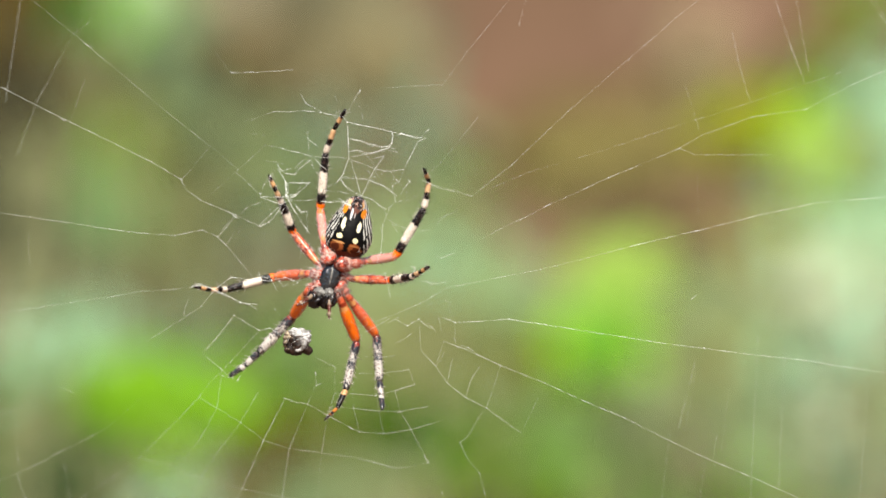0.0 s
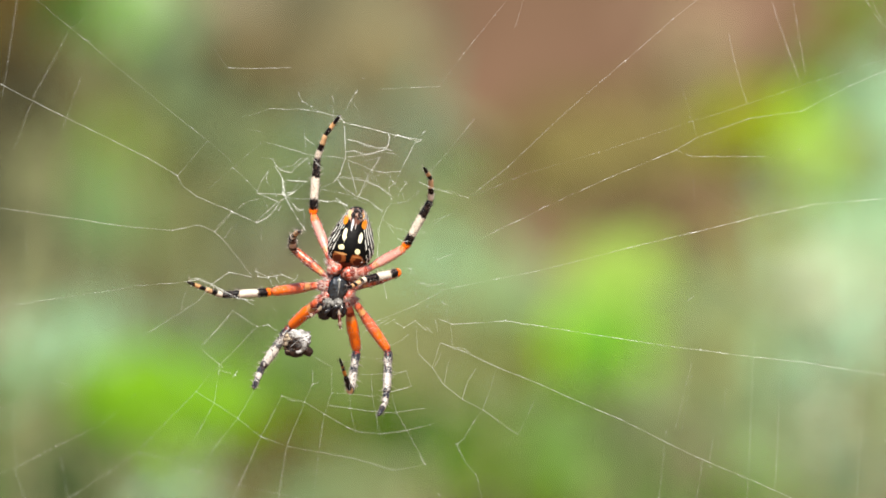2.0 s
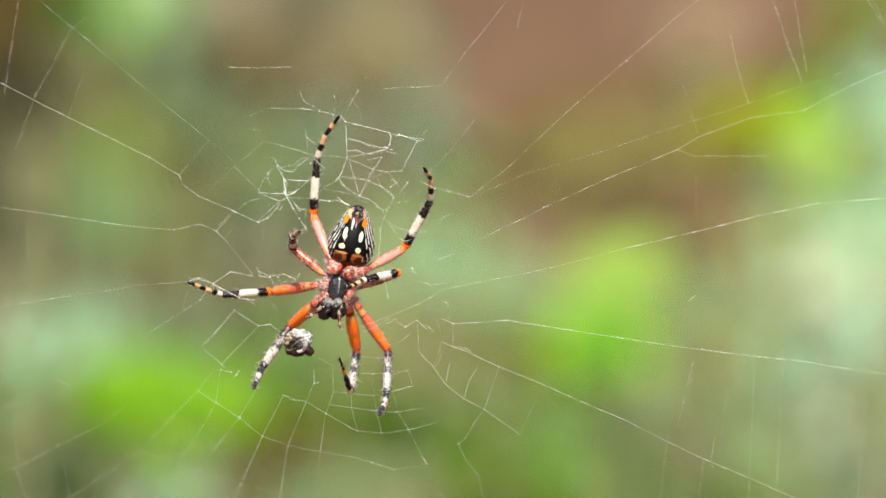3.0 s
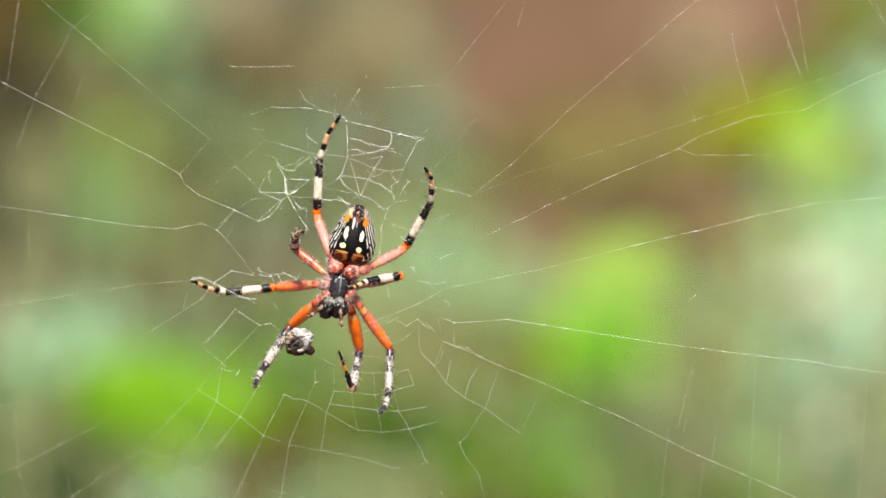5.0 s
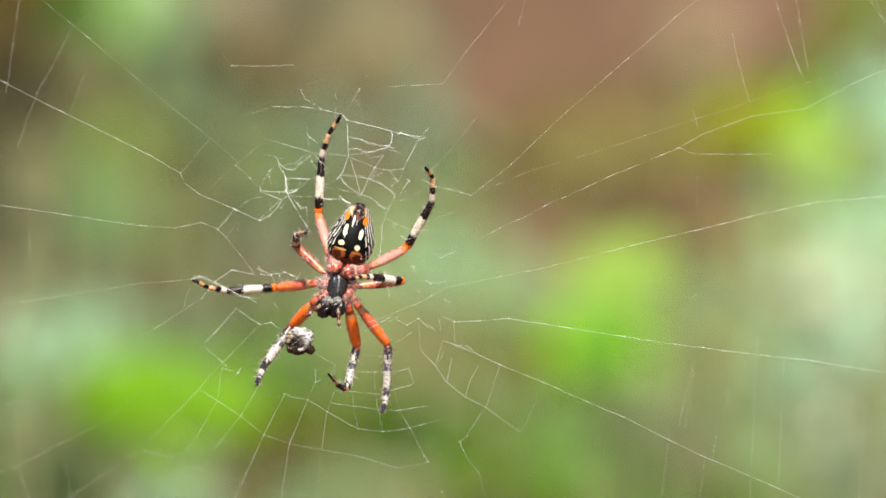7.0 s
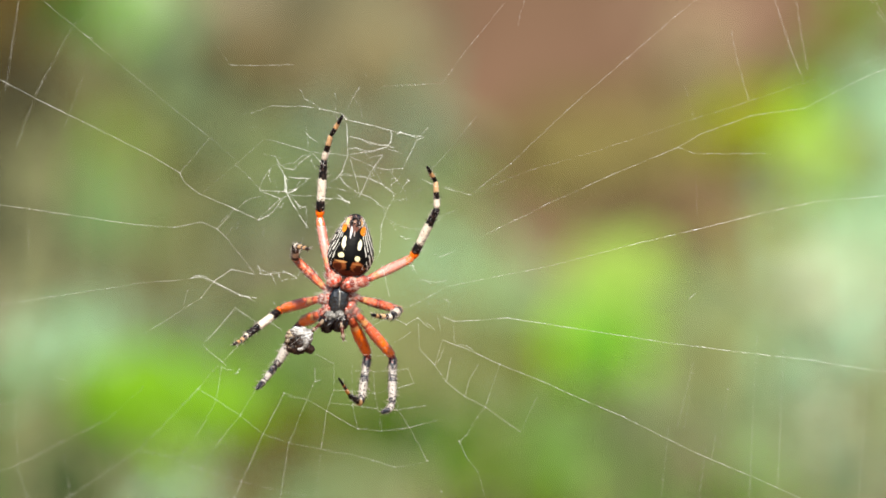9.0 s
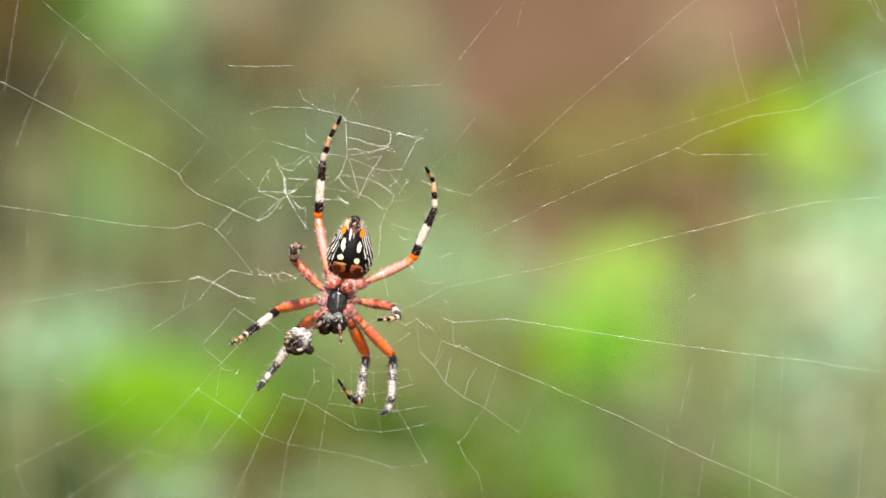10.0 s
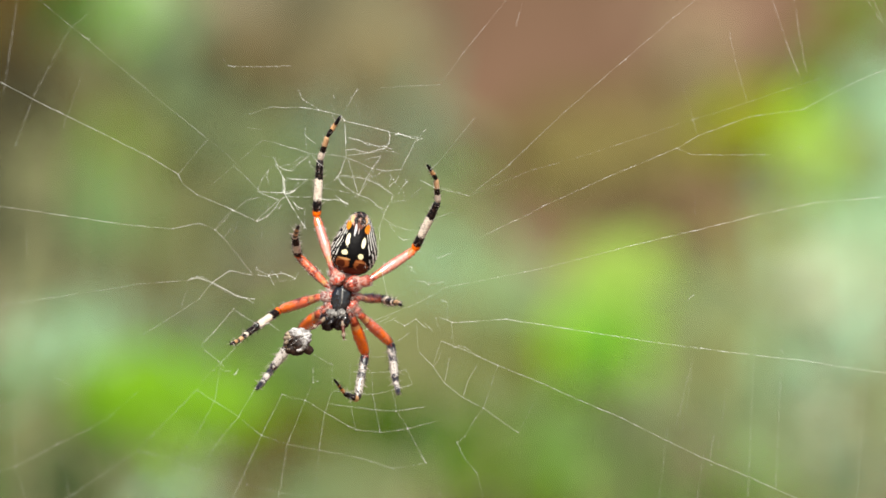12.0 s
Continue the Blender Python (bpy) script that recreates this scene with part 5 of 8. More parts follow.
shrub("grass", 0.023, 1.37, 0.983, 0.024, 0.017, 10, 0.035)
shrub("sage", -0.043, 1.37, 0.970, 0.040, 0.009, 6, 0.031)
shrub("rust", -0.092, 1.44, 0.989, 0.022, 0.012, 8, 0.033)
shrub("grass", -0.043, 1.44, 1.003, 0.059, 0.012, 30, 0.033)
shrub("chartreuse", 0.033, 1.64, 0.958, 0.045, 0.017, 10, 0.041)
shrub("lime", -0.114, 0.95, 1.036, 0.037, 0.015, 40, 0.029)
shrub("mint", -0.189, 1.23, 1.057, 0.033, 0.018, 16, 0.036)
shrub("downy", -0.129, 1.16, 0.988, 0.025, 0.011, 12, 0.031)
shrub("dusty", -0.113, 2.06, 1.075, 0.042, 0.033, 14, 0.060)
shrub("fresh", -0.067, 1.99, 1.040, 0.049, 0.032, 14, 0.058)
shrub("dusty", -0.026, 1.95, 1.088, 0.040, 0.028, 9, 0.057)
shrub("mustard", 0.138, 2.27, 1.170, 0.063, 0.016, 26, 0.059)
shrub("clover", 0.071, 1.01, 1.057, 0.017, 0.011, 12, 0.023)
shrub("lime", -0.119, 0.93, 1.036, 0.025, 0.011, 24, 0.024)
shrub("sage", 0.186, 1.85, 1.054, 0.031, 0.027, 14, 0.050)
shrub("sage", 0.134, 1.64, 1.010, 0.028, 0.021, 6, 0.045)
shrub("grey", -0.050, 1.99, 1.218, 0.045, 0.024, 5, 0.053)
shrub("straw", -0.057, 1.92, 1.230, 0.047, 0.024, 12, 0.051)
shrub("yellow", -0.152, 1.02, 1.036, 0.022, 0.012, 6, 0.025)
shrub("hazel", -0.011, 1.44, 1.050, 0.034, 0.023, 22, 0.037)
shrub("olive", 0.028, 1.51, 1.032, 0.029, 0.015, 14, 0.036)
shrub("mint", 0.201, 1.44, 1.032, 0.022, 0.019, 10, 0.037)
shrub("beige", -0.039, 2.06, 1.178, 0.038, 0.025, 10, 0.052)
shrub("sage", -0.015, 1.64, 1.119, 0.031, 0.019, 9, 0.043)
# small added clumps trim the blur's tone; near-black ones stand in for shade
shrub("downy", 0.173, 0.94, 1.062, 0.018, 0.016, 8, 0.011)
shrub("teal", -0.106, 0.86, 1.006, 0.012, 0.012, 8, 0.010)
shrub("teal", 0.212, 1.19, 1.184, 0.015, 0.015, 8, 0.013)
shrub("mint", 0.193, 1.11, 1.097, 0.014, 0.014, 8, 0.012)
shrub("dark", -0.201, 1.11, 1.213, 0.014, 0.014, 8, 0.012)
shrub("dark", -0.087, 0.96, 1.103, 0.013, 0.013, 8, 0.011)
shrub("downy", 0.133, 0.75, 1.042, 0.011, 0.011, 8, 0.009)
shrub("mint", 0.184, 0.98, 1.120, 0.018, 0.010, 8, 0.011)
shrub("chartreuse", 0.150, 0.96, 1.155, 0.013, 0.013, 8, 0.011)
shrub("grass", -0.178, 1.20, 1.219, 0.015, 0.015, 8, 0.013)
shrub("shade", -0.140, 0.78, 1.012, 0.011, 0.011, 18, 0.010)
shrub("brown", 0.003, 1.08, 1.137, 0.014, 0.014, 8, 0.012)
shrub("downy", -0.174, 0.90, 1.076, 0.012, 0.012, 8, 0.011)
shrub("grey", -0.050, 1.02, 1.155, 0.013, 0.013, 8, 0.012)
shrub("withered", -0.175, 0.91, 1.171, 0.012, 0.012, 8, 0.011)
shrub("vivid", -0.144, 1.03, 1.207, 0.013, 0.013, 8, 0.012)
shrub("russet", -0.082, 0.94, 1.000, 0.013, 0.013, 8, 0.011)
shrub("emerald", 0.205, 1.14, 1.227, 0.014, 0.014, 8, 0.013)
shrub("sage", 0.021, 0.92, 1.038, 0.012, 0.012, 8, 0.011)
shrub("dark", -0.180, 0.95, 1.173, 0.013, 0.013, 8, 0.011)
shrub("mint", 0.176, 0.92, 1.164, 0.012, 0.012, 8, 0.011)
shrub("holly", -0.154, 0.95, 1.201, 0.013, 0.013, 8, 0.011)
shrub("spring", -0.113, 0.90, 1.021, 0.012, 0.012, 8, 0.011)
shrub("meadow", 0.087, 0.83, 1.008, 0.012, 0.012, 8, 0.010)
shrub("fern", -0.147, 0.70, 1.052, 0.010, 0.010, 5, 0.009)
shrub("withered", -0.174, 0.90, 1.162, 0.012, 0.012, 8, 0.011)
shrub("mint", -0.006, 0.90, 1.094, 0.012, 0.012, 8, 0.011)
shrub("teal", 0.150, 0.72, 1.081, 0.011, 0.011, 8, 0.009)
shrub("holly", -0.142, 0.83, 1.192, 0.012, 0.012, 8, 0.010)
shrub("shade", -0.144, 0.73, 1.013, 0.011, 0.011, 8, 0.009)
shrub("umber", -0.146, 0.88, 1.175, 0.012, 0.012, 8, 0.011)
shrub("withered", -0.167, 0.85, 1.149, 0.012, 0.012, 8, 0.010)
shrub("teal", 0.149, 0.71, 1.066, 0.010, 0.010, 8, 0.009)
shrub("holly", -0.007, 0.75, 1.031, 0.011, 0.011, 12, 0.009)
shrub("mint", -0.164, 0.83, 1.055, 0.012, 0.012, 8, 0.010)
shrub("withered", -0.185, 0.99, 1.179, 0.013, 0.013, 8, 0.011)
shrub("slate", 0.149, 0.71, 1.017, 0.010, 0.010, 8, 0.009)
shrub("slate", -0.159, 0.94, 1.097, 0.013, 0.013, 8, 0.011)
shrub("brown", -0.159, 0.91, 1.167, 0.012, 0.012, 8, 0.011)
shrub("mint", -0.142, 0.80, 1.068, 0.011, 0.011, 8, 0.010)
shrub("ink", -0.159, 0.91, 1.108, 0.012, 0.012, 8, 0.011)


def sapling(x):
    """A slim upright stem that the web's outer threads are tied to, leafy lower down."""
    plant = tagged(new("shrub"), "slim shrub whose bare stem holds the web", "shrub", "garden shrubs")
    plant.location = (x, 0, 0)
    bm = bmesh.new()
    rings(bm, [(Vector((0, 0, 1.32 * i / 10 - 0.03)), AX, AY, 0.004 - 0.0002 * i, 0.004 - 0.0002 * i, 0) for i in range(11)], 8)
    part("stem", bm, BARK, plant)
    for i in range(16):
        leaf = new("leaf", garden_rng.choice(BLADES["fern"]))
        leaf.parent = plant
        s = garden_rng.uniform(0.05, 0.08)
        leaf.matrix_basis = Matrix.LocRotScale((0, 0, 0.2 + 0.035 * i), Euler((radians(65), 0, 2.4 * i)), (s, s, s))


sapling(-0.120)
sapling(0.130)


# ---- what moves ----
def motions():
    # the whole web drifts in the breeze; at first the spider's tug pulls its side down
    drift = (
    (0.0, 0.43, 0.21),
    (0.2, 0.50, 0.29),
    (0.5, 0.43, 0.29),
    (1.0, 0.07, 0.00),
    (1.5, 0.07, 0.00),
    (2.0, 0.00, 0.00),
    (2.5, 0.00, 0.00),
    (3.0, 0.18, 0.07),
    (5.0, 0.29, 0.18),
    (5.5, 0.25, 0.16),
    (6.0, 0.29, 0.18),
    (6.5, 0.19, 0.14),
    (7.0, 0.36, 0.29),
    (9.0, 0.29, 0.36),
    (9.5, 0.29, 0.36),
    (10.0, 0.18, 0.25),
    (10.5, 0.21, 0.21),
    (11.0, 0.00, 0.14),
    (11.5, -0.07, 0.07),
    (12.0, 0.07, 0.21),
    )
    tug = ((0.0, 1.0), (0.2, 0.25), (0.5, 0.0))
    for ob, at, end in threads:
        near, far = [min(1, max(0, (-8 - p.x / MM) / 22)) for p in (at, end)]
        dx0, dz0 = (end.x - at.x) / MM, (end.z - at.z) / MM
        rows = []
        for t, dx, dz in drift:
            pull = sum(k for s, k in tug if s == t)
            turn = math.atan2(dz0, dx0) - math.atan2(dz0 - 0.95 * pull * (far - near), dx0)
            rows.append((t, mm_pose(at.x / MM + dx - 0.1 * pull * near, at.y / MM, at.z / MM + dz - 0.95 * pull * near, 0, math.degrees(turn), 0)))
        walk(ob, rows)
    walk(prey, [(t, mm_pose(PREY_AT[0] + dx * 0.8 - (0.35 if t == 0 else 0), PREY_AT[1], WEB_HEIGHT + PREY_AT[2] + dz, 0, 6 * dx, 0)) for t, dx, dz in drift])
    walk(spider, [
        (0.00, mm_pose(-14.34, 4.00, WEB_HEIGHT + -3.53, 0, 4.7, 0)),
        (0.20, mm_pose(-13.43, 4.00, WEB_HEIGHT + -4.44, 0, 1.4, 0)),
        (0.40, mm_pose(-13.04, 4.00, WEB_HEIGHT + -4.83, 0, -0.0, 0)),
        (0.70, mm_pose(-13.12, 4.00, WEB_HEIGHT + -4.83, 0, -0.4, 0)),
        (1.00, mm_pose(-13.55, 4.00, WEB_HEIGHT + -4.83, 0, 1.5, 0)),
        (1.50, mm_pose(-13.33, 4.00, WEB_HEIGHT + -4.83, 0, 0.0, 0)),
        (2.60, mm_pose(-13.38, 4.00, WEB_HEIGHT + -4.83, 0, 0.0, 0)),
        (4.90, mm_pose(-13.19, 4.00, WEB_HEIGHT + -4.68, 0, -0.2, 0)),
        (6.00, mm_pose(-13.19, 4.00, WEB_HEIGHT + -4.68, 0, -0.2, 0)),
        (6.60, mm_pose(-13.19, 4.00, WEB_HEIGHT + -4.61, 0, -0.1, 0)),
        (7.00, mm_pose(-13.41, 4.00, WEB_HEIGHT + -4.61, 0, 1.1, 0)),
        (7.20, mm_pose(-13.84, 4.00, WEB_HEIGHT + -5.55, 0, 0.1, 0)),
        (8.80, mm_pose(-13.19, 4.00, WEB_HEIGHT + -6.27, 0, -3.8, 0)),
        (9.50, mm_pose(-13.62, 4.00, WEB_HEIGHT + -6.63, 0, -3.6, 0)),
        (10.00, mm_pose(-13.48, 4.00, WEB_HEIGHT + -6.63, 0, -2.8, 0)),
        (10.50, mm_pose(-13.84, 4.00, WEB_HEIGHT + -6.41, 0, 2.0, 0)),
        (11.00, mm_pose(-13.48, 4.00, WEB_HEIGHT + -6.41, 0, 0.2, 0)),
        (11.50, mm_pose(-13.19, 4.00, WEB_HEIGHT + -6.41, 0, -1.4, 0)),
        (12.00, mm_pose(-12.97, 4.00, WEB_HEIGHT + -6.20, 0, -0.9, 0)),
    ])
    walk(abdomen, [(t, mm_pose(x, 0.6, z, 4, turn, 0)) for t, x, z, turn in (
        (0.0, 1.27, 2.45, 9.7), (0.5, 1.01, 2.54, 11.2), (1.0, 0.83, 2.22, 11.3), (1.5, 0.93, 2.19, 11.0), (2.5, 0.86, 2.19, 11.0), (3.0, 0.97, 2.32, 11.0),
        (5.0, 0.91, 2.25, 11.2), (6.0, 0.91, 2.25, 11.2), (6.5, 0.74, 2.31, 13.2), (7.0, 0.73, 2.55, 13.4), (9.0, 1.09, 2.71, 12.3), (9.5, 1.24, 2.73, 11.4),
        (10.0, 1.17, 2.68, 11.2), (10.5, 1.19, 3.05, 9.2), (11.0, 0.95, 2.93, 11.8), (11.5, 0.97, 2.89, 12.2), (12.0, 0.97, 2.90, 11.9))])
    walk(limbs["hind_left"]["femur"], [
        (0.00, mm_pose(-1.01, 0.00, 3.46, -46.6, -9.4, 4.1)),
        (0.20, mm_pose(-1.01, 0.00, 3.46, -39.7, -11.1, 5.7)),
        (0.40, mm_pose(-1.01, 0.00, 3.46, -35.7, -11.5, 6.0)),
        (0.70, mm_pose(-1.01, 0.00, 3.46, -34.4, -14.4, 8.1)),
        (1.00, mm_pose(-1.01, 0.00, 3.46, -34.2, -18.9, 11.3)),
        (1.50, mm_pose(-1.01, 0.00, 3.46, -36.0, -16.3, 9.4)),
        (2.60, mm_pose(-1.01, 0.00, 3.46, -36.0, -16.3, 9.4)),
        (4.90, mm_pose(-1.01, 0.00, 3.46, -38.5, -14.4, 7.8)),
        (6.00, mm_pose(-1.01, 0.00, 3.46, -38.5, -14.4, 7.8)),
        (6.60, mm_pose(-1.01, 0.00, 3.46, -37.7, -14.0, 7.5)),
        (7.00, mm_pose(-1.01, 0.00, 3.46, -38.8, -13.0, 6.7)),
        (7.20, mm_pose(-1.01, 0.00, 3.46, -23.8, -12.6, 6.5)),
        (8.80, mm_pose(-1.01, 0.00, 3.46, -12.8, -5.6, 4.1)),
        (9.50, mm_pose(-1.01, 0.00, 3.46, -15.2, -5.7, 4.2)),
        (10.00, mm_pose(-1.01, 0.00, 3.46, -10.5, -7.0, 4.4)),
        (10.50, mm_pose(-1.01, 0.00, 3.46, -11.2, -12.2, 5.5)),
        (11.00, mm_pose(-1.01, 0.00, 3.46, -7.3, -14.7, 5.9)),
        (11.50, mm_pose(-1.01, 0.00, 3.46, -7.6, -17.5, 6.3)),
        (12.00, mm_pose(-1.01, 0.00, 3.46, -15.7, -15.3, 5.8)),
    ])
    walk(limbs["hind_left"]["tibia"], [
        (0.00, mm_pose(-2.22, 5.32, 8.49, 5.7, 1.0, 0.0)),
        (0.20, mm_pose(-2.57, 4.61, 9.06, 5.7, 2.2, 0.2)),
        (0.40, mm_pose(-2.66, 4.18, 9.37, 5.7, 2.6, 0.2)),
        (0.70, mm_pose(-3.11, 3.94, 9.39, 5.8, 3.7, 0.3)),
        (1.00, mm_pose(-3.78, 3.70, 9.27, 5.8, 3.6, 0.3)),
        (1.50, mm_pose(-3.39, 4.03, 9.23, 5.8, 4.4, 0.4)),
        (2.60, mm_pose(-3.39, 4.03, 9.23, 5.8, 4.4, 0.4)),
        (4.90, mm_pose(-3.07, 4.38, 9.09, 5.8, 3.8, 0.3)),
        (6.00, mm_pose(-3.07, 4.38, 9.09, 5.8, 3.8, 0.3)),
        (6.60, mm_pose(-3.01, 4.32, 9.16, 5.8, 3.8, 0.3)),
        (7.00, mm_pose(-2.84, 4.47, 9.10, 5.7, 2.5, 0.2)),
        (7.20, mm_pose(-2.82, 2.82, 10.09, 5.8, 4.1, 0.4)),
        (8.80, mm_pose(-1.83, 1.60, 10.67, 5.8, 8.3, 0.8)),
        (9.50, mm_pose(-1.86, 1.90, 10.59, 5.9, 8.4, 0.8)),
        (10.00, mm_pose(-2.00, 1.29, 10.71, 5.8, 7.9, 0.8)),
        (10.50, mm_pose(-2.68, 1.29, 10.58, 5.8, 3.7, 0.3)),
        (11.00, mm_pose(-2.96, 0.74, 10.58, 5.8, 3.9, 0.3)),
        (11.50, mm_pose(-3.31, 0.74, 10.48, 5.8, 6.2, 0.6)),
        (12.00, mm_pose(-3.08, 1.81, 10.36, 5.8, 4.7, 0.4)),
    ])
    walk(limbs["hind_left"]["metatarsus"], [
        (0.00, mm_pose(-2.10, 4.59, 15.81, 22.6, 15.1, 3.0)),
        (0.20, mm_pose(-2.29, 3.88, 16.38, 6.8, 17.4, 3.7)),
        (0.40, mm_pose(-2.32, 3.44, 16.68, 6.9, 18.4, 3.8)),
        (0.70, mm_pose(-2.62, 3.21, 16.69, 25.7, 20.8, 4.5)),
        (1.00, mm_pose(-3.32, 2.96, 16.58, 29.4, 20.8, 4.5)),
        (1.50, mm_pose(-2.82, 3.30, 16.52, 26.0, 19.4, 3.7)),
        (2.60, mm_pose(-2.82, 3.30, 16.52, 26.0, 19.4, 3.7)),
        (4.90, mm_pose(-2.57, 3.64, 16.39, 20.3, 18.3, 3.3)),
        (6.00, mm_pose(-2.57, 3.64, 16.39, 20.3, 18.3, 3.3)),
        (6.60, mm_pose(-2.52, 3.58, 16.46, 26.5, 18.6, 3.4)),
        (7.00, mm_pose(-2.52, 3.73, 16.41, 26.7, 16.6, 2.3)),
        (7.20, mm_pose(-2.29, 2.08, 17.39, 31.8, 21.0, 4.9)),
        (8.80, mm_pose(-0.77, 0.86, 17.91, 26.4, 18.9, 3.7)),
        (9.50, mm_pose(-0.78, 1.16, 17.83, 13.7, 20.0, 4.1)),
        (10.00, mm_pose(-0.98, 0.55, 17.95, 22.7, 19.2, 3.9)),
        (10.50, mm_pose(-2.20, 0.55, 17.88, 32.1, 16.2, 2.2)),
        (11.00, mm_pose(-2.46, 0.01, 17.89, 30.7, 18.4, 3.6)),
        (11.50, mm_pose(-2.52, 0.01, 17.75, 22.5, 20.4, 4.7)),
        (12.00, mm_pose(-2.48, 1.08, 17.65, 27.9, 17.9, 3.5)),
    ])
    walk(limbs["hind_left"]["tarsus"], [
        (0.00, mm_pose(-1.21, 3.32, 18.87, 26.1, 24.2, 5.7)),
        (0.20, mm_pose(-1.25, 3.54, 19.62, 29.0, 27.0, 7.3)),
        (0.40, mm_pose(-1.22, 3.10, 19.91, 28.9, 27.1, 7.3)),
        (0.70, mm_pose(-1.42, 1.81, 19.58, 26.9, 29.6, 8.8)),
        (1.00, mm_pose(-2.13, 1.37, 19.37, 19.0, 33.2, 10.6)),
        (1.50, mm_pose(-1.70, 1.86, 19.43, 19.2, 34.5, 11.2)),
        (2.60, mm_pose(-1.70, 1.86, 19.43, 19.2, 34.5, 11.2)),
        (4.90, mm_pose(-1.50, 2.52, 19.44, 26.5, 32.0, 9.9)),
        (6.00, mm_pose(-1.50, 2.52, 19.44, 26.5, 32.0, 9.9)),
        (6.60, mm_pose(-1.46, 2.12, 19.37, 28.2, 31.0, 9.3)),
        (7.00, mm_pose(-1.59, 2.23, 19.34, 27.7, 30.0, 8.7)),
        (7.20, mm_pose(-1.10, 0.37, 20.11, 24.3, 31.9, 9.8)),
        (8.80, mm_pose(0.33, -0.59, 20.81, 25.8, 32.2, 9.9)),
        (9.50, mm_pose(0.41, 0.43, 20.95, 16.4, 31.6, 9.7)),
        (10.00, mm_pose(0.15, -0.70, 20.94, 19.7, 29.7, 9.0)),
        (10.50, mm_pose(-1.32, -1.23, 20.67, 14.4, 25.6, 7.5)),
        (11.00, mm_pose(-1.43, -1.68, 20.68, 10.6, 31.7, 9.1)),
        (11.50, mm_pose(-1.31, -1.21, 20.72, 11.6, 35.5, 10.0)),
        (12.00, mm_pose(-1.45, -0.47, 20.53, 16.3, 32.6, 9.1)),
    ])
    walk(limbs["hind_right"]["femur"], [
        (0.00, mm_pose(3.53, 0.00, 2.16, -79.9, 35.8, -30.3)),
        (0.20, mm_pose(3.53, 0.00, 2.16, -72.6, 35.8, -30.1)),
        (0.40, mm_pose(3.53, 0.00, 2.16, -69.3, 36.2, -31.5)),
        (0.70, mm_pose(3.53, 0.00, 2.16, -63.1, 34.3, -26.3)),
        (1.00, mm_pose(3.53, 0.00, 2.16, -60.3, 34.1, -25.9)),
        (1.50, mm_pose(3.53, 0.00, 2.16, -63.8, 34.8, -27.5)),
        (2.60, mm_pose(3.53, 0.00, 2.16, -63.8, 34.8, -27.5)),
        (4.90, mm_pose(3.53, 0.00, 2.16, -65.6, 34.8, -27.6)),
        (6.00, mm_pose(3.53, 0.00, 2.16, -65.6, 34.8, -27.6)),
        (6.60, mm_pose(3.53, 0.00, 2.16, -66.1, 35.1, -28.3)),
        (7.00, mm_pose(3.53, 0.00, 2.16, -64.1, 35.6, -29.5)),
        (7.20, mm_pose(3.53, 0.00, 2.16, -61.6, 36.5, -31.8)),
        (8.80, mm_pose(3.53, 0.00, 2.16, -64.6, 40.3, -41.3)),
        (9.50, mm_pose(3.53, 0.00, 2.16, -64.0, 41.3, -43.9)),
        (10.00, mm_pose(3.53, 0.00, 2.16, -62.6, 41.2, -43.7)),
        (10.50, mm_pose(3.53, 0.00, 2.16, -50.9, 38.6, -38.7)),
        (11.00, mm_pose(3.53, 0.00, 2.16, -51.2, 37.3, -36.6)),
        (11.50, mm_pose(3.53, 0.00, 2.16, -52.1, 36.4, -35.1)),
        (12.00, mm_pose(3.53, 0.00, 2.16, -51.3, 37.6, -37.0)),
    ])
    walk(limbs["hind_right"]["tibia"], [
        (0.00, mm_pose(7.96, 6.04, 3.23, 6.4, 25.9, 1.5)),
        (0.20, mm_pose(8.29, 5.59, 3.99, 6.6, 28.3, 1.8)),
        (0.40, mm_pose(8.58, 5.21, 4.32, 6.6, 28.1, 1.7)),
        (0.70, mm_pose(8.25, 5.20, 4.99, 16.9, 31.2, 2.5)),
        (1.00, mm_pose(8.30, 4.99, 5.27, 18.5, 28.5, 1.5)),
        (1.50, mm_pose(8.36, 5.14, 4.90, 13.9, 28.7, 1.6)),
        (2.60, mm_pose(8.36, 5.14, 4.90, 13.9, 28.7, 1.6)),
        (4.90, mm_pose(8.31, 5.28, 4.73, 20.3, 29.1, 1.7)),
        (6.00, mm_pose(8.31, 5.28, 4.73, 20.3, 29.1, 1.7)),
        (6.60, mm_pose(8.37, 5.25, 4.67, 19.5, 29.5, 1.8)),
        (7.00, mm_pose(8.56, 4.98, 4.85, 20.1, 27.9, 1.2)),
        (7.20, mm_pose(8.86, 4.53, 5.05, 8.7, 29.6, 1.7)),
        (8.80, mm_pose(9.62, 3.75, 4.64, 13.9, 30.5, 1.9)),
        (9.50, mm_pose(9.82, 3.39, 4.65, 11.1, 27.7, 1.2)),
        (10.00, mm_pose(9.83, 3.27, 4.78, 6.1, 26.0, 0.9)),
        (10.50, mm_pose(9.53, 2.73, 5.89, 19.1, 24.5, 0.5)),
        (11.00, mm_pose(9.35, 3.03, 5.94, 17.5, 25.9, 1.1)),
        (11.50, mm_pose(9.22, 3.29, 5.91, 16.6, 26.6, 1.3)),
        (12.00, mm_pose(9.39, 2.99, 5.91, 20.0, 26.6, 1.3)),
    ])
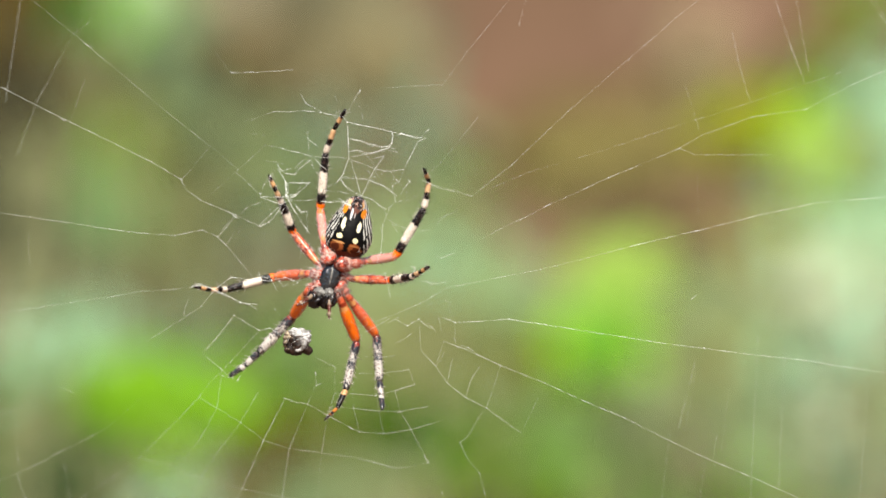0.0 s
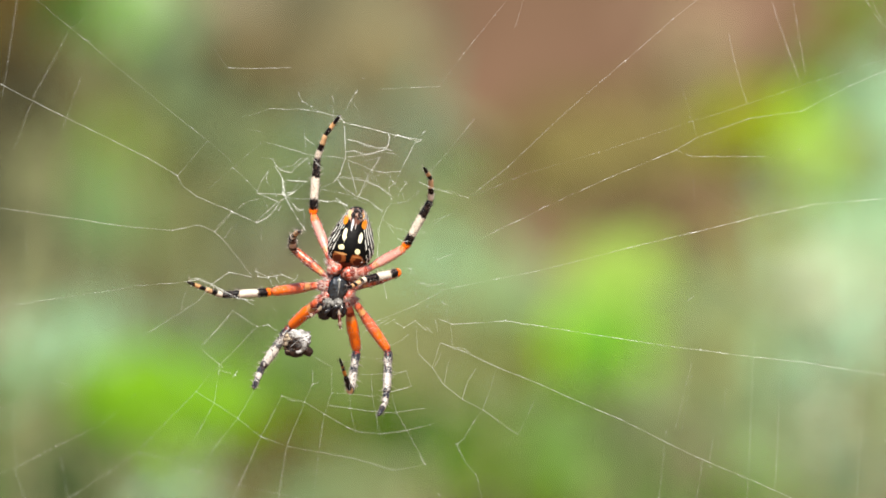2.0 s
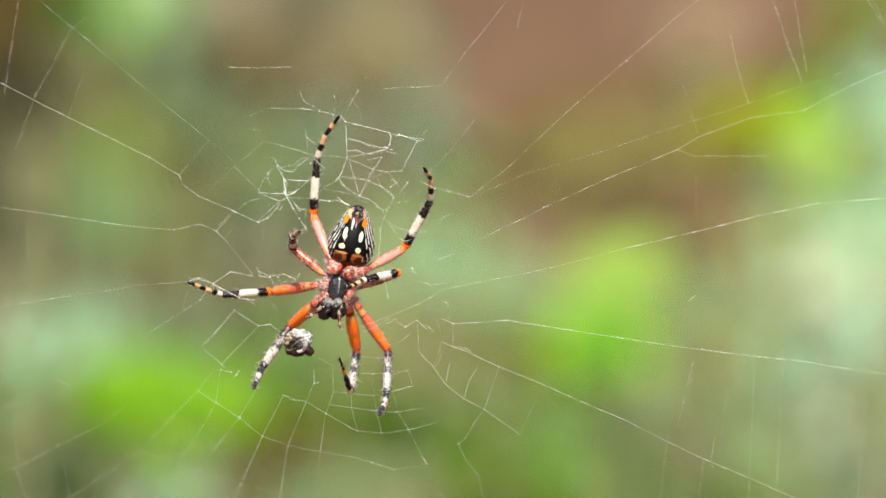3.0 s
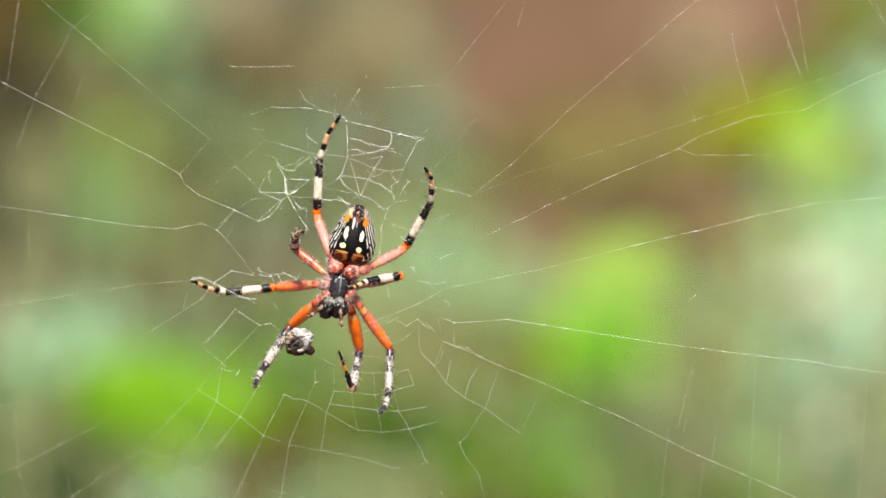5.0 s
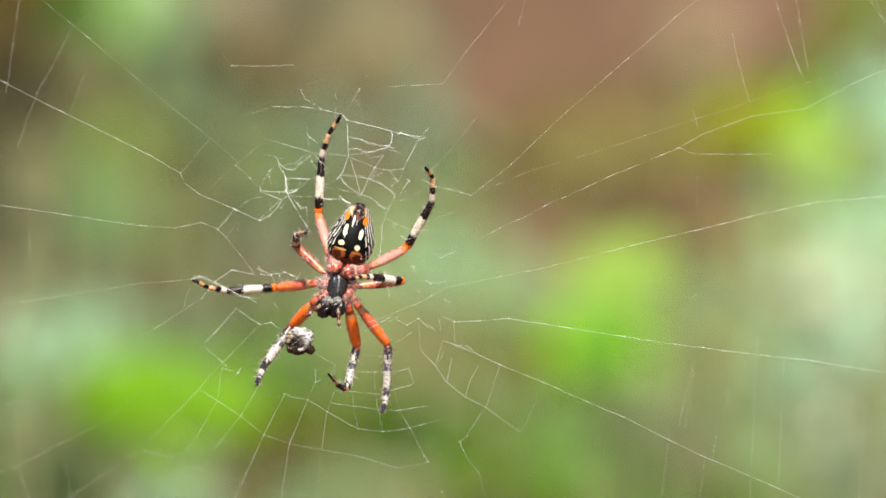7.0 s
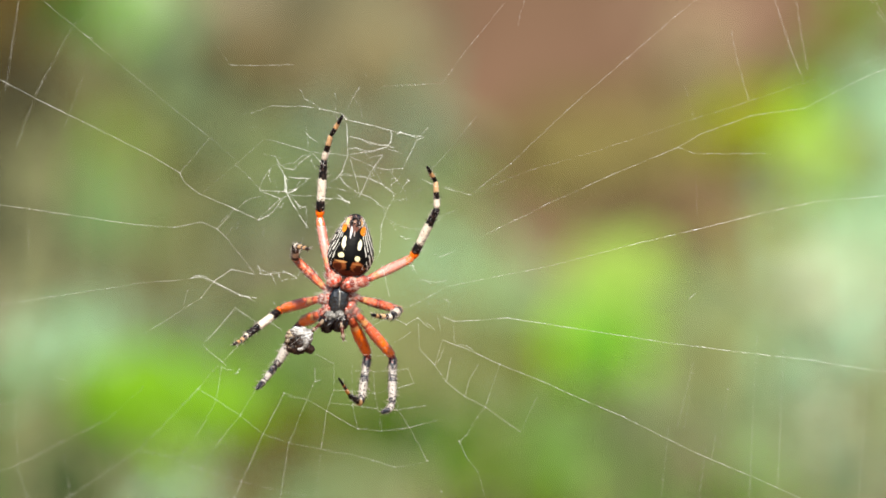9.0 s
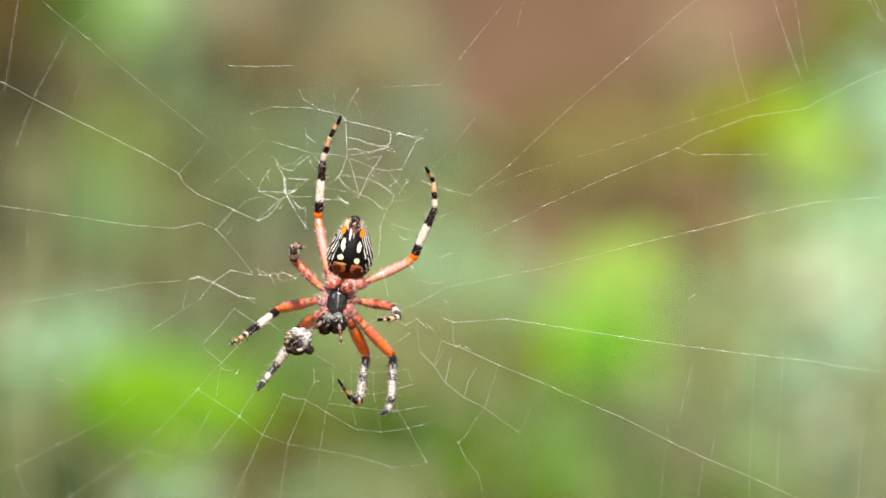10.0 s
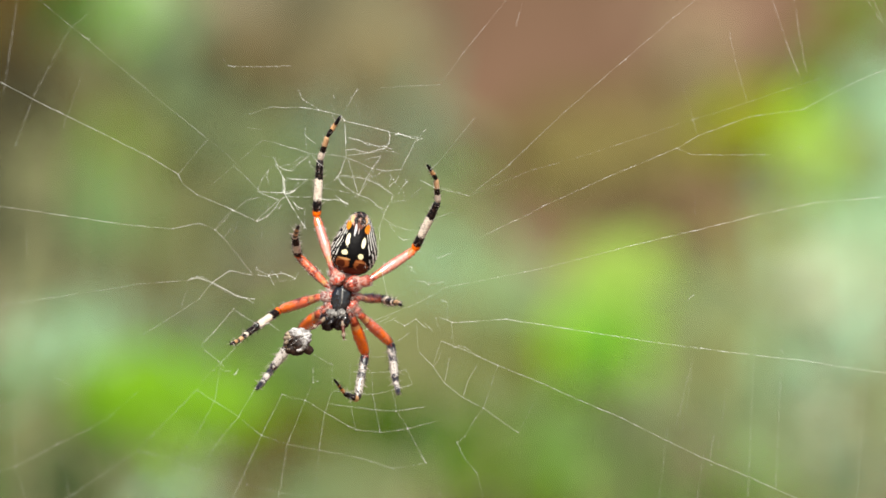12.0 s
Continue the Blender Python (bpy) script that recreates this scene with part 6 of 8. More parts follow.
    walk(limbs["hind_right"]["metatarsus"], [
        (0.00, mm_pose(11.15, 5.32, 9.74, 5.8, 6.0, 0.3)),
        (0.20, mm_pose(11.75, 4.86, 10.36, 5.7, 1.8, -0.1)),
        (0.40, mm_pose(12.01, 4.48, 10.70, 15.8, 0.4, -0.4)),
        (0.70, mm_pose(11.95, 3.24, 10.95, 37.1, -0.4, -0.8)),
        (1.00, mm_pose(11.65, 2.78, 11.34, 41.1, 0.4, -0.1)),
        (1.50, mm_pose(11.80, 3.49, 11.10, 39.0, 0.3, -0.2)),
        (2.60, mm_pose(11.80, 3.49, 11.10, 39.0, 0.3, -0.2)),
        (4.90, mm_pose(11.70, 2.86, 10.70, 33.2, 1.4, 0.6)),
        (6.00, mm_pose(11.70, 2.86, 10.70, 33.2, 1.4, 0.6)),
        (6.60, mm_pose(11.82, 2.93, 10.65, 33.1, 0.3, -0.1)),
        (7.00, mm_pose(11.81, 2.55, 10.90, 25.8, 0.4, -0.1)),
        (7.20, mm_pose(12.44, 3.54, 11.32, 32.4, -2.0, -1.4)),
        (8.80, mm_pose(13.27, 2.12, 10.73, 5.7, 0.3, -0.6)),
        (9.50, mm_pose(13.17, 2.06, 10.98, 5.7, 1.3, -0.5)),
        (10.00, mm_pose(13.02, 2.54, 11.29, 12.3, -0.6, -0.8)),
        (10.50, mm_pose(12.40, 0.37, 12.15, 5.8, -4.2, -1.4)),
        (11.00, mm_pose(12.43, 0.89, 12.18, 33.4, -2.4, -0.8)),
        (11.50, mm_pose(12.39, 1.28, 12.15, 46.5, -0.9, 0.5)),
        (12.00, mm_pose(12.51, 0.57, 12.03, 33.5, -2.7, -1.0)),
    ])
    walk(limbs["hind_right"]["tarsus"], [
        (0.00, mm_pose(11.50, 4.97, 13.14, 50.0, -17.0, -8.0)),
        (0.20, mm_pose(11.86, 4.52, 13.77, 52.7, -18.2, -9.5)),
        (0.40, mm_pose(12.03, 3.55, 14.00, 52.4, -18.6, -10.1)),
        (0.70, mm_pose(11.90, 1.17, 13.68, 55.0, -18.6, -10.1)),
        (1.00, mm_pose(11.66, 0.52, 13.92, 53.9, -19.1, -10.8)),
        (1.50, mm_pose(11.81, 1.33, 13.77, 57.0, -18.9, -10.5)),
        (2.60, mm_pose(11.81, 1.33, 13.77, 57.0, -18.9, -10.5)),
        (4.90, mm_pose(11.79, 0.98, 13.57, 56.8, -18.8, -10.4)),
        (6.00, mm_pose(11.79, 0.98, 13.57, 56.8, -18.8, -10.4)),
        (6.60, mm_pose(11.83, 1.06, 13.52, 54.8, -19.5, -11.5)),
        (7.00, mm_pose(11.83, 1.05, 13.98, 60.4, -20.4, -12.9)),
        (7.20, mm_pose(12.30, 1.70, 14.21, 49.2, -18.2, -9.6)),
        (8.80, mm_pose(13.28, 1.77, 14.14, 42.7, -18.0, -9.5)),
        (9.50, mm_pose(13.25, 1.72, 14.39, 42.8, -18.1, -9.5)),
        (10.00, mm_pose(12.98, 1.82, 14.64, 45.3, -17.6, -9.0)),
        (10.50, mm_pose(12.14, 0.03, 15.55, 46.2, -20.0, -11.6)),
        (11.00, mm_pose(12.28, -0.99, 15.04, 44.5, -21.0, -12.7)),
        (11.50, mm_pose(12.38, -1.20, 14.51, 39.3, -20.9, -12.7)),
        (12.00, mm_pose(12.34, -1.32, 14.89, 46.3, -20.6, -12.3)),
    ])
    walk(limbs["third_left"]["femur"], [
        (0.00, mm_pose(-1.51, 0.00, 1.30, -24.6, -41.2, 9.4)),
        (0.20, mm_pose(-1.51, 0.00, 1.30, -41.8, -42.0, 10.0)),
        (0.40, mm_pose(-1.51, 0.00, 1.30, -46.7, -42.6, 10.8)),
        (0.70, mm_pose(-1.51, 0.00, 1.30, -17.6, -48.0, 15.7)),
        (1.00, mm_pose(-1.51, 0.00, 1.30, -19.3, -50.8, 17.1)),
        (1.50, mm_pose(-1.51, 0.00, 1.30, -21.2, -47.4, 15.2)),
        (2.60, mm_pose(-1.51, 0.00, 1.30, -21.2, -47.4, 15.2)),
        (4.90, mm_pose(-1.51, 0.00, 1.30, -25.8, -47.4, 15.2)),
        (6.00, mm_pose(-1.51, 0.00, 1.30, -25.8, -47.4, 15.2)),
        (6.60, mm_pose(-1.51, 0.00, 1.30, -29.2, -47.0, 14.9)),
        (7.00, mm_pose(-1.51, 0.00, 1.30, -26.7, -44.5, 13.0)),
        (7.20, mm_pose(-1.51, 0.00, 1.30, -13.7, -41.9, 11.7)),
        (8.80, mm_pose(-1.51, 0.00, 1.30, -13.3, -41.0, 11.4)),
        (9.50, mm_pose(-1.51, 0.00, 1.30, -12.0, -37.1, 10.3)),
        (10.00, mm_pose(-1.51, 0.00, 1.30, -13.3, -40.8, 11.3)),
        (10.50, mm_pose(-1.51, 0.00, 1.30, -12.6, -38.9, 10.8)),
        (11.00, mm_pose(-1.51, 0.00, 1.30, -12.6, -38.8, 10.7)),
        (11.50, mm_pose(-1.51, 0.00, 1.30, -12.2, -37.7, 10.4)),
        (12.00, mm_pose(-1.51, 0.00, 1.30, -13.8, -42.3, 11.8)),
    ])
    walk(limbs["third_left"]["tibia"], [
        (0.00, mm_pose(-5.28, 1.79, 5.20, 22.2, -23.2, -4.6)),
        (0.20, mm_pose(-4.98, 3.25, 4.46, 51.2, -14.0, 2.7)),
        (0.40, mm_pose(-4.90, 3.58, 4.18, 61.1, -11.6, 6.3)),
        (0.70, mm_pose(-5.88, 0.57, 4.94, 70.1, -9.7, 10.5)),
        (1.00, mm_pose(-6.06, 0.57, 4.71, 69.3, -11.1, 6.7)),
        (1.50, mm_pose(-5.84, 0.97, 4.90, 69.9, -11.5, 5.6)),
        (2.60, mm_pose(-5.84, 0.97, 4.90, 69.9, -11.5, 5.6)),
        (4.90, mm_pose(-5.82, 1.40, 4.78, 69.9, -10.6, 8.2)),
        (6.00, mm_pose(-5.82, 1.40, 4.78, 69.9, -10.6, 8.2)),
        (6.60, mm_pose(-5.76, 1.75, 4.70, 69.9, -11.0, 7.0)),
        (7.00, mm_pose(-5.57, 1.70, 4.94, 72.9, -11.0, 7.0)),
        (7.20, mm_pose(-5.42, 0.57, 5.43, 81.5, -12.0, 2.5)),
        (8.80, mm_pose(-5.35, 0.57, 5.49, 68.3, -10.4, 8.4)),
        (9.50, mm_pose(-5.04, 0.57, 5.75, 70.6, -10.1, 9.4)),
        (10.00, mm_pose(-5.33, 0.57, 5.51, 67.7, -10.6, 7.9)),
        (10.50, mm_pose(-5.18, 0.57, 5.64, 65.3, -13.3, 1.7)),
        (11.00, mm_pose(-5.17, 0.57, 5.65, 57.3, -11.0, 6.0)),
        (11.50, mm_pose(-5.09, 0.57, 5.72, 55.4, -14.6, 0.4)),
        (12.00, mm_pose(-5.45, 0.57, 5.40, 55.0, -11.8, 4.6)),
    ])
    walk(limbs["third_left"]["metatarsus"], [
        (0.00, mm_pose(-6.97, 0.30, 8.85, 36.3, -24.4, -8.1)),
        (0.20, mm_pose(-5.48, -0.11, 7.07, 64.7, -13.5, 5.7)),
        (0.40, mm_pose(-4.90, -0.19, 6.21, 74.3, -11.7, 10.6)),
        (0.70, mm_pose(-5.39, -3.43, 6.38, 72.4, -8.9, 20.3)),
        (1.00, mm_pose(-5.89, -3.44, 6.19, 71.8, -8.9, 20.1)),
        (1.50, mm_pose(-5.74, -3.06, 6.35, 72.3, -7.4, 24.9)),
        (2.60, mm_pose(-5.74, -3.06, 6.35, 72.3, -7.4, 24.9)),
        (4.90, mm_pose(-5.52, -2.62, 6.22, 72.3, -8.8, 20.4)),
        (6.00, mm_pose(-5.52, -2.62, 6.22, 72.3, -8.8, 20.4)),
        (6.60, mm_pose(-5.54, -2.27, 6.14, 72.4, -7.4, 24.9)),
        (7.00, mm_pose(-5.31, -2.39, 6.17, 76.5, -7.1, 25.9)),
        (7.20, mm_pose(-5.36, -3.67, 6.05, 81.1, -13.4, -5.4)),
        (8.80, mm_pose(-5.05, -3.41, 7.05, 98.8, -13.4, 26.3)),
        (9.50, mm_pose(-4.63, -3.46, 7.15, 89.1, -13.0, 21.6)),
        (10.00, mm_pose(-5.09, -3.40, 7.11, 84.2, -13.1, 20.7)),
        (10.50, mm_pose(-5.48, -3.33, 7.38, 61.5, -10.6, 28.8)),
        (11.00, mm_pose(-5.24, -3.06, 7.92, 72.0, -12.0, 25.7)),
        (11.50, mm_pose(-5.67, -2.96, 8.07, 67.6, -12.9, 23.2)),
        (12.00, mm_pose(-5.67, -2.97, 7.80, 71.8, -16.5, 13.0)),
    ])
    walk(limbs["third_left"]["tarsus"], [
        (0.00, mm_pose(-7.73, -0.70, 10.21, 6.5, -28.8, -1.7)),
        (0.10, mm_pose(-6.61, -1.25, 9.02, 35.9, -22.8, 0.9)),
        (0.20, mm_pose(-5.49, -1.80, 7.84, 64.5, -18.7, 6.2)),
        (0.40, mm_pose(-4.67, -1.96, 6.70, 77.7, -16.7, 12.3)),
        (0.70, mm_pose(-4.85, -5.12, 6.94, 83.3, -15.3, 20.8)),
        (1.00, mm_pose(-5.36, -5.13, 6.76, 82.8, -15.7, 17.3)),
        (1.50, mm_pose(-5.06, -4.70, 6.90, 86.7, -16.1, 12.8)),
        (2.60, mm_pose(-5.06, -4.70, 6.90, 86.7, -16.1, 12.8)),
        (4.90, mm_pose(-4.98, -4.31, 6.78, 86.8, -15.8, 19.8)),
        (6.00, mm_pose(-4.98, -4.31, 6.78, 86.8, -15.8, 19.8)),
        (6.60, mm_pose(-4.86, -3.91, 6.70, 88.5, -15.8, 19.2)),
        (7.00, mm_pose(-4.57, -4.04, 6.60, 89.8, -15.8, 18.9)),
        (7.20, mm_pose(-5.60, -5.49, 6.33, 81.3, -17.1, 1.2)),
        (8.80, mm_pose(-4.18, -5.03, 6.77, 98.7, -17.1, 21.3)),
        (9.50, mm_pose(-3.95, -5.19, 7.18, 96.6, -16.7, 18.5)),
        (10.00, mm_pose(-4.47, -5.14, 7.29, 99.5, -15.7, 10.8)),
        (10.50, mm_pose(-4.83, -4.84, 8.25, 75.6, -15.5, 15.5)),
        (11.00, mm_pose(-4.58, -4.70, 8.48, 72.5, -14.2, 20.3)),
        (11.50, mm_pose(-5.14, -4.60, 8.76, 76.6, -14.4, 19.5)),
        (12.00, mm_pose(-5.44, -4.72, 8.36, 69.0, -15.1, 17.0)),
    ])
    walk(limbs["second_left"]["femur"], [
        (0.00, mm_pose(-2.45, 0.00, 0.22, -97.5, -36.7, 41.5)),
        (0.20, mm_pose(-2.45, 0.00, 0.22, -94.6, -36.6, 42.6)),
        (0.40, mm_pose(-2.45, 0.00, 0.22, -93.2, -36.6, 42.8)),
        (0.70, mm_pose(-2.45, 0.00, 0.22, -93.9, -36.0, 54.9)),
        (1.00, mm_pose(-2.45, 0.00, 0.22, -98.4, -35.8, 57.8)),
        (1.50, mm_pose(-2.45, 0.00, 0.22, -98.3, -35.9, 57.0)),
        (2.60, mm_pose(-2.45, 0.00, 0.22, -98.3, -35.9, 57.0)),
        (4.90, mm_pose(-2.45, 0.00, 0.22, -94.2, -36.5, 50.3)),
        (6.00, mm_pose(-2.45, 0.00, 0.22, -94.2, -36.5, 50.3)),
        (6.60, mm_pose(-2.45, 0.00, 0.22, -96.3, -36.4, 51.6)),
        (7.00, mm_pose(-2.45, 0.00, 0.22, -96.6, -36.7, 48.0)),
        (7.20, mm_pose(-2.45, 0.00, 0.22, -93.3, -36.5, 50.4)),
        (8.80, mm_pose(-2.45, 0.00, 0.22, -100.4, -36.8, 48.0)),
        (9.50, mm_pose(-2.45, 0.00, 0.22, -97.6, -37.2, 44.6)),
        (10.00, mm_pose(-2.45, 0.00, 0.22, -98.4, -37.1, 45.8)),
        (10.50, mm_pose(-2.45, 0.00, 0.22, -100.9, -36.3, 51.5)),
        (11.00, mm_pose(-2.45, 0.00, 0.22, -99.8, -35.8, 54.8)),
        (11.50, mm_pose(-2.45, 0.00, 0.22, -99.6, -35.3, 58.2)),
        (12.00, mm_pose(-2.45, 0.00, 0.22, -105.6, -35.8, 55.6)),
    ])
    walk(limbs["second_left"]["tibia"], [
        (0.00, mm_pose(-7.23, 6.35, -0.63, 163.3, -69.7, -156.2)),
        (0.20, mm_pose(-7.57, 6.12, -0.29, 145.8, -79.1, -139.5)),
        (0.40, mm_pose(-7.68, 6.04, -0.14, 129.9, -82.0, -123.9)),
        (0.70, mm_pose(-8.79, 4.85, -0.23, 124.3, -83.0, -113.7)),
        (1.00, mm_pose(-8.78, 4.80, -0.74, 135.0, -82.7, -116.5)),
        (1.50, mm_pose(-8.72, 4.87, -0.72, 120.3, -83.9, -104.0)),
        (2.60, mm_pose(-8.72, 4.87, -0.72, 120.3, -83.9, -104.0)),
        (4.90, mm_pose(-8.36, 5.37, -0.26, 131.4, -81.9, -125.4)),
        (6.00, mm_pose(-8.36, 5.37, -0.26, 131.4, -81.9, -125.4)),
        (6.60, mm_pose(-8.36, 5.34, -0.49, 124.8, -82.6, -118.8)),
        (7.00, mm_pose(-7.99, 5.72, -0.52, 128.5, -82.3, -122.5)),
        (7.20, mm_pose(-8.43, 5.29, -0.15, 137.2, -83.0, -116.1)),
        (8.80, mm_pose(-7.72, 5.91, -0.94, 179.0, -62.7, -143.1)),
        (9.50, mm_pose(-7.56, 6.09, -0.63, -173.2, -63.6, -143.2)),
        (10.00, mm_pose(-7.63, 6.02, -0.71, -173.9, -63.0, -143.1)),
        (10.50, mm_pose(-8.04, 5.59, -1.00, -168.9, -60.8, -142.4)),
        (11.00, mm_pose(-8.43, 5.19, -0.89, -172.1, -60.2, -142.2)),
        (11.50, mm_pose(-8.74, 4.81, -0.87, -168.5, -63.1, -143.2)),
        (12.00, mm_pose(-8.10, 5.39, -1.53, -172.2, -63.0, -143.2)),
    ])
    walk(limbs["second_left"]["metatarsus"], [
        (0.00, mm_pose(-13.39, 5.70, -2.81, 96.6, -48.9, -54.1)),
        (0.20, mm_pose(-14.02, 5.47, -1.32, 79.4, -49.4, -76.1)),
        (0.40, mm_pose(-14.19, 5.39, -0.73, 70.7, -48.2, -69.5)),
        (0.70, mm_pose(-15.24, 3.67, -0.68, 73.5, -42.6, -45.3)),
        (1.00, mm_pose(-14.99, 2.75, -1.33, 70.9, -42.0, -42.6)),
        (1.50, mm_pose(-15.02, 3.05, -1.08, 67.0, -41.6, -41.2)),
        (2.60, mm_pose(-15.02, 3.05, -1.08, 67.0, -41.6, -41.2)),
        (4.90, mm_pose(-14.87, 4.71, -0.87, 71.3, -44.3, -51.0)),
        (6.00, mm_pose(-14.87, 4.71, -0.87, 71.3, -44.3, -51.0)),
        (6.60, mm_pose(-14.88, 4.68, -0.97, 71.4, -44.2, -50.4)),
        (7.00, mm_pose(-14.50, 5.06, -1.07, 77.5, -45.0, -54.4)),
        (7.20, mm_pose(-14.54, 2.96, -0.74, 62.3, -46.0, -58.3)),
        (8.00, mm_pose(-13.50, 2.72, -2.35, 85.6, -43.1, -44.3)),
        (8.80, mm_pose(-12.45, 2.49, -3.96, 108.8, -44.4, -29.9)),
        (9.50, mm_pose(-11.77, 1.97, -3.53, 113.0, -43.7, -32.3)),
        (10.00, mm_pose(-11.86, 1.96, -3.68, 108.1, -43.5, -33.3)),
        (10.50, mm_pose(-11.72, 1.15, -4.15, 127.8, -39.1, -44.3)),
        (11.00, mm_pose(-12.33, 1.02, -4.12, 121.4, -42.6, -37.5)),
        (11.50, mm_pose(-12.56, 0.32, -3.78, 120.6, -42.8, -37.0)),
        (12.00, mm_pose(-12.20, 1.19, -4.49, 113.5, -42.9, -36.8)),
    ])
    walk(limbs["second_left"]["tarsus"], [
        (0.00, mm_pose(-15.33, 4.02, -3.01, 80.5, -50.6, -43.6)),
        (0.20, mm_pose(-16.56, 5.21, -1.01, 63.7, -51.0, -45.6)),
        (0.40, mm_pose(-16.68, 5.13, -0.16, 53.4, -53.8, -52.9)),
        (0.70, mm_pose(-17.34, 2.29, -0.14, 58.4, -46.8, -36.9)),
        (1.00, mm_pose(-17.05, 1.34, -0.70, 60.7, -47.4, -38.5)),
        (1.50, mm_pose(-17.08, 1.71, -0.32, 58.9, -46.9, -37.2)),
        (2.60, mm_pose(-17.08, 1.71, -0.32, 58.9, -46.9, -37.2)),
        (4.90, mm_pose(-17.12, 3.62, -0.28, 57.9, -44.0, -30.5)),
        (6.00, mm_pose(-17.12, 3.62, -0.28, 57.9, -44.0, -30.5)),
        (6.60, mm_pose(-17.12, 3.57, -0.38, 58.5, -43.1, -28.5)),
        (7.00, mm_pose(-16.77, 3.92, -0.67, 59.7, -43.6, -29.6)),
        (7.20, mm_pose(-16.93, 2.49, 0.09, 50.5, -47.6, -37.7)),
        (8.80, mm_pose(-13.16, 0.09, -4.55, 99.5, -45.1, -24.3)),
        (9.50, mm_pose(-12.45, -0.40, -4.25, 99.5, -45.1, -24.4)),
        (10.00, mm_pose(-12.74, -0.38, -4.26, 104.2, -44.5, -27.9)),
        (10.50, mm_pose(-12.43, -1.00, -5.37, 115.2, -44.6, -27.5)),
        (11.00, mm_pose(-12.95, -1.28, -5.11, 105.4, -44.5, -28.2)),
        (11.50, mm_pose(-13.18, -1.98, -4.74, 104.9, -44.8, -26.5)),
        (12.00, mm_pose(-13.06, -1.11, -5.24, 100.6, -44.5, -28.0)),
    ])
    walk(limbs["first_left"]["femur"], [
        (0.00, mm_pose(-2.45, 0.00, -1.73, -125.8, -17.7, 33.7)),
        (0.20, mm_pose(-2.45, 0.00, -1.73, -123.9, -18.1, 33.1)),
        (0.40, mm_pose(-2.45, 0.00, -1.73, -123.0, -18.5, 32.4)),
        (0.70, mm_pose(-2.45, 0.00, -1.73, -120.4, -10.1, 46.3)),
        (1.00, mm_pose(-2.45, 0.00, -1.73, -122.5, -9.6, 47.2)),
        (1.50, mm_pose(-2.45, 0.00, -1.73, -120.8, -10.2, 46.2)),
        (2.60, mm_pose(-2.45, 0.00, -1.73, -120.8, -10.2, 46.2)),
        (4.90, mm_pose(-2.45, 0.00, -1.73, -120.6, -9.8, 47.0)),
        (6.00, mm_pose(-2.45, 0.00, -1.73, -120.6, -9.8, 47.0)),
        (6.60, mm_pose(-2.45, 0.00, -1.73, -119.4, -10.6, 45.5)),
        (7.00, mm_pose(-2.45, 0.00, -1.73, -122.9, -11.7, 43.7)),
        (7.20, mm_pose(-2.45, 0.00, -1.73, -114.6, -15.4, 36.8)),
        (8.80, mm_pose(-2.45, 0.00, -1.73, -100.2, -17.7, 29.0)),
        (9.50, mm_pose(-2.45, 0.00, -1.73, -97.6, -19.0, 20.5)),
        (10.00, mm_pose(-2.45, 0.00, -1.73, -101.8, -18.3, 24.5)),
        (10.50, mm_pose(-2.45, 0.00, -1.73, -108.6, -15.5, 35.2)),
        (11.00, mm_pose(-2.45, 0.00, -1.73, -106.3, -14.7, 38.1)),
        (11.50, mm_pose(-2.45, 0.00, -1.73, -103.7, -13.5, 42.4)),
        (12.00, mm_pose(-2.45, 0.00, -1.73, -110.1, -16.4, 32.6)),
    ])
    walk(limbs["first_left"]["tibia"], [
        (0.00, mm_pose(-4.53, 5.30, -5.55, 172.7, -38.6, -159.2)),
        (0.20, mm_pose(-4.56, 5.41, -5.37, 173.4, -36.6, -159.5)),
        (0.40, mm_pose(-4.53, 5.49, -5.27, -178.4, -38.3, -159.4)),
        (0.70, mm_pose(-6.31, 4.52, -5.15, -174.6, -37.6, -159.4)),
        (1.00, mm_pose(-6.27, 4.38, -5.36, 176.2, -30.4, -159.3)),
        (1.50, mm_pose(-6.27, 4.52, -5.19, -177.4, -37.5, -159.2)),
        (2.60, mm_pose(-6.27, 4.52, -5.19, -177.4, -37.5, -159.2)),
        (4.90, mm_pose(-6.36, 4.46, -5.17, -178.1, -35.7, -159.1)),
        (6.00, mm_pose(-6.36, 4.46, -5.17, -178.1, -35.7, -159.1)),
        (6.60, mm_pose(-6.28, 4.63, -5.03, -173.4, -37.2, -159.2)),
        (7.00, mm_pose(-5.88, 4.68, -5.38, -170.2, -38.6, -159.5)),
        (7.20, mm_pose(-5.58, 5.44, -4.48, -173.0, -36.7, -159.1)),
        (8.80, mm_pose(-5.40, 6.08, -2.89, 173.9, -34.2, -159.1)),
        (9.50, mm_pose(-4.55, 6.47, -2.59, 173.3, -35.6, -158.9)),
        (10.00, mm_pose(-4.83, 6.29, -3.06, 172.9, -36.6, -158.8)),
        (10.50, mm_pose(-5.72, 5.64, -3.84, -172.8, -35.2, -158.8)),
        (11.00, mm_pose(-6.13, 5.48, -3.59, 173.8, -33.9, -158.7)),
        (11.50, mm_pose(-6.66, 5.17, -3.31, 174.2, -32.8, -158.9)),
        (12.00, mm_pose(-5.35, 5.78, -3.99, 172.5, -37.0, -158.3)),
    ])
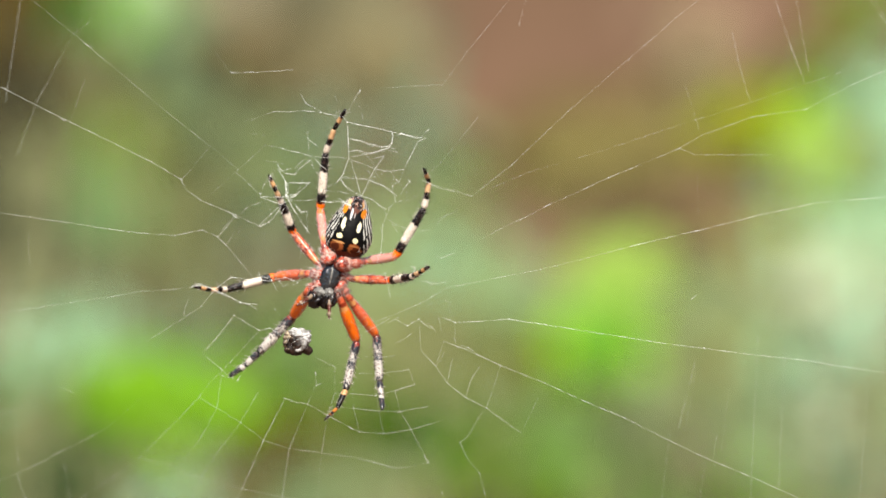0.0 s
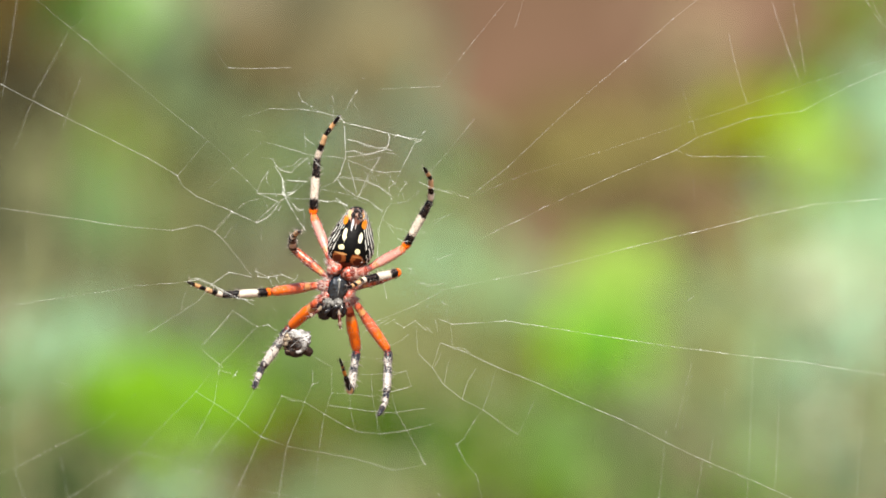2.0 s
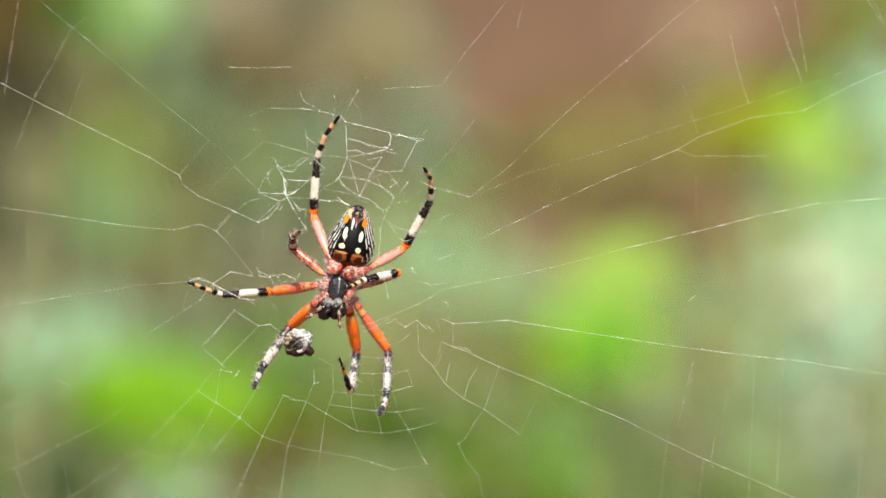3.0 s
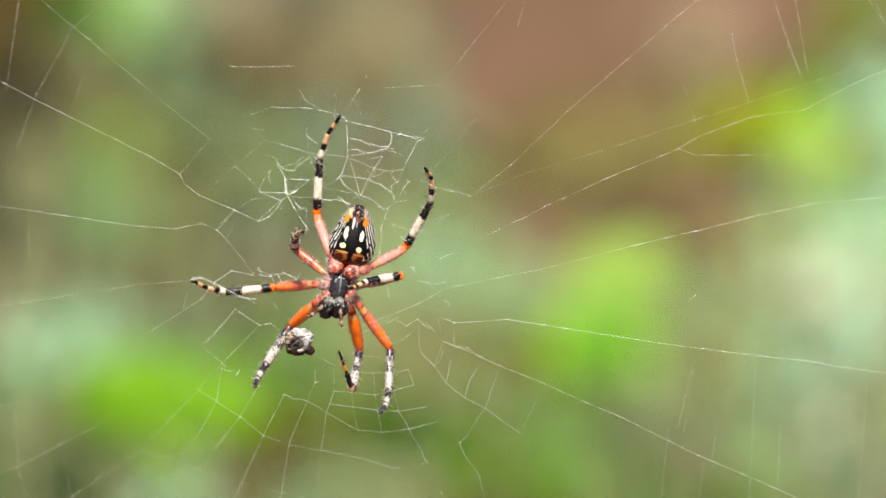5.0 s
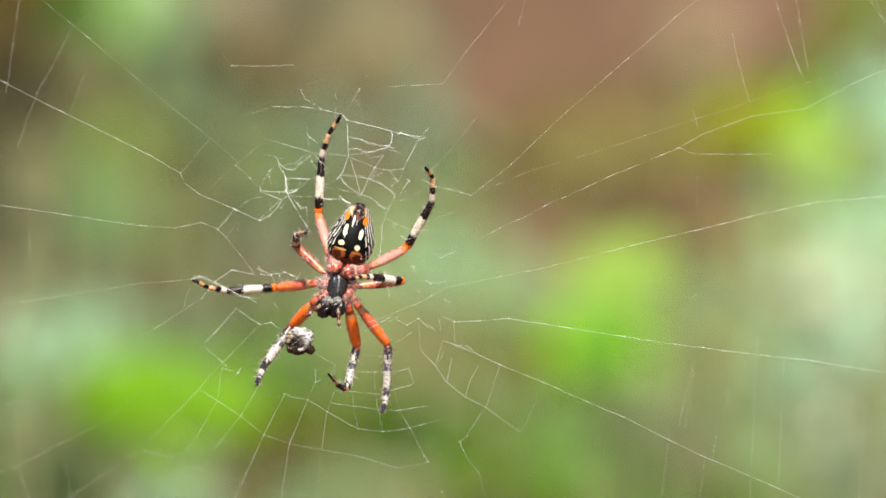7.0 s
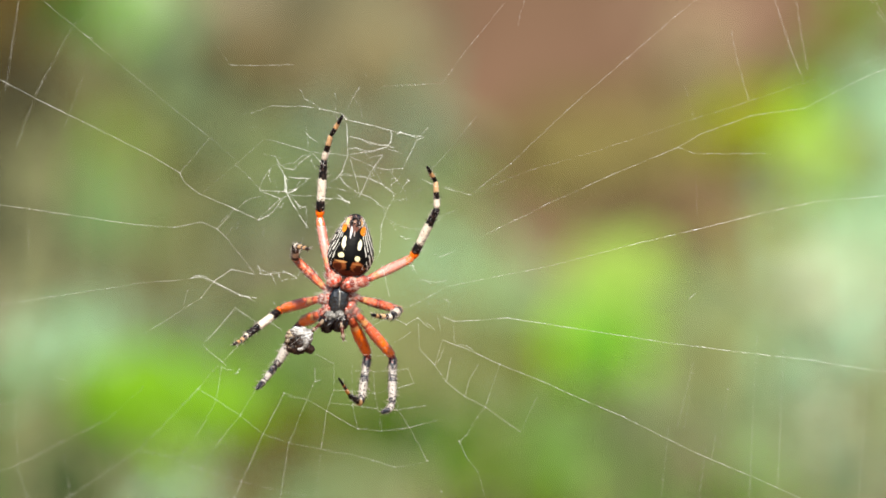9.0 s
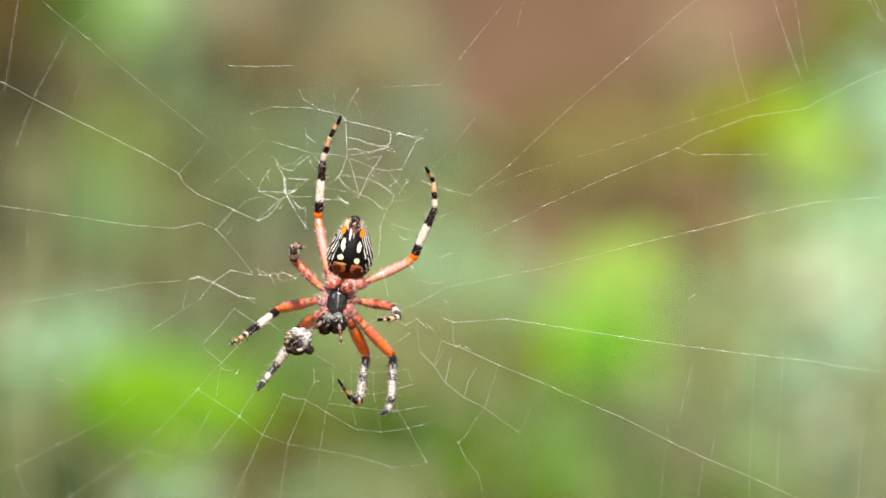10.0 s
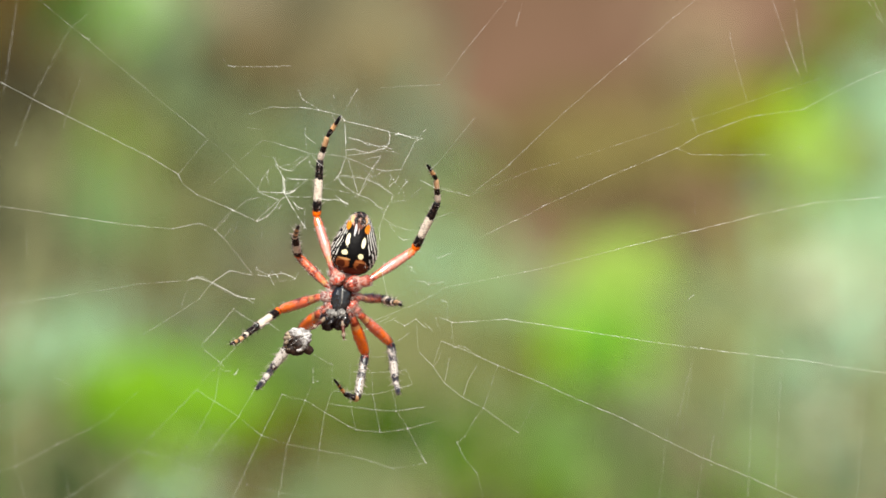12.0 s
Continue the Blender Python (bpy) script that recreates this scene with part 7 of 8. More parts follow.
    walk(limbs["first_left"]["metatarsus"], [
        (0.00, mm_pose(-8.63, 4.64, -10.64, 172.3, -42.1, -160.1)),
        (0.20, mm_pose(-8.47, 4.76, -10.61, -173.6, -41.3, -160.1)),
        (0.40, mm_pose(-8.27, 3.89, -10.42, -162.5, -40.5, -159.9)),
        (0.70, mm_pose(-9.82, 2.53, -10.33, -153.0, -36.6, -157.8)),
        (1.00, mm_pose(-9.53, 3.61, -11.01, -142.1, -41.0, -161.5)),
        (1.50, mm_pose(-9.90, 2.82, -10.39, -151.3, -34.6, -156.1)),
        (2.60, mm_pose(-9.90, 2.82, -10.39, -151.3, -34.6, -156.1)),
        (4.90, mm_pose(-9.86, 2.89, -10.50, -140.4, -41.8, -162.4)),
        (6.00, mm_pose(-9.86, 2.89, -10.50, -140.4, -41.8, -162.4)),
        (6.60, mm_pose(-9.70, 2.53, -10.23, -147.7, -39.0, -159.7)),
        (7.00, mm_pose(-9.27, 2.22, -10.43, -144.8, -36.6, -157.7)),
        (7.20, mm_pose(-8.92, 3.30, -9.71, -152.9, -36.3, -157.4)),
        (8.80, mm_pose(-9.08, 5.42, -8.29, 172.6, -40.0, -158.2)),
        (9.50, mm_pose(-8.37, 5.81, -7.89, 172.2, -38.5, -158.5)),
        (10.00, mm_pose(-8.74, 5.63, -8.29, -166.9, -44.7, -158.9)),
        (10.50, mm_pose(-8.92, 3.52, -9.17, -148.9, -32.3, -152.5)),
        (11.00, mm_pose(-9.78, 4.82, -9.01, -163.8, -29.9, -151.2)),
        (11.50, mm_pose(-10.20, 4.51, -8.81, -157.4, -37.4, -154.4)),
        (12.00, mm_pose(-9.31, 5.13, -9.20, -151.8, -45.0, -159.2)),
    ])
    walk(limbs["first_left"]["tarsus"], [
        (0.00, mm_pose(-10.25, 4.40, -12.43, 170.9, -50.7, -161.0)),
        (0.20, mm_pose(-9.88, 3.96, -12.42, -139.1, -56.5, -163.8)),
        (0.40, mm_pose(-9.43, 2.69, -12.19, -137.2, -54.3, -160.3)),
        (0.70, mm_pose(-10.60, 1.03, -12.06, -121.3, -54.5, -160.7)),
        (1.00, mm_pose(-10.25, 1.80, -12.45, -124.8, -51.1, -152.1)),
        (1.50, mm_pose(-10.53, 1.26, -12.15, -120.9, -53.9, -159.3)),
        (2.60, mm_pose(-10.53, 1.26, -12.15, -120.9, -53.9, -159.3)),
        (4.90, mm_pose(-10.58, 1.04, -11.89, -128.8, -51.9, -154.4)),
        (6.00, mm_pose(-10.58, 1.04, -11.89, -128.8, -51.9, -154.4)),
        (6.60, mm_pose(-10.47, 0.86, -11.83, -123.9, -53.6, -158.4)),
        (7.00, mm_pose(-9.83, 0.48, -12.03, -123.8, -53.5, -158.0)),
        (7.20, mm_pose(-9.68, 1.79, -11.45, -124.9, -50.7, -151.3)),
        (8.80, mm_pose(-10.63, 5.14, -10.13, -132.6, -57.7, -166.1)),
        (9.50, mm_pose(-9.89, 5.57, -9.78, -134.5, -58.5, -167.9)),
        (10.00, mm_pose(-10.10, 4.52, -9.97, -133.4, -55.8, -162.6)),
        (10.50, mm_pose(-9.33, 1.89, -10.92, -131.4, -50.0, -152.2)),
        (11.00, mm_pose(-10.47, 3.67, -11.03, -117.8, -53.0, -159.1)),
        (11.50, mm_pose(-11.03, 3.08, -10.59, -122.7, -51.7, -155.4)),
        (12.00, mm_pose(-10.31, 3.52, -10.71, -130.0, -56.2, -165.7)),
    ])
    walk(limbs["first_right"]["femur"], [
        (0.00, mm_pose(1.30, 0.00, -2.31, -148.9, 21.5, -68.6)),
        (0.20, mm_pose(1.30, 0.00, -2.31, -154.8, 21.6, -68.6)),
        (0.40, mm_pose(1.30, 0.00, -2.31, -157.5, 21.7, -68.5)),
        (0.70, mm_pose(1.30, 0.00, -2.31, -159.9, 32.8, -63.7)),
        (1.00, mm_pose(1.30, 0.00, -2.31, -160.3, 29.4, -65.1)),
        (1.50, mm_pose(1.30, 0.00, -2.31, -159.8, 28.1, -65.6)),
        (2.60, mm_pose(1.30, 0.00, -2.31, -159.8, 28.1, -65.6)),
        (4.90, mm_pose(1.30, 0.00, -2.31, -158.8, 27.2, -66.0)),
        (6.00, mm_pose(1.30, 0.00, -2.31, -158.8, 27.2, -66.0)),
        (6.60, mm_pose(1.30, 0.00, -2.31, -157.7, 31.6, -64.0)),
        (7.00, mm_pose(1.30, 0.00, -2.31, -155.9, 31.2, -64.2)),
        (7.20, mm_pose(1.30, 0.00, -2.31, -146.6, 42.0, -56.9)),
        (8.80, mm_pose(1.30, 0.00, -2.31, -149.3, 33.5, -63.6)),
        (9.50, mm_pose(1.30, 0.00, -2.31, -146.9, 35.1, -62.4)),
        (10.00, mm_pose(1.30, 0.00, -2.31, -146.1, 35.0, -62.4)),
        (10.50, mm_pose(1.30, 0.00, -2.31, -140.9, 40.9, -56.9)),
        (11.00, mm_pose(1.30, 0.00, -2.31, -149.2, 34.8, -62.3)),
        (11.50, mm_pose(1.30, 0.00, -2.31, -156.8, 30.0, -65.2)),
        (12.00, mm_pose(1.30, 0.00, -2.31, -149.4, 35.3, -62.0)),
    ])
    walk(limbs["first_right"]["tibia"], [
        (0.00, mm_pose(3.92, 3.43, -7.99, 167.8, -7.6, -64.0)),
        (0.20, mm_pose(3.26, 3.33, -8.31, 166.0, -0.0, -65.8)),
        (0.40, mm_pose(2.95, 3.27, -8.43, 164.3, 0.7, -66.0)),
        (0.70, mm_pose(1.89, 4.34, -7.94, 159.5, -29.3, -56.0)),
        (1.00, mm_pose(2.09, 4.01, -8.16, 161.1, -33.1, -54.4)),
        (1.50, mm_pose(2.23, 3.90, -8.22, 155.9, -28.2, -56.6)),
        (2.60, mm_pose(2.23, 3.90, -8.22, 155.9, -28.2, -56.6)),
        (4.90, mm_pose(2.42, 3.83, -8.22, 154.2, -28.4, -56.6)),
        (6.00, mm_pose(2.42, 3.83, -8.22, 154.2, -28.4, -56.6)),
        (6.60, mm_pose(2.22, 4.30, -7.93, 160.0, -28.2, -56.6)),
        (7.00, mm_pose(2.46, 4.31, -7.88, 155.3, -23.7, -58.7)),
        (7.20, mm_pose(2.41, 5.49, -6.74, 169.3, -14.4, -61.8)),
        (8.80, mm_pose(3.05, 4.66, -7.42, 163.0, -9.4, -63.1)),
        (9.50, mm_pose(3.16, 4.85, -7.20, 162.6, -11.5, -62.4)),
        (10.00, mm_pose(3.26, 4.86, -7.16, 162.5, -10.8, -62.6)),
        (10.50, mm_pose(3.08, 5.50, -6.49, 175.6, -4.2, -63.9)),
        (11.00, mm_pose(2.90, 4.80, -7.34, 163.5, -22.0, -60.6)),
        (11.50, mm_pose(2.48, 4.16, -7.99, 154.6, -31.3, -56.6)),
        (12.00, mm_pose(2.84, 4.84, -7.32, 158.9, -20.3, -61.8)),
    ])
    walk(limbs["first_right"]["metatarsus"], [
        (0.00, mm_pose(3.05, 2.06, -14.36, 155.3, -18.4, -72.9)),
        (0.20, mm_pose(1.81, 2.67, -14.69, 143.4, -29.7, -65.6)),
        (0.40, mm_pose(1.30, 2.61, -14.76, 139.0, -32.3, -63.2)),
        (0.55, mm_pose(1.48, 1.59, -14.03, 99.9, -49.5, -24.5)),
        (0.70, mm_pose(1.67, 0.57, -13.31, 52.7, -41.0, 22.2)),
        (1.00, mm_pose(2.34, 0.01, -13.37, 41.1, -38.4, 25.8)),
        (1.50, mm_pose(1.55, 0.05, -13.50, 26.3, -33.1, 30.1)),
        (2.60, mm_pose(1.55, 0.05, -13.50, 26.3, -33.1, 30.1)),
        (4.90, mm_pose(1.58, -0.09, -13.43, 14.1, -27.8, 32.4)),
        (6.00, mm_pose(1.58, -0.09, -13.43, 14.1, -27.8, 32.4)),
        (6.60, mm_pose(1.95, 0.63, -13.37, 61.8, -46.9, 13.9)),
        (7.00, mm_pose(1.36, 0.83, -13.34, 64.5, -53.1, -5.0)),
        (7.20, mm_pose(2.10, 3.50, -12.99, 79.2, -53.6, -7.3)),
        (8.80, mm_pose(1.81, 2.87, -13.62, 46.7, -50.4, 2.9)),
        (9.50, mm_pose(2.00, 2.83, -13.35, 50.4, -49.9, 3.6)),
        (10.00, mm_pose(2.04, 2.90, -13.31, 50.9, -50.3, 3.0)),
        (10.50, mm_pose(2.85, 4.84, -13.03, 60.3, -51.5, 0.2)),
        (11.00, mm_pose(2.44, 1.83, -13.18, 55.9, -52.5, -2.4)),
        (11.50, mm_pose(1.82, 0.04, -13.06, 54.9, -53.0, -3.7)),
        (12.00, mm_pose(1.77, 1.85, -13.07, 58.7, -55.1, -9.0)),
    ])
    walk(limbs["first_right"]["tarsus"], [
        (0.00, mm_pose(2.19, 0.98, -16.69, 120.9, -25.9, -44.2)),
        (0.20, mm_pose(0.79, 1.02, -16.58, 106.7, -29.3, -35.4)),
        (0.40, mm_pose(0.20, 0.84, -16.49, 99.9, -30.4, -30.4)),
        (0.70, mm_pose(1.49, -1.84, -12.07, 59.4, -23.7, 9.2)),
        (1.00, mm_pose(1.97, -2.15, -11.77, 48.3, -23.1, 9.9)),
        (1.50, mm_pose(1.01, -1.66, -11.46, 33.9, -23.2, 9.9)),
        (2.60, mm_pose(1.01, -1.66, -11.46, 33.9, -23.2, 9.9)),
        (4.90, mm_pose(0.90, -1.31, -11.10, 16.9, -21.6, 10.7)),
        (6.00, mm_pose(0.90, -1.31, -11.10, 16.9, -21.6, 10.7)),
        (6.60, mm_pose(1.62, -1.92, -12.50, 58.8, -25.4, 7.5)),
        (7.00, mm_pose(0.22, -1.53, -12.64, 57.3, -31.6, -3.7)),
        (7.20, mm_pose(1.35, 0.91, -12.69, 57.3, -28.8, 1.3)),
        (8.80, mm_pose(0.48, 0.83, -12.43, 35.6, -28.7, 1.4)),
        (9.50, mm_pose(0.81, 0.66, -12.23, 33.1, -25.8, 3.6)),
        (10.00, mm_pose(0.83, 0.73, -12.22, 36.5, -28.4, 1.6)),
        (10.50, mm_pose(1.81, 2.48, -12.19, 48.7, -30.0, -0.1)),
        (11.00, mm_pose(1.13, -0.37, -12.26, 44.8, -29.1, 1.0)),
        (11.50, mm_pose(0.43, -2.10, -12.12, 42.4, -28.7, 1.4)),
        (12.00, mm_pose(0.26, -0.26, -12.26, 45.0, -31.4, -1.6)),
    ])
    walk(limbs["second_right"]["femur"], [
        (0.00, mm_pose(2.09, 0.00, -1.95, -139.3, 32.4, -76.1)),
        (0.20, mm_pose(2.09, 0.00, -1.95, -142.2, 30.7, -77.7)),
        (0.40, mm_pose(2.09, 0.00, -1.95, -143.3, 30.0, -78.3)),
        (0.70, mm_pose(2.09, 0.00, -1.95, -149.2, 18.1, -87.0)),
        (1.00, mm_pose(2.09, 0.00, -1.95, -145.0, 15.5, -88.7)),
        (1.50, mm_pose(2.09, 0.00, -1.95, -146.4, 19.6, -85.8)),
        (2.60, mm_pose(2.09, 0.00, -1.95, -146.4, 19.6, -85.8)),
        (4.90, mm_pose(2.09, 0.00, -1.95, -145.5, 21.1, -84.7)),
        (6.00, mm_pose(2.09, 0.00, -1.95, -145.5, 21.1, -84.7)),
        (6.60, mm_pose(2.09, 0.00, -1.95, -145.6, 24.7, -82.0)),
        (7.00, mm_pose(2.09, 0.00, -1.95, -142.0, 26.5, -80.6)),
        (7.20, mm_pose(2.09, 0.00, -1.95, -137.9, 31.8, -75.4)),
        (8.80, mm_pose(2.09, 0.00, -1.95, -145.0, 24.2, -82.3)),
        (9.50, mm_pose(2.09, 0.00, -1.95, -141.3, 25.8, -81.0)),
        (10.00, mm_pose(2.09, 0.00, -1.95, -140.3, 26.0, -80.8)),
        (10.50, mm_pose(2.09, 0.00, -1.95, -136.3, 32.2, -74.4)),
        (11.00, mm_pose(2.09, 0.00, -1.95, -140.7, 25.1, -81.7)),
        (11.50, mm_pose(2.09, 0.00, -1.95, -143.3, 22.4, -83.9)),
        (12.00, mm_pose(2.09, 0.00, -1.95, -132.1, 39.6, -65.9)),
    ])
    walk(limbs["second_right"]["tibia"], [
        (0.00, mm_pose(6.37, 4.41, -7.06, 165.7, 8.5, 61.4)),
        (0.20, mm_pose(6.19, 4.20, -7.38, 168.1, 12.9, 60.4)),
        (0.40, mm_pose(6.12, 4.11, -7.50, 168.6, 15.8, 59.8)),
        (0.70, mm_pose(6.07, 2.35, -8.47, 162.9, 28.8, 56.2)),
        (1.00, mm_pose(6.64, 1.85, -8.26, 161.4, 28.3, 56.4)),
        (1.50, mm_pose(6.34, 2.56, -8.22, 166.3, 25.8, 57.2)),
        (2.60, mm_pose(6.34, 2.56, -8.22, 166.3, 25.8, 57.2)),
        (4.90, mm_pose(6.39, 2.77, -8.09, 170.1, 20.5, 58.4)),
        (6.00, mm_pose(6.39, 2.77, -8.09, 170.1, 20.5, 58.4)),
        (6.60, mm_pose(6.18, 3.36, -7.94, 172.6, 14.0, 59.5)),
        (7.00, mm_pose(6.49, 3.57, -7.59, 177.8, 5.4, 60.2)),
        (7.20, mm_pose(6.49, 4.38, -6.98, 171.7, 11.6, 59.6)),
        (8.80, mm_pose(6.27, 3.28, -7.92, 175.6, 15.5, 59.2)),
        (9.50, mm_pose(6.60, 3.47, -7.56, 170.1, 21.5, 58.4)),
        (10.00, mm_pose(6.70, 3.48, -7.47, 173.8, 19.3, 58.7)),
        (10.50, mm_pose(6.59, 4.45, -6.83, 167.4, 16.7, 59.2)),
        (11.00, mm_pose(6.72, 3.33, -7.55, 164.7, 28.7, 55.9)),
        (11.50, mm_pose(6.59, 2.93, -7.87, 166.2, 32.7, 54.7)),
        (12.00, mm_pose(6.11, 5.55, -6.08, 152.4, 33.3, 54.4)),
    ])
    walk(limbs["second_right"]["metatarsus"], [
        (0.00, mm_pose(7.28, 2.90, -12.95, 145.2, 10.5, 32.6)),
        (0.20, mm_pose(6.63, 2.41, -13.23, 147.4, 22.3, 24.4)),
        (0.40, mm_pose(6.35, 2.08, -13.29, 152.3, 24.5, 23.1)),
        (0.70, mm_pose(5.99, -1.00, -13.62, 134.4, 30.3, 18.2)),
        (1.00, mm_pose(6.74, -1.53, -13.38, 133.5, 28.6, 20.3)),
        (1.50, mm_pose(6.16, -0.41, -13.59, 135.1, 30.0, 18.6)),
        (2.60, mm_pose(6.16, -0.41, -13.59, 135.1, 30.0, 18.6)),
        (4.90, mm_pose(6.18, 0.42, -13.76, 136.3, 29.9, 18.7)),
        (6.00, mm_pose(6.18, 0.42, -13.76, 136.3, 29.9, 18.7)),
        (6.60, mm_pose(6.12, 1.69, -13.85, 128.8, 30.3, 18.2)),
        (7.00, mm_pose(6.41, 2.96, -13.70, 131.5, 29.2, 19.7)),
        (7.20, mm_pose(6.64, 2.88, -12.94, 128.7, 29.1, 19.8)),
        (8.80, mm_pose(5.83, 1.63, -13.82, 111.4, 35.7, 6.3)),
        (9.50, mm_pose(6.34, 1.03, -13.19, 120.2, 35.3, 7.4)),
        (10.00, mm_pose(6.22, 1.41, -13.24, 123.5, 34.5, 9.1)),
        (10.50, mm_pose(6.86, 2.29, -12.58, 117.6, 31.5, 15.1)),
        (11.00, mm_pose(6.47, 0.06, -12.74, 116.3, 33.4, 10.6)),
        (11.50, mm_pose(5.92, -0.54, -12.89, 116.0, 34.4, 8.2)),
        (12.00, mm_pose(6.68, 1.46, -10.62, 119.5, 27.9, 22.6)),
    ])
    walk(limbs["second_right"]["tarsus"], [
        (0.00, mm_pose(7.67, 1.70, -14.68, 140.1, 7.8, 21.4)),
        (0.20, mm_pose(6.48, 1.08, -14.90, 131.9, 23.8, 5.5)),
        (0.40, mm_pose(6.01, 0.86, -15.02, 126.8, 31.1, -4.5)),
        (0.70, mm_pose(5.75, -2.70, -14.91, 124.1, 27.5, 1.2)),
        (1.00, mm_pose(6.62, -3.23, -14.68, 133.5, 29.1, -1.0)),
        (1.50, mm_pose(5.92, -2.09, -14.90, 132.7, 28.7, -0.5)),
        (2.60, mm_pose(5.92, -2.09, -14.90, 132.7, 28.7, -0.5)),
        (4.90, mm_pose(5.92, -1.23, -15.10, 123.5, 31.9, -5.2)),
        (6.00, mm_pose(5.92, -1.23, -15.10, 123.5, 31.9, -5.2)),
        (6.60, mm_pose(6.00, -0.11, -15.01, 127.4, 29.1, -0.6)),
        (7.00, mm_pose(6.30, 1.21, -14.93, 126.7, 25.7, 4.4)),
        (7.20, mm_pose(6.60, 1.08, -14.11, 129.6, 27.6, 1.8)),
        (8.80, mm_pose(5.60, -0.40, -14.46, 105.4, 38.8, -23.5)),
        (9.50, mm_pose(5.96, -0.89, -14.07, 92.2, 38.6, -22.1)),
        (10.00, mm_pose(5.84, -0.46, -14.21, 99.6, 38.3, -18.0)),
        (10.50, mm_pose(6.85, 0.32, -13.42, 118.8, 31.9, 4.1)),
        (11.00, mm_pose(6.31, -1.92, -13.54, 122.8, 37.2, -6.7)),
        (11.50, mm_pose(5.67, -2.52, -13.66, 127.9, 38.4, -8.9)),
        (12.00, mm_pose(6.94, -0.45, -11.56, 112.7, 26.6, 14.8)),
    ])
    walk(limbs["third_right"]["femur"], [
        (0.00, mm_pose(2.38, 0.00, -0.07, -86.2, 60.2, -57.0)),
        (0.20, mm_pose(2.38, 0.00, -0.07, -95.8, 60.3, -50.8)),
        (0.40, mm_pose(2.38, 0.00, -0.07, -98.5, 60.4, -48.3)),
        (0.70, mm_pose(2.38, 0.00, -0.07, -97.5, 61.3, -35.8)),
        (1.00, mm_pose(2.38, 0.00, -0.07, -75.0, 62.4, -70.8)),
        (1.50, mm_pose(2.38, 0.00, -0.07, -54.6, 55.9, -44.4)),
        (2.60, mm_pose(2.38, 0.00, -0.07, -54.6, 55.9, -44.4)),
        (4.90, mm_pose(2.38, 0.00, -0.07, -64.7, 58.4, -52.3)),
        (6.00, mm_pose(2.38, 0.00, -0.07, -64.7, 58.4, -52.3)),
        (6.60, mm_pose(2.38, 0.00, -0.07, -85.9, 62.2, -80.6)),
        (7.00, mm_pose(2.38, 0.00, -0.07, -75.3, 61.4, -71.3)),
        (7.20, mm_pose(2.38, 0.00, -0.07, -98.5, 60.8, -47.8)),
        (8.80, mm_pose(2.38, 0.00, -0.07, -120.4, 51.9, -91.2)),
        (9.50, mm_pose(2.38, 0.00, -0.07, -115.8, 55.7, -79.0)),
        (10.00, mm_pose(2.38, 0.00, -0.07, -110.8, 57.4, -72.0)),
        (10.50, mm_pose(2.38, 0.00, -0.07, -98.3, 60.5, -49.0)),
        (11.00, mm_pose(2.38, 0.00, -0.07, -85.1, 60.8, -31.5)),
        (11.50, mm_pose(2.38, 0.00, -0.07, -84.5, 61.0, -37.6)),
        (12.00, mm_pose(2.38, 0.00, -0.07, -95.1, 61.0, -32.3)),
    ])
    walk(limbs["third_right"]["tibia"], [
        (0.00, mm_pose(7.58, 2.97, 0.12, 80.4, 32.2, 27.4)),
        (0.20, mm_pose(6.67, 4.18, -0.37, 79.2, 30.8, 18.7)),
        (0.40, mm_pose(6.29, 4.52, -0.51, 79.1, 30.2, 15.0)),
        (0.70, mm_pose(5.30, 5.22, -0.45, 92.3, 30.6, 20.8)),
        (0.85, mm_pose(6.80, 2.91, 0.10, 104.2, 34.4, -9.8)),
        (1.00, mm_pose(8.30, 0.60, 0.65, 112.6, 42.9, -41.6)),
        (1.50, mm_pose(7.86, 1.48, 1.87, 104.5, 45.4, -51.9)),
        (2.60, mm_pose(7.86, 1.48, 1.87, 104.5, 45.4, -51.9)),
        (4.90, mm_pose(8.00, 1.59, 1.27, 102.0, 46.2, -56.9)),
        (6.00, mm_pose(8.00, 1.59, 1.27, 102.0, 46.2, -56.9)),
        (6.60, mm_pose(8.34, 0.60, 0.13, 98.4, 46.3, -57.8)),
        (7.00, mm_pose(8.30, 0.60, 0.65, 81.5, 46.3, -57.2)),
        (7.10, mm_pose(7.28, 2.58, 0.08, 87.6, 48.9, -19.6)),
        (7.20, mm_pose(6.25, 4.56, -0.50, 94.8, 48.3, 18.9)),
        (8.80, mm_pose(7.60, 2.28, -1.94, 102.4, 50.9, -6.5)),
        (9.50, mm_pose(7.27, 3.15, -1.54, 109.7, 45.5, 20.7)),
        (10.00, mm_pose(7.16, 3.44, -1.22, 109.7, 45.7, 19.9)),
        (10.50, mm_pose(6.36, 4.46, -0.50, 84.8, 47.3, 1.9)),
        (11.00, mm_pose(5.88, 4.86, 0.18, 91.5, 47.6, 13.9)),
        (11.50, mm_pose(6.42, 4.42, 0.21, 93.9, 47.6, 12.9)),
        (12.00, mm_pose(5.18, 5.30, -0.33, 97.3, 47.1, 20.4)),
    ])
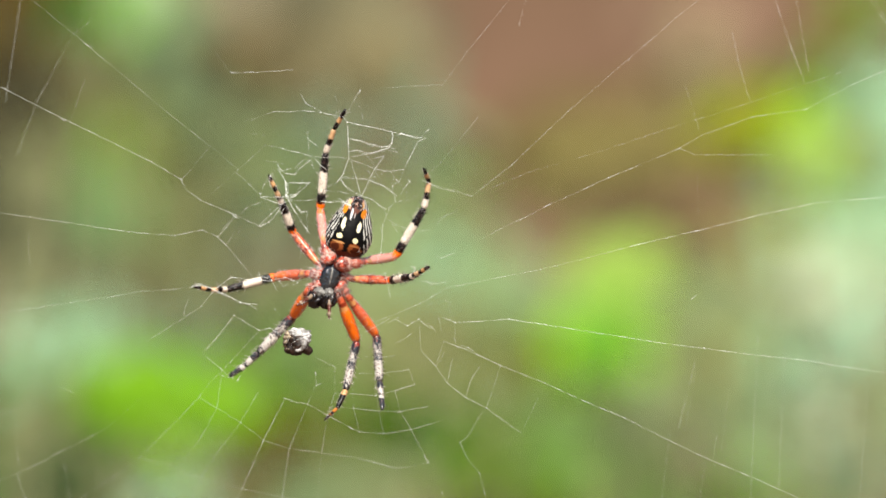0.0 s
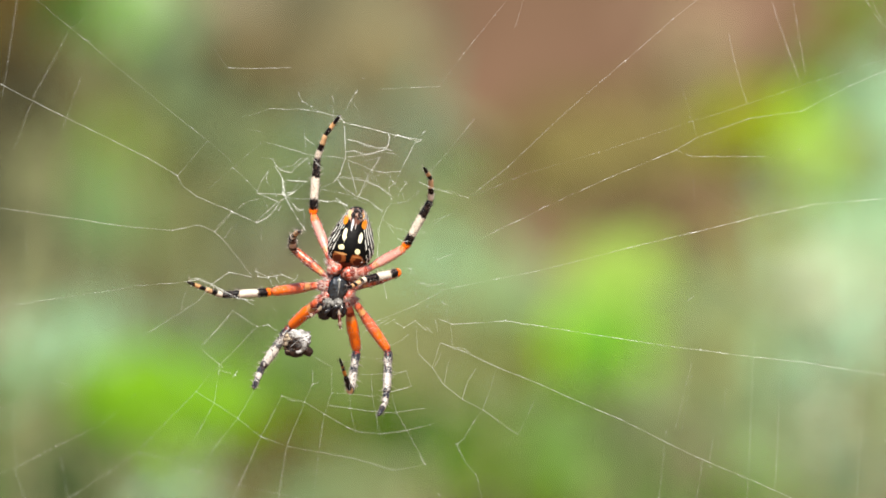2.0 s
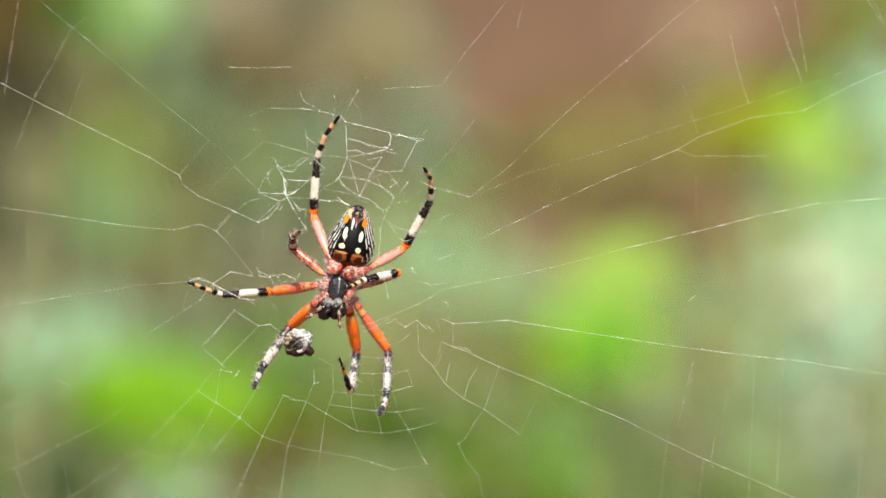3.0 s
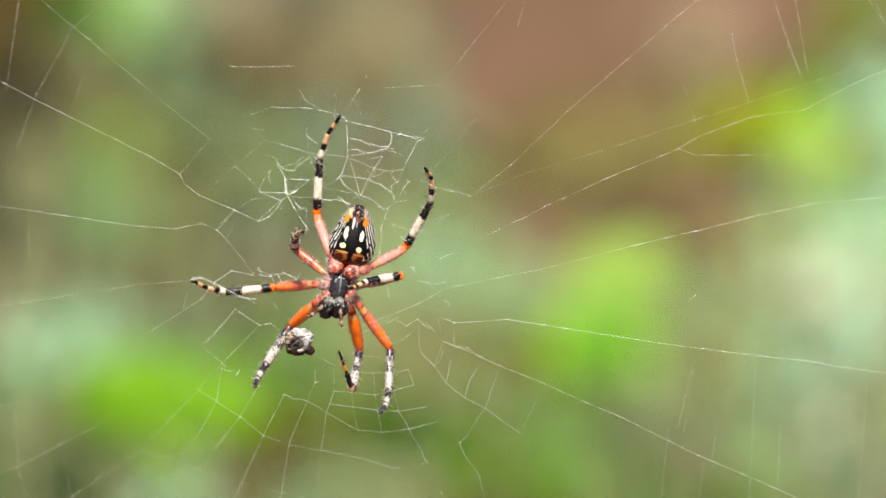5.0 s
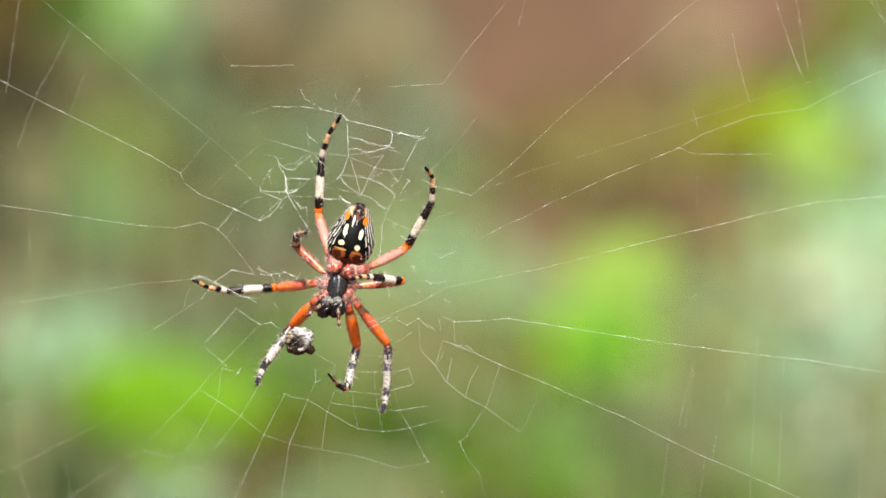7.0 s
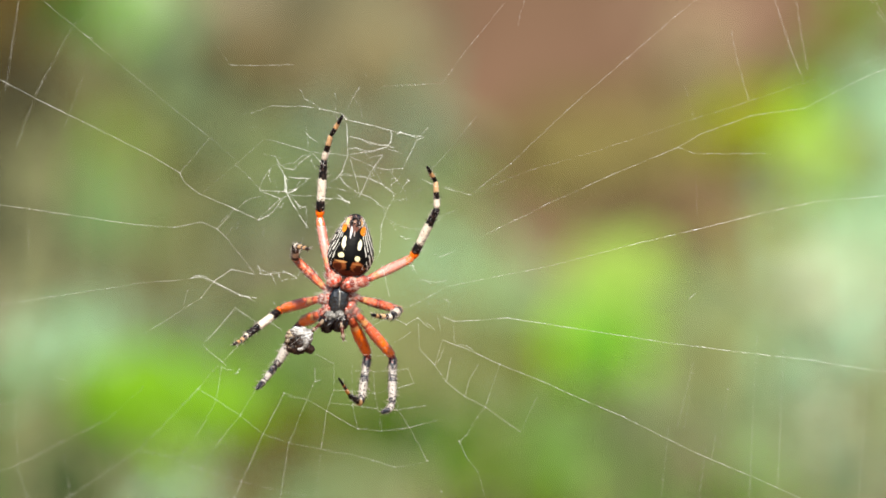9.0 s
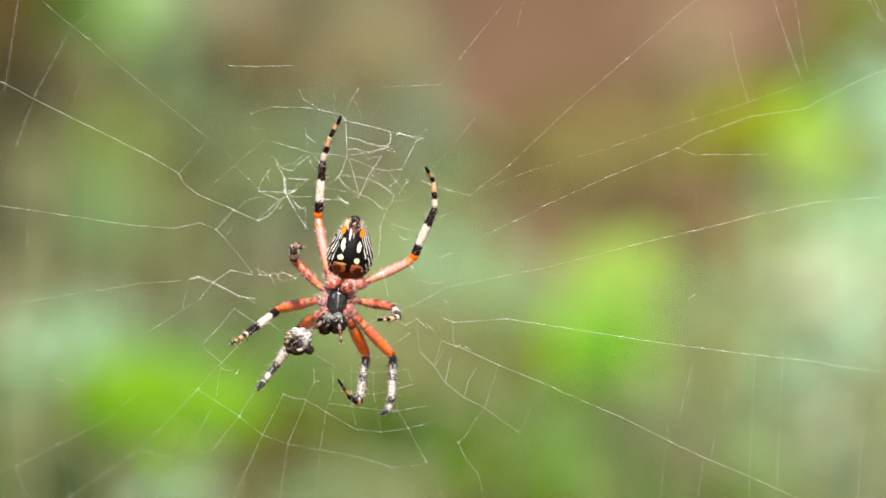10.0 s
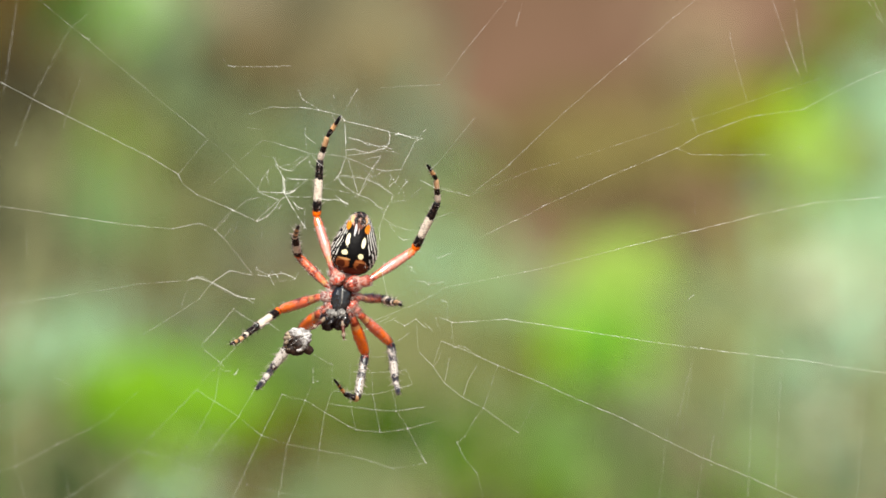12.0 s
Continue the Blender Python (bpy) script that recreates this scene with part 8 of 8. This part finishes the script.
    walk(limbs["third_right"]["metatarsus"], [
        (0.00, mm_pose(10.25, -1.20, 0.83, 66.6, 32.5, 21.7)),
        (0.20, mm_pose(8.70, -0.32, 0.43, 77.4, 30.8, 15.6)),
        (0.40, mm_pose(8.02, -0.09, 0.31, 80.5, 30.4, 12.9)),
        (0.70, mm_pose(6.99, 0.52, -0.62, 88.0, 30.5, 14.6)),
        (1.00, mm_pose(4.26, -1.98, -0.76, 109.1, 35.4, -22.9)),
        (1.50, mm_pose(3.50, -0.81, 1.00, 114.9, 36.6, -26.6)),
        (2.60, mm_pose(3.50, -0.81, 1.00, 114.9, 36.6, -26.6)),
        (4.90, mm_pose(3.50, -0.45, 0.55, 111.9, 37.1, -28.1)),
        (6.00, mm_pose(3.50, -0.45, 0.55, 111.9, 37.1, -28.1)),
        (6.60, mm_pose(3.88, -1.59, -0.37, 109.5, 40.1, -37.9)),
        (7.00, mm_pose(4.43, -2.53, 1.16, 90.0, 41.3, -47.4)),
        (7.20, mm_pose(7.57, -0.25, -0.78, 98.7, 39.1, -10.4)),
        (8.80, mm_pose(6.22, -2.48, -2.62, 77.2, 37.7, -55.1)),
        (9.50, mm_pose(7.80, -1.68, -2.72, 97.6, 38.6, -31.8)),
        (10.00, mm_pose(7.63, -1.39, -2.39, 98.4, 38.2, -28.6)),
        (10.50, mm_pose(6.86, -0.50, -0.19, 73.5, 38.1, -31.6)),
        (11.00, mm_pose(6.99, -0.01, 0.09, 78.2, 40.9, -16.8)),
        (11.50, mm_pose(7.29, -0.49, -0.02, 66.0, 40.1, -20.4)),
        (12.00, mm_pose(6.47, 0.49, -0.76, 87.1, 48.0, 23.2)),
    ])
    walk(limbs["third_right"]["tarsus"], [
        (0.00, mm_pose(11.24, -2.63, 1.45, 59.0, 35.0, 20.2)),
        (0.20, mm_pose(9.38, -2.01, 0.78, 79.6, 33.8, 16.3)),
        (0.40, mm_pose(8.58, -1.84, 0.57, 87.1, 33.6, 14.5)),
        (0.70, mm_pose(7.48, -1.27, -0.56, 89.4, 33.6, 13.9)),
        (1.00, mm_pose(3.25, -3.46, -1.26, 97.7, 36.3, -36.1)),
        (1.50, mm_pose(2.33, -2.10, 0.37, 106.0, 34.1, -23.2)),
        (2.60, mm_pose(2.33, -2.10, 0.37, 106.0, 34.1, -23.2)),
        (4.90, mm_pose(2.32, -1.77, -0.00, 103.4, 33.9, -22.2)),
        (6.00, mm_pose(2.32, -1.77, -0.00, 103.4, 33.9, -22.2)),
        (6.60, mm_pose(2.49, -2.73, -0.85, 96.6, 37.2, -45.4)),
        (7.00, mm_pose(3.07, -3.78, 1.16, 102.4, 35.7, -34.0)),
        (7.20, mm_pose(7.07, -2.02, -1.00, 84.4, 35.1, -22.0)),
        (8.80, mm_pose(4.88, -3.72, -2.29, 77.5, 32.3, -42.8)),
        (9.50, mm_pose(6.70, -3.16, -2.91, 85.2, 35.1, -21.4)),
        (10.00, mm_pose(6.60, -2.93, -2.60, 88.8, 33.9, -47.0)),
        (10.50, mm_pose(6.20, -2.19, 0.23, 76.5, 38.6, -4.1)),
        (11.00, mm_pose(6.70, -1.82, 0.38, 101.5, 38.9, 17.9)),
        (11.50, mm_pose(7.16, -2.25, 0.56, 101.9, 38.9, 17.8)),
        (12.00, mm_pose(7.26, -1.19, -0.70, 101.7, 38.9, 17.7)),
    ])


motions()
